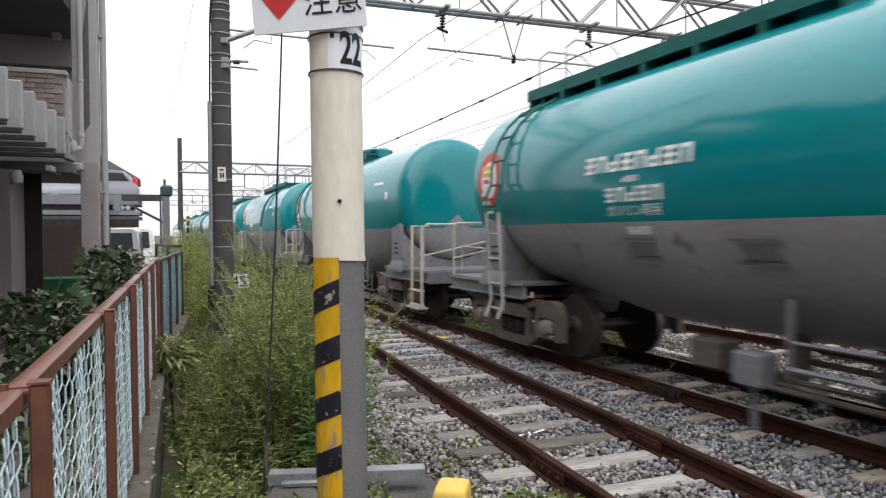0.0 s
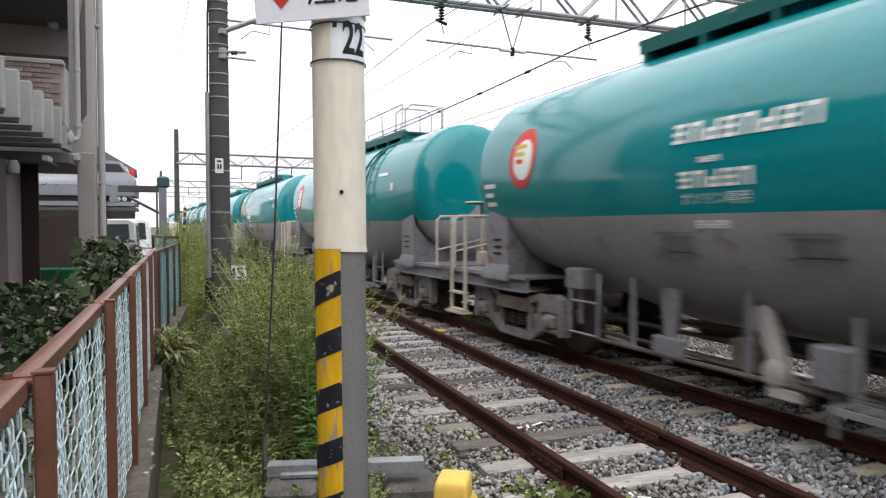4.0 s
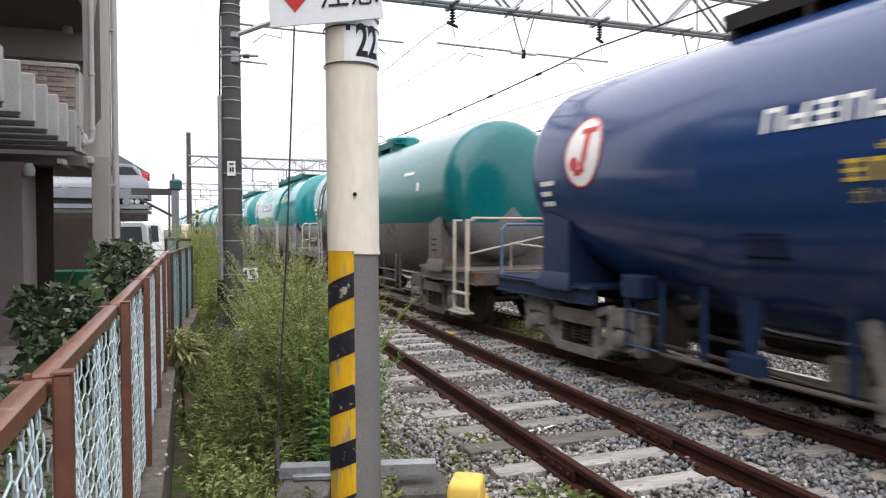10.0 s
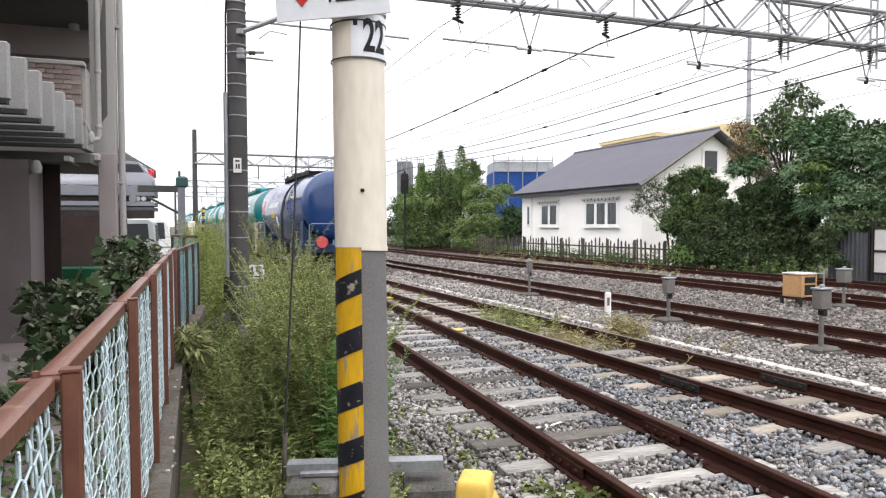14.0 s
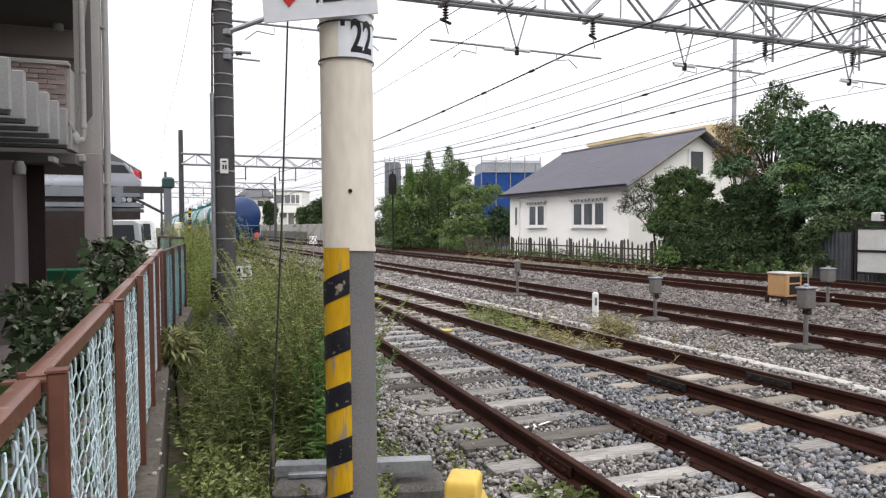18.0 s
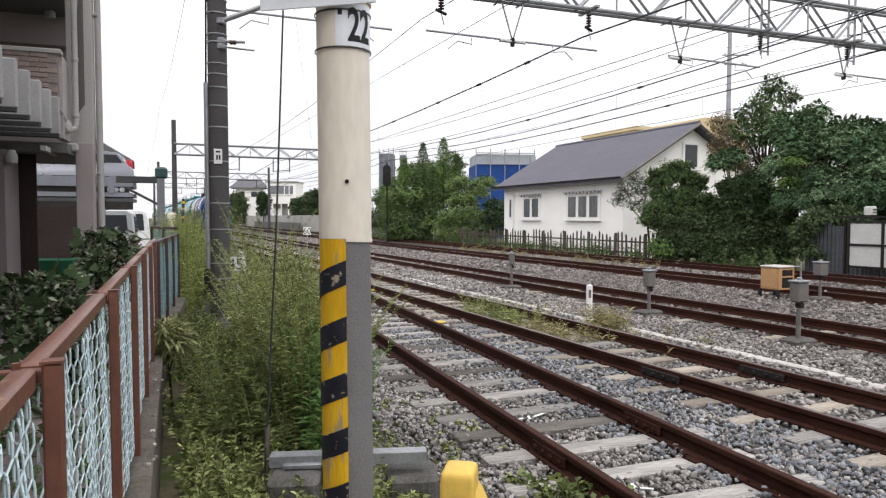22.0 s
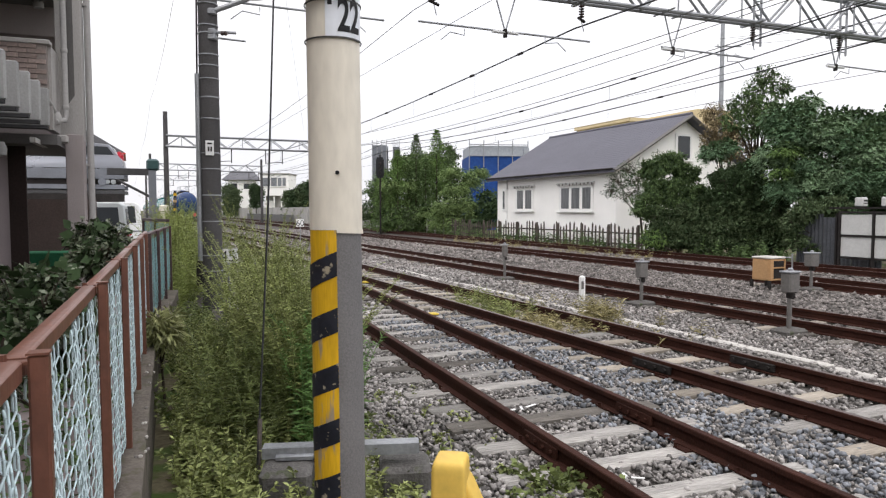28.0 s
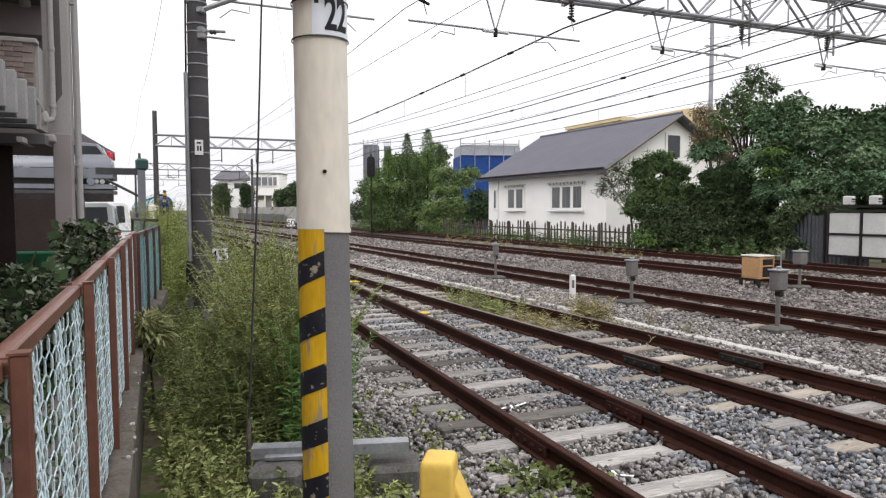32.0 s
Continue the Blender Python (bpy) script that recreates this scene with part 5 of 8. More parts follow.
bough_tree("shrub_tree", "dark branchy bush with thin leaves before the house wall", (9.2, 29.0, -0.25), [
    ([(7.8, 29.0, 2.8, 0.48), (7.5, 29.0, 2.4, 0.34), (8.2, 29.0, 3.3, 0.43), (8.3, 29.0, 2.3, 0.48), (8.6, 29.0, 2.9, 0.43)], LEAF_DARK, "leaf", 2600, 0.075)], 22, 0.06, bare=22)
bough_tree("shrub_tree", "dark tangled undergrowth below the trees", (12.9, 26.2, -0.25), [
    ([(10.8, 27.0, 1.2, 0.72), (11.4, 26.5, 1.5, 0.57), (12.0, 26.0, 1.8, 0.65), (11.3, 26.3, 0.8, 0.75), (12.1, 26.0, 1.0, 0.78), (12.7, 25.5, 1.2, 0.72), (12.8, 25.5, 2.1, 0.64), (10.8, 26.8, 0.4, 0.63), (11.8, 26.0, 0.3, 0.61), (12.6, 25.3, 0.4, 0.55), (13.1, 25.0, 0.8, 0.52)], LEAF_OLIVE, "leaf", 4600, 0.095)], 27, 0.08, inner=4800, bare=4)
bough_tree("feathery_tree", "small feathery tree between the bush and the tall tree", (12.2, 27.3, -0.25), [
    ([(11.2, 27.5, 4.0, 0.55), (11.7, 27.3, 4.2, 0.41), (12.3, 26.5, 3.2, 0.53)], LEAF_TEAL, "frond", 760, 0.085)], 28, 0.06, inner=2600, bare=8)
bough_tree("shrub_tree", "low yellow-green bush at the end of the picket fence", (9.9, 27.2, -0.25), [
    ([(8.6, 27.2, 0.5, 0.41), (8.9, 27.1, 0.4, 0.32)], LEAF_FRESH, "leaf", 3000, 0.08)], 29, 0.04, "bush", inner=600)
bough_tree("shrub_tree", "dark evergreen thicket below the tall tree", (12.4, 26.7, -0.25), [
    ([(11.78, 26.50, 2.84, 0.66), (11.33, 27.00, 2.86, 0.49), (11.35, 26.50, 2.18, 0.62), (10.92, 27.50, 1.90, 0.55), (12.26, 26.00, 2.54, 0.65)], LEAF_DARK, "leaf", 5200, 0.085)], 31, 0.07, inner=4200, bare=10)
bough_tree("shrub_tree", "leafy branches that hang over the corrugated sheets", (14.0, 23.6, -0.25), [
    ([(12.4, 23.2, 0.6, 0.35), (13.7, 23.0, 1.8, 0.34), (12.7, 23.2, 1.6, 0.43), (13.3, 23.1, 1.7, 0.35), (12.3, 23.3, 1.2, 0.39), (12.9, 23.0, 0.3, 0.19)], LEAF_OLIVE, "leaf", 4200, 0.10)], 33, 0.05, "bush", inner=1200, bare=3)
# copse beyond the tracks, behind the striped post
COPSE = [(-3.9, 57.0, 3.9, 1.24), (-2.3, 57.0, 5.1, 1.32), (-0.7, 57.0, 4.9, 1.32), (-2.9, 56.0, 2.8, 1.38), (-1.1, 56.0, 2.6, 1.38), (-4.3, 56.0, 2.4, 1.05), (-5.1, 58.0, 3.2, 0.93), (0.7, 57.0, 6.0, 1.15), (0.2, 56.0, 4.0, 1.22), (-5.4, 54.0, 1.5, 0.9), (-3.7, 53.0, 1.0, 1.15), (-1.8, 53.0, 1.0, 1.24)]
# every other bough has darker leaves, so the lumps look lit and shaded
bough_tree("copse_tree", "mass of green trees beyond the tracks", (-1.6, 55.0, -0.3), [
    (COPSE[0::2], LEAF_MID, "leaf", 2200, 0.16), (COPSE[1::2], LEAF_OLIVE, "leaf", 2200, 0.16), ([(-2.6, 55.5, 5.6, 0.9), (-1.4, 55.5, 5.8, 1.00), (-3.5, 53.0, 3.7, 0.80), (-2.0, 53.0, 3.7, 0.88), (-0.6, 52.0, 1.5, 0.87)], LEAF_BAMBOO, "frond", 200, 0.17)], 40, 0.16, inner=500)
bough_tree("bamboo_clump", "light green bamboo clump in front of the dark trees", (1.6, 50.5, -0.3), [
    ([(1.3, 51.0, 4.5, 0.85), (1.5, 50.5, 3.2, 1.09), (2.5, 51.0, 3.8, 0.85), (0.8, 50.0, 1.9, 1.17), (2.1, 50.0, 2.1, 1.08), (1.2, 49.5, 0.7, 0.99), (2.7, 50.0, 1.1, 0.92), (0.4, 50.0, 0.9, 0.92), (3.2, 52.0, 4.5, 0.78)], LEAF_BAMBOO, "frond", 300, 0.16)], 43, 0.06, "bamboo", inner=500)
bough_tree("shrub_tree", "dark hedge between the copse and the white house", (3.9, 49.6, -0.3), [
    ([(3.8, 50.0, 2.4, 0.75), (4.0, 49.0, 1.6, 0.57), (3.5, 49.5, 1.6, 0.66), (3.97, 49.00, 0.91, 0.57), (3.32, 49.00, 0.70, 0.57), (2.67, 49.00, 0.49, 0.57)], LEAF_DARK, "leaf", 1500, 0.22)], 46, 0.06, "bush", inner=700)


def conifer(foot, height, spread_, seed, leaf):
    """A young conifer: tiers of drooping sprays round a straight stem."""
    t = thing("conifer", "slender light green conifer above the copse", "tree", "conifers")
    r = np.random.default_rng(seed)
    foot = Vector(foot)
    n_tier = int(height / 0.22)
    base, way = [], []
    for i in range(n_tier):
        u = (i + 1) / n_tier
        reach = (spread_ * (1 - u) ** 0.8 + 0.08) * r.uniform(0.75, 1.15)
        for a in np.arange(0, 6.28, 6.28 / 7) + r.uniform(0, 6.28):
            d = np.array([math.cos(a), math.sin(a), 0.25])
            m = 26
            q = r.uniform(0.15, 1, m)[:, None]
            base.append(np.array(foot) + np.array([0, 0, height * u * 0.97]) + d * reach * q * r.uniform(0.6, 1.1) + r.normal(0, 0.04, (m, 3)))
            way.append(np.repeat(d[None], m, 0) + r.normal(0, 0.55, (m, 3)))
    base, way = np.concatenate(base), np.concatenate(way)
    v, f = blades(base, way, r.uniform(0.1, 0.24, len(base)), np.full(len(base), 0.05), seed, 0.5, 0.7)
    part("crown", raw_mesh("crown", v, f, leaf), None, t)
    part("trunk", Shape().rod(foot, foot + Vector((0, 0, height)), 0.09, 0.01, 7), BARK, t)


for k, (x, y, h, w) in enumerate(((-1.55, 53.0, 7.9, 2.1), (0.05, 53.2, 8.3, 2.2), (1.1, 53.6, 7.1, 1.9), (-3.0, 53.0, 6.7, 2.0), (-0.8, 52.4, 6.0, 1.8), (-4.3, 53.6, 5.6, 1.5))):
    conifer((x, y, -0.3), h, w, 130 + k, LEAF_FRESH if k % 2 else LEAF_MID)
for k, (x, y, z, q) in enumerate(((-17.1, 95.0, 4.2, 1.3), (-18.8, 98.0, 4.0, 1.3), (-20.6, 102.0, 3.6, 1.2), (-22.6, 106.0, 3.4, 1.2), (-33.0, 125.0, 5.2, 1.15), (-44.6, 148.0, 5.2, 1.8), (-15.2, 92.0, 4.6, 1.3))):
    bough_tree("hedge_tree", "clipped dark evergreen behind the lineside wall", (x, y, -0.3), [
        ([(x, y, z, q), (x + 0.1, y, z - q * 1.1, q), (x + (0.9 if y < 110 else 0.1) * q, y + 0.4, z - q * 0.7, q), (x - 0.3 * q, y, z + q * 0.5, q * 0.6), (x, y, z - q * 2.0, q)], LEAF_OLIVE if k % 2 else LEAF_DARK, "leaf", 1000, 0.3)], 60 + k, 0.1, inner=350, group="far hedge")


def weed_patch(name, label, plants, seed, leaf, height, leaf_len, per=70, droop=0.35, width=0.16, lean=0.13):
    """Tall weeds: upright stems set with narrow leaves, joined into one mesh."""
    r = np.random.default_rng(seed)
    vs, fs, o = [], [], 0
    bases, ways, lens = [], [], []
    for x, y, k in plants:
        h = height * k * r.uniform(0.75, 1.15)
        top = np.array([x + r.normal() * lean * h, y + r.normal() * lean * h, -0.3 + h + 0.0])
        foot = np.array([x, y, -0.3])
        t = r.uniform(0.08, 1.0, per)
        bend = np.array([r.normal(), r.normal(), 0]) * 0.05
        p = foot + (top - foot) * t[:, None] + bend * (t[:, None] ** 2)
        a = r.uniform(0, 6.283, per)
        w = np.stack([np.cos(a), np.sin(a), r.uniform(0.1, 0.95, per)], 1)
        bases.append(p)
        ways.append(w)
        lens.append(leaf_len * r.uniform(0.55, 1.3, per) * (1.15 - 0.55 * t))
        stem = [foot, foot + (top - foot) * 0.5 + bend * 0.25, top + bend]
        for q0, q1 in zip(stem, stem[1:]):
            sd = np.array([0.004, 0.0, 0])
            vs.append(np.array([q0 - sd, q0 + sd, q1 + sd * 0.6, q1 - sd * 0.6]))
            fs.append(np.arange(4) + o)
            o += 4
    b, w, l = np.concatenate(bases), np.concatenate(ways), np.concatenate(lens)
    v, f = blades(b, w, l, l * width, seed + 1, droop)
    vs.append(v)
    fs = np.concatenate([np.array(fs).reshape(-1, 4), f + o])
    return single(name, raw_mesh(name, np.concatenate(vs), fs, leaf), None, label, "weeds", kind="stuff")


def strip_spots(n, d0, d1, a0, a1, seed, tall=(0.6, 1.1)):
    """Spots along the lineside strip: d metres ahead, from a0 to a1 of the way from the kerb to the siding."""
    r = np.random.default_rng(seed)
    out = []
    for _ in range(n):
        d = r.uniform(d0, d1)
        left = fence_at(d).x + 0.30
        right = siding(d).x - 1.75
        out.append((left + (right - left) * r.uniform(a0, a1), d, r.uniform(*tall)))
    return out


def plumes(name, label, clumps, seed, leaf, height, stems=9, per=120, leaf_len=0.085, width=0.15, fan=0.34, arch=0.28):
    """Feathery weeds in tufts: stems that fan out of one root and arch over, set with narrow drooping leaves."""
    r = np.random.default_rng(seed)
    bases, ways, lens, stalk_v, stalk_f = [], [], [], [], []
    o = 0
    for x, y, k in clumps:
        lean0 = r.normal(0, 0.10, 2)
        for _ in range(stems):
            h = height * k * r.uniform(0.7, 1.12)
            out = lean0 + r.normal(0, fan * 0.5, 2)
            foot = np.array([x + r.normal(0, 0.07), y + r.normal(0, 0.09), -0.3])
            u = np.sort(r.uniform(0.06, 1.0, per))
            rise = h * (u - arch * 0.35 * u ** 3)
            drift = (u * 0.55 + arch * 1.5 * u ** 3)[:, None] * out * h
            p = foot + np.concatenate([drift, rise[:, None]], 1)
            a = r.uniform(0, 6.283, per)
            tang = np.concatenate([(0.55 + arch * 4.5 * u ** 2)[:, None] * out, np.ones((per, 1))], 1)
            bases.append(p)
            ways.append(np.stack([np.cos(a), np.sin(a), r.uniform(-0.15, 0.75, per)], 1) + tang * 0.35)
            lens.append(leaf_len * r.uniform(0.6, 1.3, per) * (1.25 - 0.85 * u))
            sp = p[:: max(1, per // 6)]
            for q0, q1 in zip(sp, sp[1:]):
                sd = np.array([0.0032, 0.0015, 0])
                stalk_v.append(np.array([q0 - sd, q0 + sd, q1 + sd * 0.7, q1 - sd * 0.7]))
                stalk_f.append(np.arange(4) + o)
                o += 4
    b, w, ln = np.concatenate(bases), np.concatenate(ways), np.concatenate(lens)
    v, f = blades(b, w, ln, np.maximum(ln * width, 0.007), seed + 1, 0.6)
    return single(name, raw_mesh(name, np.concatenate([np.concatenate(stalk_v), v]), np.concatenate([np.array(stalk_f), f + o]), leaf), None, label, "weeds", kind="stuff")


plumes("tall_weeds", "tall feathery green weeds between fence and siding", [p for p in strip_spots(46, 5.3, 8.6, 0.48, 0.78, 1, (0.75, 1.08)) if p[0] > -0.268 * p[1]], 71, WEED, 1.72, 13, 220)
plumes("tall_weeds", "yellow-green feathery weeds among the tall ones", [p for p in strip_spots(20, 5.6, 8.6, 0.42, 0.80, 21, (0.75, 1.05)) if p[0] > -0.268 * p[1]], 86, WEED_YELLOW, 1.62, 9, 190)
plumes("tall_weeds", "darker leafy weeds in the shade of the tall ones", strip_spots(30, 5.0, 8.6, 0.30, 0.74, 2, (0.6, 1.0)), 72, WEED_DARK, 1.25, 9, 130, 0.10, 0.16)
plumes("tall_weeds", "half-high weeds between kerb and tall weeds", strip_spots(34, 4.8, 9.0, 0.06, 0.45, 22, (0.5, 1.0)), 87, WEED, 0.80, 8, 90, 0.08, 0.16, 0.5)
plumes("tall_weeds", "narrow-leaved dark green stand by the striped post", strip_spots(9, 4.9, 5.9, 0.62, 0.76, 23, (0.8, 1.05)), 88, mat("deep_green_weed_leaf", (0.10, 0.185, 0.05), 0.6, vary=0.3, scale=1.6, fine=9, bump=0.0, island=0.4), 1.28, 7, 110, 0.14, 0.11, 0.2)
weed_patch("low_weeds", "low leafy weeds along the foot of the kerb", strip_spots(380, 3.0, 6.2, 0.0, 0.72, 3, (0.5, 1.2)), 73, WEED, 0.36, 0.075, 44, width=0.34, lean=0.4)
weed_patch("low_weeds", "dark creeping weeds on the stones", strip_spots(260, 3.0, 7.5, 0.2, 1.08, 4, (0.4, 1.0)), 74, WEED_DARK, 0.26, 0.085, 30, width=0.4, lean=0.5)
weed_patch("low_weeds", "light green grass and clover round the footing", strip_spots(240, 3.1, 4.9, 0.30, 0.98, 26, (0.5, 1.2)), 93, WEED, 0.26, 0.075, 40, width=0.34, lean=0.45)
plumes("tall_weeds", "yellow-green weeds behind the overhead line mast", strip_spots(44, 14.0, 20, -0.05, 0.22, 5, (0.8, 1.1)), 75, WEED_YELLOW, 2.2, 9, 100, 0.14, 0.14, 0.3)
plumes("tall_weeds", "weeds further down the line", [p for p in strip_spots(40, 8.8, 14, 0.68, 0.88, 6, (0.6, 1.0)) if p[0] > -0.27 * p[1]], 76, WEED, 1.25, 8, 90, 0.12, 0.14)
plumes("tall_weeds", "fresh green weeds that stand up beside the overhead line mast", [(-3.0, 11.0, 1.0), (-2.9, 11.2, 1.0), (-2.72, 10.9, 0.95), (-2.92, 10.6, 0.93), (-2.6, 11.1, 0.86), (-2.5, 10.7, 0.76)], 96, WEED, 2.3, 9, 170, 0.11, 0.15, 0.2)
plumes("tall_weeds", "light green weeds beside the overhead line mast", strip_spots(12, 14.2, 16.5, 0.42, 0.62, 24, (0.8, 1.05)), 89, WEED_YELLOW, 2.05, 8, 90, 0.13, 0.14)


def near_siding(n, y0, y1, d0, d1, seed, tall):
    r = np.random.default_rng(seed)
    out = []
    for _ in range(n):
        y = r.uniform(y0, y1)
        out.append((siding(y).x + r.uniform(d0, d1), y, r.uniform(*tall)))
    return out


weed_patch("ground_weeds", "low clover-like weeds beside the rusty rail", near_siding(190, 3.4, 7.0, -2.0, -0.8, 7, (0.3, 1.0)), 77, WEED, 0.2, 0.075, 26, width=0.5, lean=0.5)
weed_patch("ground_weeds", "small green weeds at the rail joint", near_siding(190, 3.3, 4.7, -1.2, -0.42, 8, (0.4, 1.0)), 78, WEED_DARK, 0.24, 0.085, 34, width=0.7, lean=0.5)


def on_line(n, s0, s1, o0, o1, seed, tall):
    r = np.random.default_rng(seed)
    return [(*along(r.uniform(s0, s1), r.uniform(o0, o1)).xy, r.uniform(*tall)) for _ in range(n)]


weed_patch("ground_weeds", "green grass between the rails of the main track", on_line(70, 6.0, 8.2, -0.35, 0.35, 9, (0.6, 1.2)), 79, WEED, 0.44, 0.16, 30, width=0.12)
weed_patch("ground_weeds", "straw-coloured grass between the rails", on_line(80, 4.3, 6.6, -0.35, 0.5, 29, (0.4, 0.9)), 94, GRASS, 0.42, 0.15, 30, width=0.11)
weed_patch("ground_weeds", "pale straw tuft beside the cable trough", on_line(26, 5.1, 5.8, 1.0, 1.5, 30, (0.7, 1.1)), 95, GRASS, 0.46, 0.2, 40, width=0.09)
weed_patch("ground_weeds", "dry straw tufts on the ballast", on_line(50, 3.0, 9.0, 0.2, 2.0, 10, (0.5, 1.0)), 80, GRASS, 0.40, 0.14, 26, width=0.1)
weed_patch("ground_weeds", "scrub along the foot of the picket fence", on_line(420, 12, 60, 14.2, 15.6, 11, (0.5, 1.3)), 81, LEAF_MID, 0.75, 0.22, 26, width=0.3)
weed_patch("ground_weeds", "dry grass on the verge of the far track", on_line(200, 16, 34, 11.0, 14.6, 12, (0.5, 1.0)), 82, GRASS, 0.4, 0.2, 22, width=0.12)
weed_patch("tall_weeds", "yellow-green weeds between fence and mast", strip_spots(60, 11.8, 14.0, -0.05, 0.10, 15, (0.75, 1.1)), 84, WEED_YELLOW, 1.9, 0.11, 130, width=0.13, lean=0.08)
cover_r = np.random.default_rng(16)
cover = [(fence_at(d).x - cover_r.uniform(0.2, 1.5), d, cover_r.uniform(0.5, 1.0)) for d in cover_r.uniform(1.2, 9.5, 420)]
weed_patch("ground_cover", "dark leafy ground cover behind the fence", cover, 85, LEAF_MID, 0.7, 0.1, 40, width=0.5)
# garden bushes behind the fence
LEAF_GARDEN = mat("garden_leaf", (0.10, 0.118, 0.072), 0.42, vary=0.35, scale=1.2, fine=8, bump=0.0, island=0.6)
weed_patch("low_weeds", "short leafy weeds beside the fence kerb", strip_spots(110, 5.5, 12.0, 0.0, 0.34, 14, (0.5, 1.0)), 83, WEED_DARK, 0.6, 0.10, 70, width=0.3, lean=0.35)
for k, (foot, boughs) in enumerate((((-3.75, 6.5, 0.0), [(-3.95, 6.60, 0.77, 0.20), (-3.84, 6.80, 0.92, 0.22), (-3.53, 6.60, 0.77, 0.18), (-3.72, 6.40, 0.58, 0.20), (-3.51, 6.40, 0.53, 0.18), (-3.35, 6.40, 0.59, 0.14), (-3.94, 6.40, 0.58, 0.16), (-3.51, 6.20, 0.38, 0.19), (-3.96, 6.30, 0.98, 0.18), (-3.79, 6.40, 1.03, 0.17), (-3.60, 6.40, 0.95, 0.17), (-3.83, 6.20, 0.77, 0.20), (-3.60, 6.20, 0.77, 0.20), (-3.47, 6.30, 0.76, 0.15), (-3.72, 6.05, 0.54, 0.19), (-3.55, 6.00, 0.56, 0.18), (-3.40, 6.05, 0.58, 0.13), (-3.62, 5.80, 0.39, 0.18)]), ((-4.3, 8.8, 0.0), [(-4.47, 9.00, 1.21, 0.21), (-4.28, 9.00, 1.30, 0.20), (-4.03, 8.80, 1.12, 0.18), (-4.26, 8.80, 1.00, 0.23), (-4.44, 8.80, 0.91, 0.21), (-3.95, 8.60, 0.89, 0.19), (-4.15, 8.60, 0.75, 0.21), (-4.58, 8.80, 1.28, 0.2), (-4.42, 8.80, 1.36, 0.2), (-4.16, 8.70, 1.26, 0.2), (-4.38, 8.50, 1.08, 0.2), (-4.14, 8.50, 1.08, 0.18)]), ((-2.5, 4.2, 0.0), [(-2.66, 4.20, 0.65, 0.14), (-2.62, 4.00, 0.61, 0.13), (-2.74, 4.50, 0.65, 0.11), (-2.97, 4.60, 0.68, 0.12)]))):
    bough_tree("garden_bush", ("dark broad-leaved garden bush behind the wire fence", "taller dark broad-leaved bush by the building's corner", "low leafy bush close behind the wire fence")[k], foot, [
        (boughs, LEAF_GARDEN, "leaf", 7000, 0.068)], 90 + k * 7, 0.03, "bush", inner=2200, bare=3)
tree("striped_leaf_plant", (-2.80, 6.95, -0.25), (-2.78, 6.95, 0.48), (0.13, 0.2, 0.22), 800, 0.13, mat("cream_striped_leaf", (0.22, 0.23, 0.10), 0.6, vary=0.35, scale=3, fine=12, bump=0.0, island=0.4), "pale striped-leaf plant against the kerb", 97, 12, 0.015, category="plant", widen=0.4)

# ---- overhead line ----
G_P, G_D = Vector((-4.40, 13.14, 0)), Vector((0.9366, 0.3503, 0))
BEAM = 6.52                      # height of the gantry's lower chords


def mast(name, p, height, r, label, bands=True):
    m = thing(name, label, "mast", "masts of the overhead line", Matrix.Translation((p.x, p.y, -0.35)))
    part("shaft", Shape().turned([(r, 0), (r * 0.97, height * 0.3), (r * 0.80, height)], "z", 24), POLE, m)
    return m


def truss(owner, p, d, length, z0, z1, wide, step=1.5, r=0.035):
    """A boxed lattice beam from p along d."""
    q = Vector((-d.y, d.x, 0))
    at = lambda s, side, z: p + d * s + q * side + Vector((0, 0, z))
    inv = owner.matrix_basis.inverted()
    for side in (-wide / 2, wide / 2):
        for z in (z0, z1):
            part("chord", Shape().rod(inv @ at(0, side, z), inv @ at(length, side, z), r * 1.25, n=8), GALV, owner)
        n = int(length / step)
        for i in range(n):
            a = i * step
            for s0, zz0, s1, zz1 in ((a, z0, a + step / 2, z1), (a + step / 2, z1, a + step, z0)):
                part("lattice_bar", Shape().rod(inv @ at(s0, side, zz0), inv @ at(s1, side, zz1), r * 0.8, n=6), GALV, owner)
            if side < 0:
                part("lattice_bar", Shape().rod(inv @ at(a + step / 2, side, z0), inv @ at(a + step / 2, side, z1), r * 0.55, n=6), GALV, owner)
    for i in range(int(length / step) + 1):
        part("lattice_bar", Shape().rod(inv @ at(i * step, -wide / 2, z0), inv @ at(i * step, wide / 2, z0), r * 0.6, n=6), GALV, owner)


MAST_P = Vector((-4.325, 13.14, 0))
mast_1 = mast("overhead_line_mast", MAST_P, 12.5, 0.19, "dark concrete mast with wire bands and a cable pipe")
for z in (0.85, 1.15, 1.8, 2.3, 2.8, 3.1, 3.75, 4.15, 4.5, 4.75, 4.95, 5.35, 5.5, 5.9, 6.15, 6.32, 6.46, 6.9, 7.15):
    part("band", Shape().turned([(0.186, z), (0.192, z + 0.006), (0.192, z + 0.020), (0.186, z + 0.026)], "z", 24), GALV, mast_1)
pipe = Shape().rod((-0.185, -0.12, 1.0), (-0.185, -0.12, 4.6), 0.046, n=12)
part("cable_pipe", pipe, GALV, mast_1, "grey cable pipe")
part("pipe_boot", Shape().turned([(0.065, 0.58), (0.085, 0.63), (0.08, 1.0), (0.06, 1.06)], "z", 14, (-0.185, -0.12, 0)), BLACK_STEEL, mast_1, "black rubber boot")
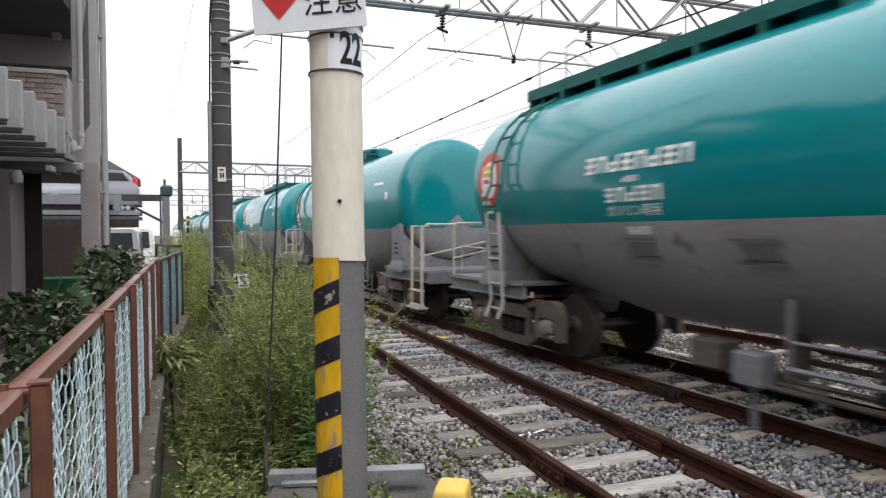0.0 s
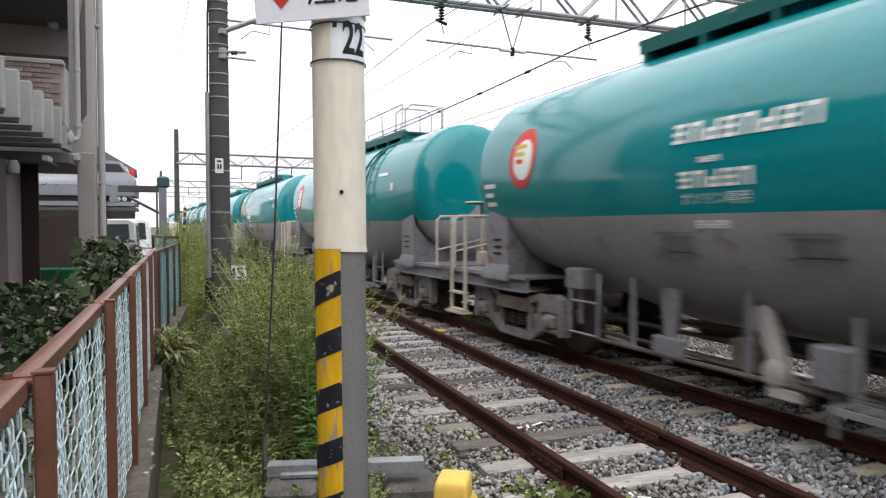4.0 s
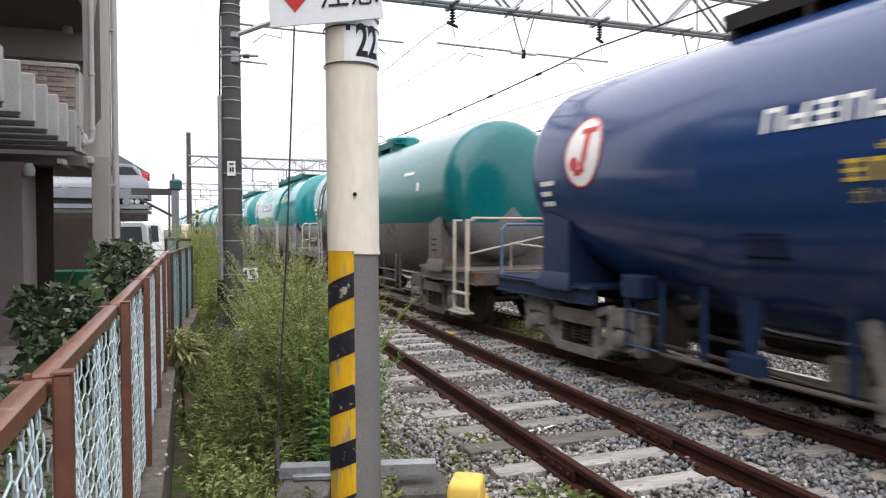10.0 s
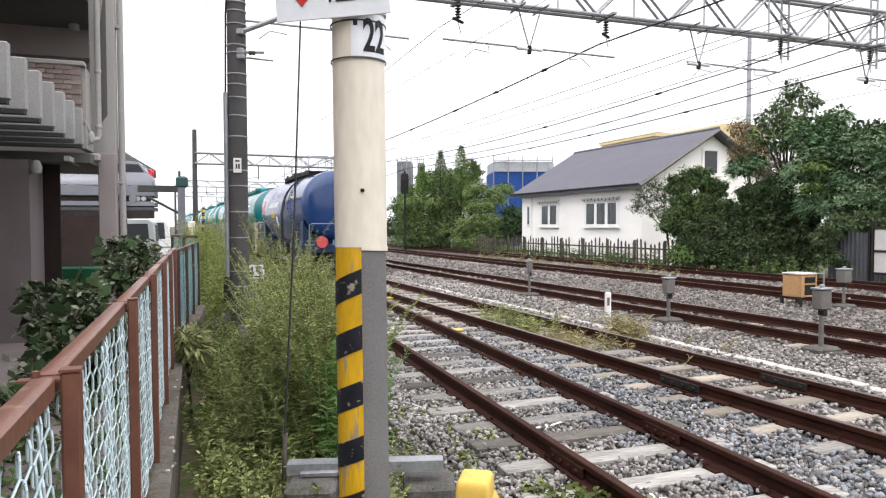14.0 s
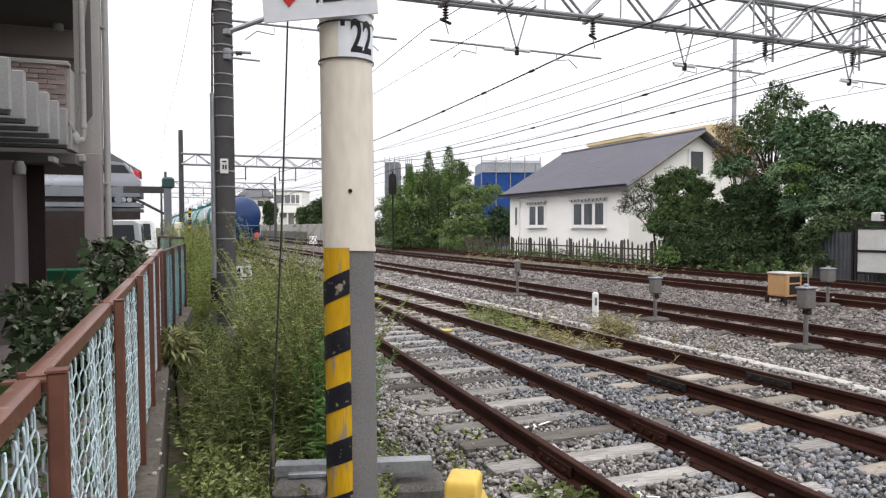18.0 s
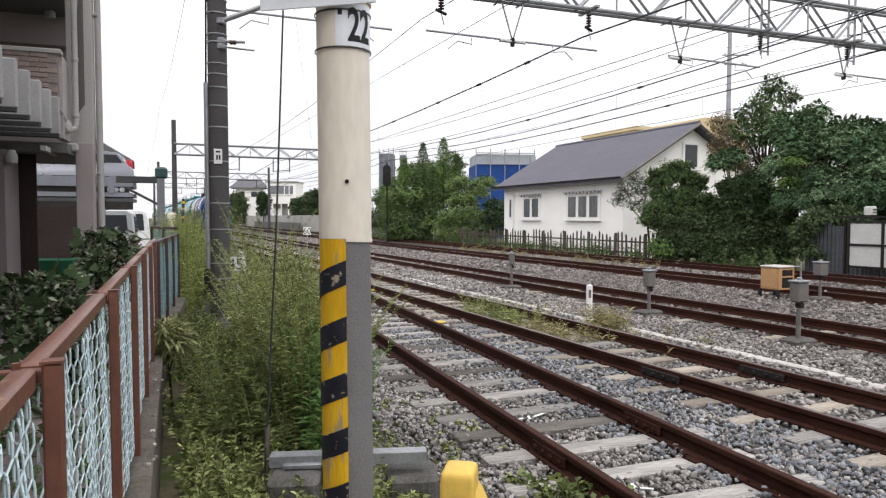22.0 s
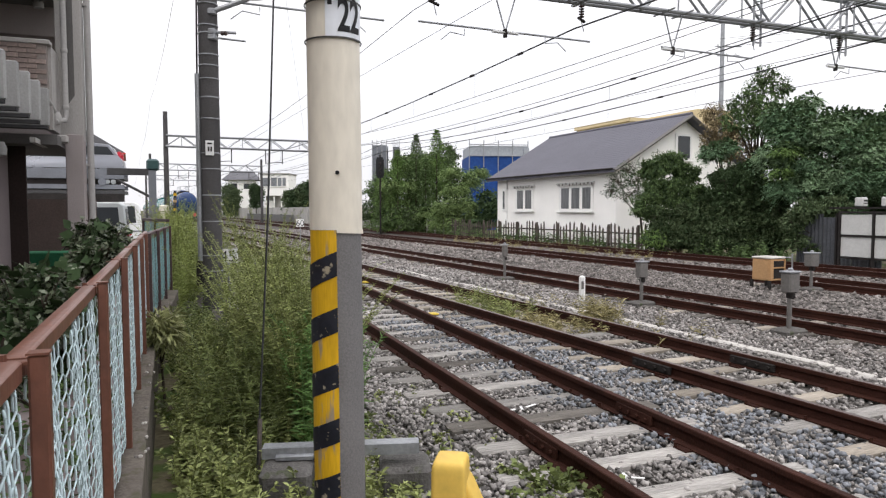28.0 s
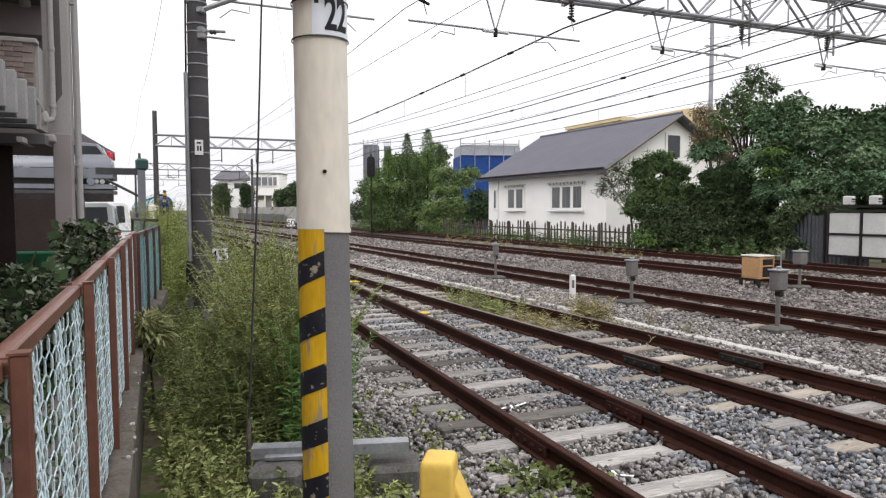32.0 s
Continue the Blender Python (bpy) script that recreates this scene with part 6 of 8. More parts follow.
part("cable", Shape().path([Vector((-0.185, -0.12, 4.6)), Vector((-0.16, -0.14, 6.1)), Vector((-0.05, -0.23, 7.2))], 0.018), BLACK_STEEL, mast_1)
plate = part("number_plate", Shape().box(0.055, -0.2, 3.2, 0.15, 0.012, 0.28, pose(0, 0, 0, 0, 0, 18), bevel=0.004), WHITE_PAINT, mast_1, "small white plate")
part("plate_mark", Shape().box(0.058, -0.208, 3.285, 0.08, 0.012, 0.03, pose(0, 0, 0, 0, 0, 18)).box(0.04, -0.214, 3.18, 0.03, 0.012, 0.09, pose(0, 0, 0, 0, 0, 18)).box(0.085, -0.200, 3.18, 0.03, 0.012, 0.09, pose(0, 0, 0, 0, 0, 18)), BLACK_STEEL, plate)
for z, ln, rise, r in ((5.75, 0.85, 0.42, 0.05), (5.38, 0.42, 0.05, 0.03), (5.28, 0.6, -0.06, 0.02)):
    part("bracket", Shape().rod((0.1, -0.1, z), (0.1 + ln, 0.05, z + rise * ln), r, n=8).box(0.12, -0.12, z, 0.14, 0.14, 0.12, bevel=0.02), GALV, mast_1)
part("small_insulator", Shape().turned([(0.03, 0), (0.05, 0.03), (0.03, 0.06), (0.05, 0.09), (0.03, 0.12)], "x", 12, (0.28, -0.12, 5.35)), INSUL, mast_1)

gantry = thing("line_gantry", "grey lattice steel gantry that spans the tracks", "gantry", "gantries", Matrix.Translation((G_P.x, G_P.y, 0)))
truss(gantry, G_P, G_D, 28.0, BEAM, BEAM + 0.95, 0.24, 2.0, 0.042)
mast("overhead_line_mast", G_P + G_D * 28.0, 9.6, 0.19, "concrete mast at the far end of the gantry")

INS = [4.65, 8.32, 13.5, 16.6, 21.5]      # insulator hangers, as distances along the gantry
for k, s in enumerate(INS):
    base = G_P + G_D * s
    h = thing("line_hanger", "dark insulator string hung below the gantry", "insulator", "line hangers", Matrix.Translation((base.x, base.y, BEAM)))
    for j in range(5):
        part("insulator_disc", Shape().turned([(0.02, 0), (0.07, -0.015), (0.065, -0.03), (0.02, -0.05)], "z", 14, (0, 0, -0.09 - j * 0.06)), INSUL, h)
    part("hanger_rod", Shape().rod((0, 0, 0.02), (0, 0, -0.45), 0.014).rod((0, 0, -0.45), (0.06, 0.02, -0.68), 0.012).box(0, 0, 0, 0.1, 0.78, 0.05, pose(0, 0, 0, 0, 0, 20)), GALV, h)
    part("clamp", Shape().rod((-0.1, -0.16, -0.42), (0.1, 0.16, -0.42), 0.035, n=8), BLACK_STEEL, h)
for k, (s0, s1, v) in enumerate(((4.3, 8.55, 6.35), (10.6, 13.5, 10.95), (16.2, 19.5, 16.5), (0.2, 3.55, 0.5))):
    base = G_P + G_D * s0
    arm = thing("steady_arm", "galvanised steady arm pipe with pale insulators", "steady arm", "steady arms", Matrix.Translation((base.x, base.y, BEAM - 0.88)))
    d = G_D * (s1 - s0)
    part("arm_pipe", Shape().rod((0, 0, 0.04), (d.x, d.y, -0.02), 0.024, n=8), GALV, arm)
    if k < 3:
        vm = G_D * (v - s0)
        for q in (-0.32, 0.0):
            a, b = vm + G_D * q, vm + G_D * (q + 0.32)
            part("arm_insulator", Shape().rod((a.x, a.y, 0.0), (b.x, b.y, -0.015), 0.045, 0.035, n=12), INSUL_PALE, arm)
        for q in (-0.28, 0.28):
            t = vm + G_D * q
            cross = Vector((-G_D.y, G_D.x, 0)) * 0.39
            part("strut_bar", Shape().rod((t.x - cross.x, t.y - cross.y, 0.88), (t.x + cross.x, t.y + cross.y, 0.88), 0.025, n=6), GALV, arm)
            part("v_strut", Shape().rod((vm.x, vm.y, 0.0), (t.x, t.y, 0.88), 0.02, n=6), GALV, arm)
        part("strut_foot", Shape().box(vm.x, vm.y, -0.03, 0.09, 0.09, 0.18, bevel=0.01), BLACK_STEEL, arm)
    for q in (0.25, 0.72):
        t = d * q
        e = t + G_D * 0.55 * (1 if q > 0.5 else -1)
        part("pull_off", Shape().path([Vector((t.x, t.y, -0.02)), Vector((t.x, t.y, -0.16)), Vector((e.x * 0.6 + t.x * 0.4, e.y * 0.6 + t.y * 0.4, -0.12)), Vector((e.x, e.y, -0.3))], 0.012), GALV, arm)
for s in (13.65, 16.75, 21.7):
    base = G_P + G_D * s
    drop = thing("drop_bracket", "lattice drop bracket below the gantry", "bracket", "drop brackets", Matrix.Translation((base.x, base.y, 0)))
    for q in (-0.12, 0.12):
        t = G_D * q
        part("bracket_leg", Shape().rod((t.x, t.y, 8.1), (t.x, t.y, 5.95), 0.03, n=6), GALV, drop)
    for z in (6.05, 6.4, 6.75, 7.1, 7.45, 7.8, 8.05):
        t = G_D * 0.12
        part("bracket_rung", Shape().rod((-t.x, -t.y, z), (t.x, t.y, z), 0.02, n=6), GALV, drop)


def wire(points, r, label="dark overhead wire", name="overhead_wire"):
    return single(name, Shape().path(points, r, 5), WIRE, label, "wire", "overhead wires")


def run_wire(off, z, sag, r, s0=-26.0, span=35.0, n=8, at=8.0):
    """A wire along the line, held at the gantries and sagging between."""
    pts = []
    for k in range(-1, 7):
        for i in range(n):
            u = i / n
            pts.append(along(at + (k + u) * span, off, z - sag * 4 * u * (1 - u)))
    return pts


# messenger and feeder wires: offset, height at the gantry, sag, radius, gantry's place, span
WIRES = [(-0.2, 6.05, 0.45, 0.009, 10.2, 41, "thin"), (3.9, 6.05, 0.38, 0.021, 10.0, 41, "thick dark"), (9.1, 7.08, 0.38, 0.012, 3.0, 41, "grey"),
         (9.0, 6.32, 0.37, 0.012, 6.0, 38, "grey"), (9.1, 6.30, 0.51, 0.020, 6.0, 38, "thick dark"), (13.0, 7.05, 0.77, 0.021, 8.0, 41, "thick dark"), (13.0, 6.40, 0.47, 0.024, 8.0, 41, "thick dark")]
for off, z, sag, r, hold, span, look_ in WIRES:
    wire(run_wire(off, z, sag, r, at=hold, span=span), r, look_ + " messenger wire over a track")
for off, z, r in ((0.0, 5.42, 0.006), (3.9, 5.20, 0.009), (9.1, 5.43, 0.007), (13.0, 5.5, 0.009)):
    wire(run_wire(off, z, 0.02, r, at=10.2, span=41.0), r, "thin contact wire over a track")
for off, z, sag, hold, span, low in ((3.9, 6.05, 0.38, 10.0, 41, 5.2), (9.1, 6.30, 0.51, 6.0, 38, 5.43), (13.0, 6.40, 0.47, 8.0, 41, 5.5)):
    for i in range(1, 14):
        s = 10.2 + i * 5.0
        u = ((s - hold) / span) % 1.0
        wire([along(s, off, z - sag * 4 * u * (1 - u)), along(s, off, low)], 0.004, "thin dropper between two wires", "dropper")
# small clamps on the thick wires
for off, z, sag, hold, span, spots in ((3.9, 6.05, 0.38, 10.0, 41, (12.5, 15.4, 18.6, 23.2)), (9.1, 6.30, 0.51, 6.0, 38, (14.0, 21.0)), (13.0, 6.40, 0.47, 8.0, 41, (17.0, 23.5, 29.0))):
    for s in spots:
        u = ((s - hold) / span) % 1.0
        h = z - sag * 4 * u * (1 - u)
        single("wire_clamp", Shape().rod(along(s - 0.11, off, h), along(s + 0.11, off, h), 0.04, n=8), BLACK_STEEL, "small dark clamp on an overhead wire", "clamp", "wire clamps")
wire(run_wire(-4.6, 8.6, 0.7, 0.008, at=8.0), 0.008, "thin wire along the masts")
wire([Vector((-4.2, 13.14, 9.6)), Vector((-3.3, 15.2, 6.4)), Vector((-5.4, 28.0, 4.9))], 0.004, "slack stay wire from the mast")

# gantries further on
for s, o0, o1, z0, z1 in ((51.0, -3.4, 9.0, 6.4, 7.2), (92.8, -3.4, 10.8, 6.9, 7.7), (128.0, -3.2, 5.4, 7.0, 7.8)):
    p = along(s, o0)
    mast("overhead_line_mast", p, 9.3, 0.2, "distant concrete mast of the overhead line")
    mast("overhead_line_mast", along(s, o1), 9.0, 0.19, "distant concrete mast beyond the tracks")
    g = thing("line_gantry", "distant lattice steel gantry", "gantry", "gantries", Matrix.Translation((p.x, p.y, 0)))
    truss(g, p, N, o1 - o0, z0, z1, 0.6, 2.2, 0.045)
    for o in (0.0, 3.9, 9.1)[:2 if s < 60 else 3]:
        at = N * (o - o0)
        part("drop_tube", Shape().rod(at + Vector((0, 0, z0)), at + Vector((0, 0, z0 - 1.1)), 0.04, n=6), BLACK_STEEL, g)
        part("drop_tube", Shape().rod(at + N * 1.3 + Vector((0, 0, z0)), at + N * 1.3 + Vector((0, 0, z0 - 1.1)), 0.04, n=6), BLACK_STEEL, g)
        part("steady_arm", Shape().rod(at + Vector((0, 0, z0 - 1.05)), at + N * 1.3 + Vector((0, 0, z0 - 0.95)), 0.03, n=6), BLACK_STEEL, g)

# stay wire and its anchor beside the striped post
single("stay_wire", Shape().path([Vector((-1.19, 4.45, -0.1)), Vector((-1.17, 4.75, 1.6)), Vector((-1.17, 5.05, 3.4)), Vector((-1.25, 6.0, 9.0))], 0.007, 6), WIRE, "dark stranded stay wire anchored in concrete", "stay wire")
stay_turn = Shape().rod((-1.187, 4.47, -0.1), (-1.184, 4.52, 0.28), 0.016, n=8)
single("stay_turnbuckle", stay_turn, BOGIE, "steel turnbuckle at the foot of the stay wire", "turnbuckle")

# ---- the striped post and the things at its foot ----
CREAM_POST = mat("aged_cream_sheet", (0.74, 0.69, 0.59), 0.5, vary=0.10, scale=1.5, fine=25, bump=0.05, spot=(0.42, 0.34, 0.22), spot_at=0.68, squash=(1, 1, 0.35))
POST_GREY = mat("grey_post_concrete", (0.17, 0.165, 0.165), 0.85, vary=0.2, scale=3, fine=120, bump=0.12)
TAPE_YELLOW = mat("worn_yellow_tape", (0.63, 0.37, 0.015), 0.5, vary=0.16, scale=7, fine=60, bump=0.08, spot=(0.33, 0.26, 0.18), spot_at=0.565, squash=(1.6, 1.6, 0.22))
TAPE_BLACK = mat("worn_black_tape", (0.016, 0.017, 0.024), 0.5, vary=0.3, scale=11, fine=40, bump=0.05, spot=(0.34, 0.30, 0.22), spot_at=0.61)
SIGN_WHITE = mat("white_sign_enamel", (0.70, 0.73, 0.78), 0.35, vary=0.05, scale=3, fine=30, bump=0.01)
INK = mat("black_lettering", (0.012, 0.012, 0.014), 0.5, vary=0.1, scale=3, fine=30, bump=0.0)
BOX_DARK = mat("dark_steel_band", (0.06, 0.058, 0.055), 0.5, metal=0.5, vary=0.2, scale=5, fine=30, bump=0.0)
YELLOW_PLASTIC = mat("yellow_painted_cap", (0.70, 0.47, 0.10), 0.5, vary=0.10, scale=4, fine=30, bump=0.04, spot=(0.42, 0.26, 0.07), spot_at=0.70)

POST_X, POST_Y, POST_R = -0.405, 2.90, 0.107
post = thing("warning_post", "concrete post with cream sheet and yellow-black striped tape", "post", at=Matrix.Translation((POST_X, POST_Y, -0.35)) @ pose(0, 0, 0, 0, -0.45, 0))
part("shaft", Shape().turned([(POST_R, 0), (POST_R, 1.0), (POST_R * 0.97, 3.6)], "z", 40), POST_GREY, post)


def band_on_post(z0, z1, a0, a1, r, slant=0.0, n=14):
    """A thin curved sheet round part of the post; angles from the side that faces the walker."""
    sh = Shape()
    rings = []
    for i in range(n + 1):
        a = a0 + (a1 - a0) * i / n
        c, s = math.sin(a), -math.cos(a)
        dz = slant * i / n
        rings.append([Vector((c * q, s * q, z + dz)) for q, z in ((r, z0), (r, z1), (r - 0.004, z1), (r - 0.004, z0))])
    return sh.loft(rings)


part("cream_sheet", band_on_post(1.955, 2.93, -2.6, 3.2, POST_R + 0.004, 0.0, 30), CREAM_POST, post, "aged cream plastic sheet")
part("sheet_lip", band_on_post(1.943, 1.962, 0.16, 1.7, POST_R + 0.007, -0.008), CREAM_POST, post)
stripes = part("stripe_sheet", band_on_post(0.35, 1.955, -2.2, 0.15, POST_R + 0.0025, 0.0), TAPE_YELLOW, post, "worn yellow tape with black slanted stripes")
for k in range(7):
    z = 1.69 - k * 0.232
    part("black_stripe", band_on_post(z, z + 0.102, -1.5, 0.148, POST_R + 0.0055, 0.075), TAPE_BLACK, stripes)
part("number_plate", band_on_post(2.735, 2.915, -0.12, 1.5, POST_R + 0.009), SIGN_WHITE, post, "white curved plate with a black number")
for z in (2.885, 2.735):
    part("steel_band", band_on_post(z - 0.003, z + 0.003, -2.6, 3.2, POST_R + 0.012, 0.0, 30), BOX_DARK, post)
# black disc in place of the darkness inside a bolt hole
part("bolt_hole", Shape().turned([(0.001, -0.004), (0.0085, -0.004), (0.0085, 0.002), (0.001, 0.002)], "y", 12, (0.025, -POST_R + 0.001 - 0.006, 2.19)), INK, post, "small black disc in place of a bolt hole")
part("drip_cap", Shape().turned([(POST_R + 0.014, 2.93), (POST_R + 0.016, 2.95), (POST_R + 0.012, 2.975), (POST_R, 3.0)], "z", 36), CREAM_POST, post)


part("plate_number", lettering("22", 0.185, INK, POST_R + 0.0115, 0.6, 0.022), None, post, at=pose(0, 0, 2.762, 0, 0, 44))
small = part("plate_mark", band_on_post(2.862, 2.888, -0.03, 0.12, POST_R + 0.011), INK, post)
sign = thing("warning_sign", "white warning sign with a red diamond and black lettering", "sign", at=Matrix.Translation((POST_X - 0.10, POST_Y - POST_R - 0.03, 2.535)) @ pose(0, 0, 0, 0, -4.5, 0))
part("sign_board", Shape().box(0, 0, 0.21, 0.465, 0.006, 0.42, bevel=0.002), SIGN_WHITE, sign)
part("sign_diamond", Shape().slab([(-0.155, 0.11), (-0.045, 0.22), (-0.155, 0.33), (-0.265 + 0.03, 0.22)], -0.0015, 0.0015, Matrix.Translation((0.03, -0.0055, -0.055)) @ stand), RED_PAINT, sign, "red diamond")
part("sign_text", lettering("注意", 0.125, INK), None, sign, at=pose(0.10, -0.006, 0.07))

# concrete footing with a steel channel behind the post
FOOT_DARK = mat("dark_footing_concrete", (0.105, 0.10, 0.095), 0.9, vary=0.35, scale=4, fine=45, bump=0.4, spot=(0.07, 0.075, 0.05), spot_at=0.58)
footing = thing("anchor_footing", "concrete block with a galvanised steel channel on top", "footing", at=Matrix.Translation((-0.62, 4.42, 0.09)) @ pose(0, 0, 0, 0, 0, 6))
part("block", Shape().box(-0.34, -0.06, -0.23, 0.32, 0.46, 0.42, bevel=0.03), FOOT_DARK, footing)
part("channel", Shape().box(0.0, 0, 0.05, 1.02, 0.1, 0.012).box(0.0, -0.05, 0.02, 1.02, 0.012, 0.07).box(0.0, 0.05, 0.02, 1.02, 0.012, 0.07), GALV, footing)
part("block", Shape().box(0.42, 0.05, -0.30, 0.34, 0.36, 0.42, bevel=0.03), FOOT_DARK, footing)
part("channel_plate", Shape().box(-0.3, -0.02, 0.0, 0.24, 0.16, 0.03, bevel=0.004), GALV, footing)
# yellow rounded cap close to the siding
cap = thing("yellow_guard", "yellow rounded guard cap on a low post", "guard post", at=Matrix.Translation((0.055, 2.62, -0.37)))
part("cap", Shape().pebble(0.008, 0.0, 0.905, 0.135, 0.17, 0.37, pose(0, 0, 0, 0, 0, -10), 9, 28), YELLOW_PLASTIC, cap)
part("cap_shoulder", Shape().pebble(0.10, 0.02, 0.82, 0.12, 0.15, 0.40, pose(0, 0, 0, 0, -24, -10), 7, 28), YELLOW_PLASTIC, cap)
part("stem", Shape().rod((0.03, 0, 0), (0.03, 0, 0.68), 0.045, n=14), YELLOW_PLASTIC, cap)

# ---- lineside boxes between the far tracks ----
BOX_TAN = mat("tan_cabinet_paint", (0.42, 0.25, 0.12), 0.6, vary=0.15, scale=3, fine=20, bump=0.04)
BOX_GREY = mat("grey_cabinet_paint", (0.135, 0.128, 0.122), 0.6, vary=0.2, scale=4, fine=25, bump=0.06)
cab = thing("equipment_cabinet", "tan steel equipment cabinet on short legs", "cabinet", at=rail_frame(*(lambda p: ((p - LINE_O).dot(U), (p - LINE_O).dot(N)))(Vector((7.95, 16.1, 0))), -0.2))
part("body", Shape().box(0, 0, 0.47, 0.5, 0.5, 0.52, bevel=0.015), BOX_TAN, cab)
part("roof", Shape().box(0, 0, 0.75, 0.54, 0.54, 0.05, bevel=0.015), CONCRETE_PALE, cab)
part("door", Shape().box(0, 0.253, 0.47, 0.42, 0.012, 0.44, bevel=0.004), BOX_TAN, cab)
# black plate on the closed body stands in for a shaded recess
part("end_recess", Shape().box(-0.253, -0.03, 0.47, 0.012, 0.36, 0.42), BLACK_STEEL, cab, "black plate in place of the shaded open end")
for y0, w in ((0.2, 0.1), (-0.23, 0.04)):
    part("end_trim", Shape().box(-0.262, y0, 0.47, 0.03, w, 0.5, bevel=0.005), BOX_TAN, cab)
for z in (0.24, 0.52):
    part("end_trim", Shape().box(-0.262, -0.03, z, 0.03, 0.38, 0.035, bevel=0.004), BOX_TAN, cab)
part("side_frame", Shape().rod((-0.36, -0.36, 0.85), (-0.36, -0.36, 0.2), 0.018).rod((-0.36, -0.36, 0.75), (0.3, -0.36, 0.75), 0.018), GALV, cab)
for a in (-0.25, 0.25):
    for b in (-0.25, 0.25):
        part("leg", Shape().box(a, b, 0.1, 0.06, 0.06, 0.24), BLACK_STEEL, cab)


def junction_post(x, y, h, w, label):
    j = thing("junction_post", label, "junction box", "junction boxes", Matrix.Translation((x, y, -0.22)) @ pose(0, 0, 0, 0, 0, 24))
    part("base", Shape().box(0, 0, 0.06, 0.46, 0.34, 0.14, bevel=0.03), FOOT_DARK, j)
    part("stem", Shape().rod((0, 0, 0.1), (0, 0, h - 0.2), 0.035, n=12), BOX_GREY, j)
    part("box", Shape().box(0, 0, h - 0.16, w, w * 0.8, 0.3, bevel=0.02), BOX_GREY, j)
    part("lid", Shape().box(0, 0, h, w + 0.03, w * 0.8 + 0.03, 0.03, bevel=0.008).turned([(0.04, h), (0.04, h + 0.05), (0.02, h + 0.06)], "z", 10), GALV, j)
    part("cable_entry", Shape().box(0.02, 0, h - 0.36, w * 0.5, 0.1, 0.1, bevel=0.02), BLACK_STEEL, j)


junction_post(5.30, 10.05, 0.98, 0.22, "grey junction box on a post with concrete base")
junction_post(4.00, 13.1, 0.90, 0.2, "slim grey junction box on a post")
junction_post(8.60, 15.4, 0.92, 0.26, "grey junction box beside the tan cabinet")
junction_post(1.82, 17.9, 0.98, 0.14, "narrow rusty box on a post between tracks")
marker = thing("marker_post", "white concrete distance marker post", "marker post", at=Matrix.Translation((2.95, 13.6, -0.25)))
part("post", Shape().box(0, 0, 0.3, 0.12, 0.1, 0.62, bevel=0.03), WHITE_PAINT, marker)
part("post_text", Shape().box(0, -0.052, 0.42, 0.05, 0.004, 0.16), BOX_GREY, marker)
part("dark_foot", Shape().box(0, 0, 0.05, 0.124, 0.104, 0.12), CONCRETE, marker)
for x, y, w, h, text, z, lab in ((-4.07, 13.30, 0.38, 0.28, "45", 0.78, "white board with the black number 45"), (-8.0, 40.0, 0.46, 0.44, "60", 0.90, "small white speed board with the number 60")):
    b = thing("track_sign", lab, "sign", at=Matrix.Translation((x, y, 0)))
    part("board", Shape().box(0, 0, z, w, 0.015, h, bevel=0.004), WHITE_PAINT, b)
    part("board_number", lettering(text, h * 1.1, INK), None, b, at=pose(0, -0.01, z - h * 0.38))
    part("stake", Shape().rod((0, 0.03, -0.3), (0, 0.03, z), 0.025), GALV, b)
# white plastic strip lying on the ballast
single("plank", Shape().box(0, 0, 0, 0.9, 0.14, 0.03, bevel=0.006), CONCRETE_PALE, "pale plank that lies on the ballast", "plank", at=Matrix.Translation((3.1, 19.6, -0.14)) @ pose(0, 0, 0, 2, 0, 0))

# ---- lineside fence on its kerb ----
FENCE_BROWN = mat("red_brown_fence_paint", (0.135, 0.053, 0.033), 0.42, vary=0.2, scale=4, fine=30, bump=0.1, spot=(0.36, 0.20, 0.13), spot_at=0.63)
MESH_BLUE = mat("pale_blue_coated_wire", (0.50, 0.62, 0.65), 0.5, vary=0.15, scale=4, fine=30, bump=0.0, island=0.12)
KERB = mat("stained_kerb_concrete", (0.12, 0.105, 0.09), 0.9, vary=0.3, scale=3, fine=40, bump=0.5, spot=(0.09, 0.085, 0.06), spot_at=0.55)
PAVING = mat("pinkish_paving", (0.19, 0.16, 0.155), 0.9, vary=0.3, scale=1.5, fine=60, bump=0.2)
f_dir = (fence_at(10) - fence_at(0)).normalized()
f_ang = math.atan2(f_dir.y, f_dir.x)
WALL_ANG = math.pi / 2 + math.atan(0.367)      # the building's long side
fence_pose = Matrix.Translation(fence_at(0)) @ Matrix.Rotation(f_ang, 4, "Z")
f_len = 1 / f_dir.y
kerb = thing("kerb", "low stained concrete kerb that carries the fence", "kerb", at=fence_pose, kind="structure")
for i in range(-2, 9):
    part("kerb_block", Shape().box(i * 1.5 + 0.75, -0.025, -0.06, 1.492, 0.15, 0.74, bevel=0.014), KERB, kerb)
pave = Shape().slab([fence_at(-4).xy[:], fence_at(26).xy[:], (-30, 26), (-30, -4)], -0.4, 0.05)
single("pavement", pave, PAVING, "dark earth and paving between building and fence", "pavement", kind="structure")
# pebbles and crumbs that lie on the kerb
peb_rnd = random.Random(31)
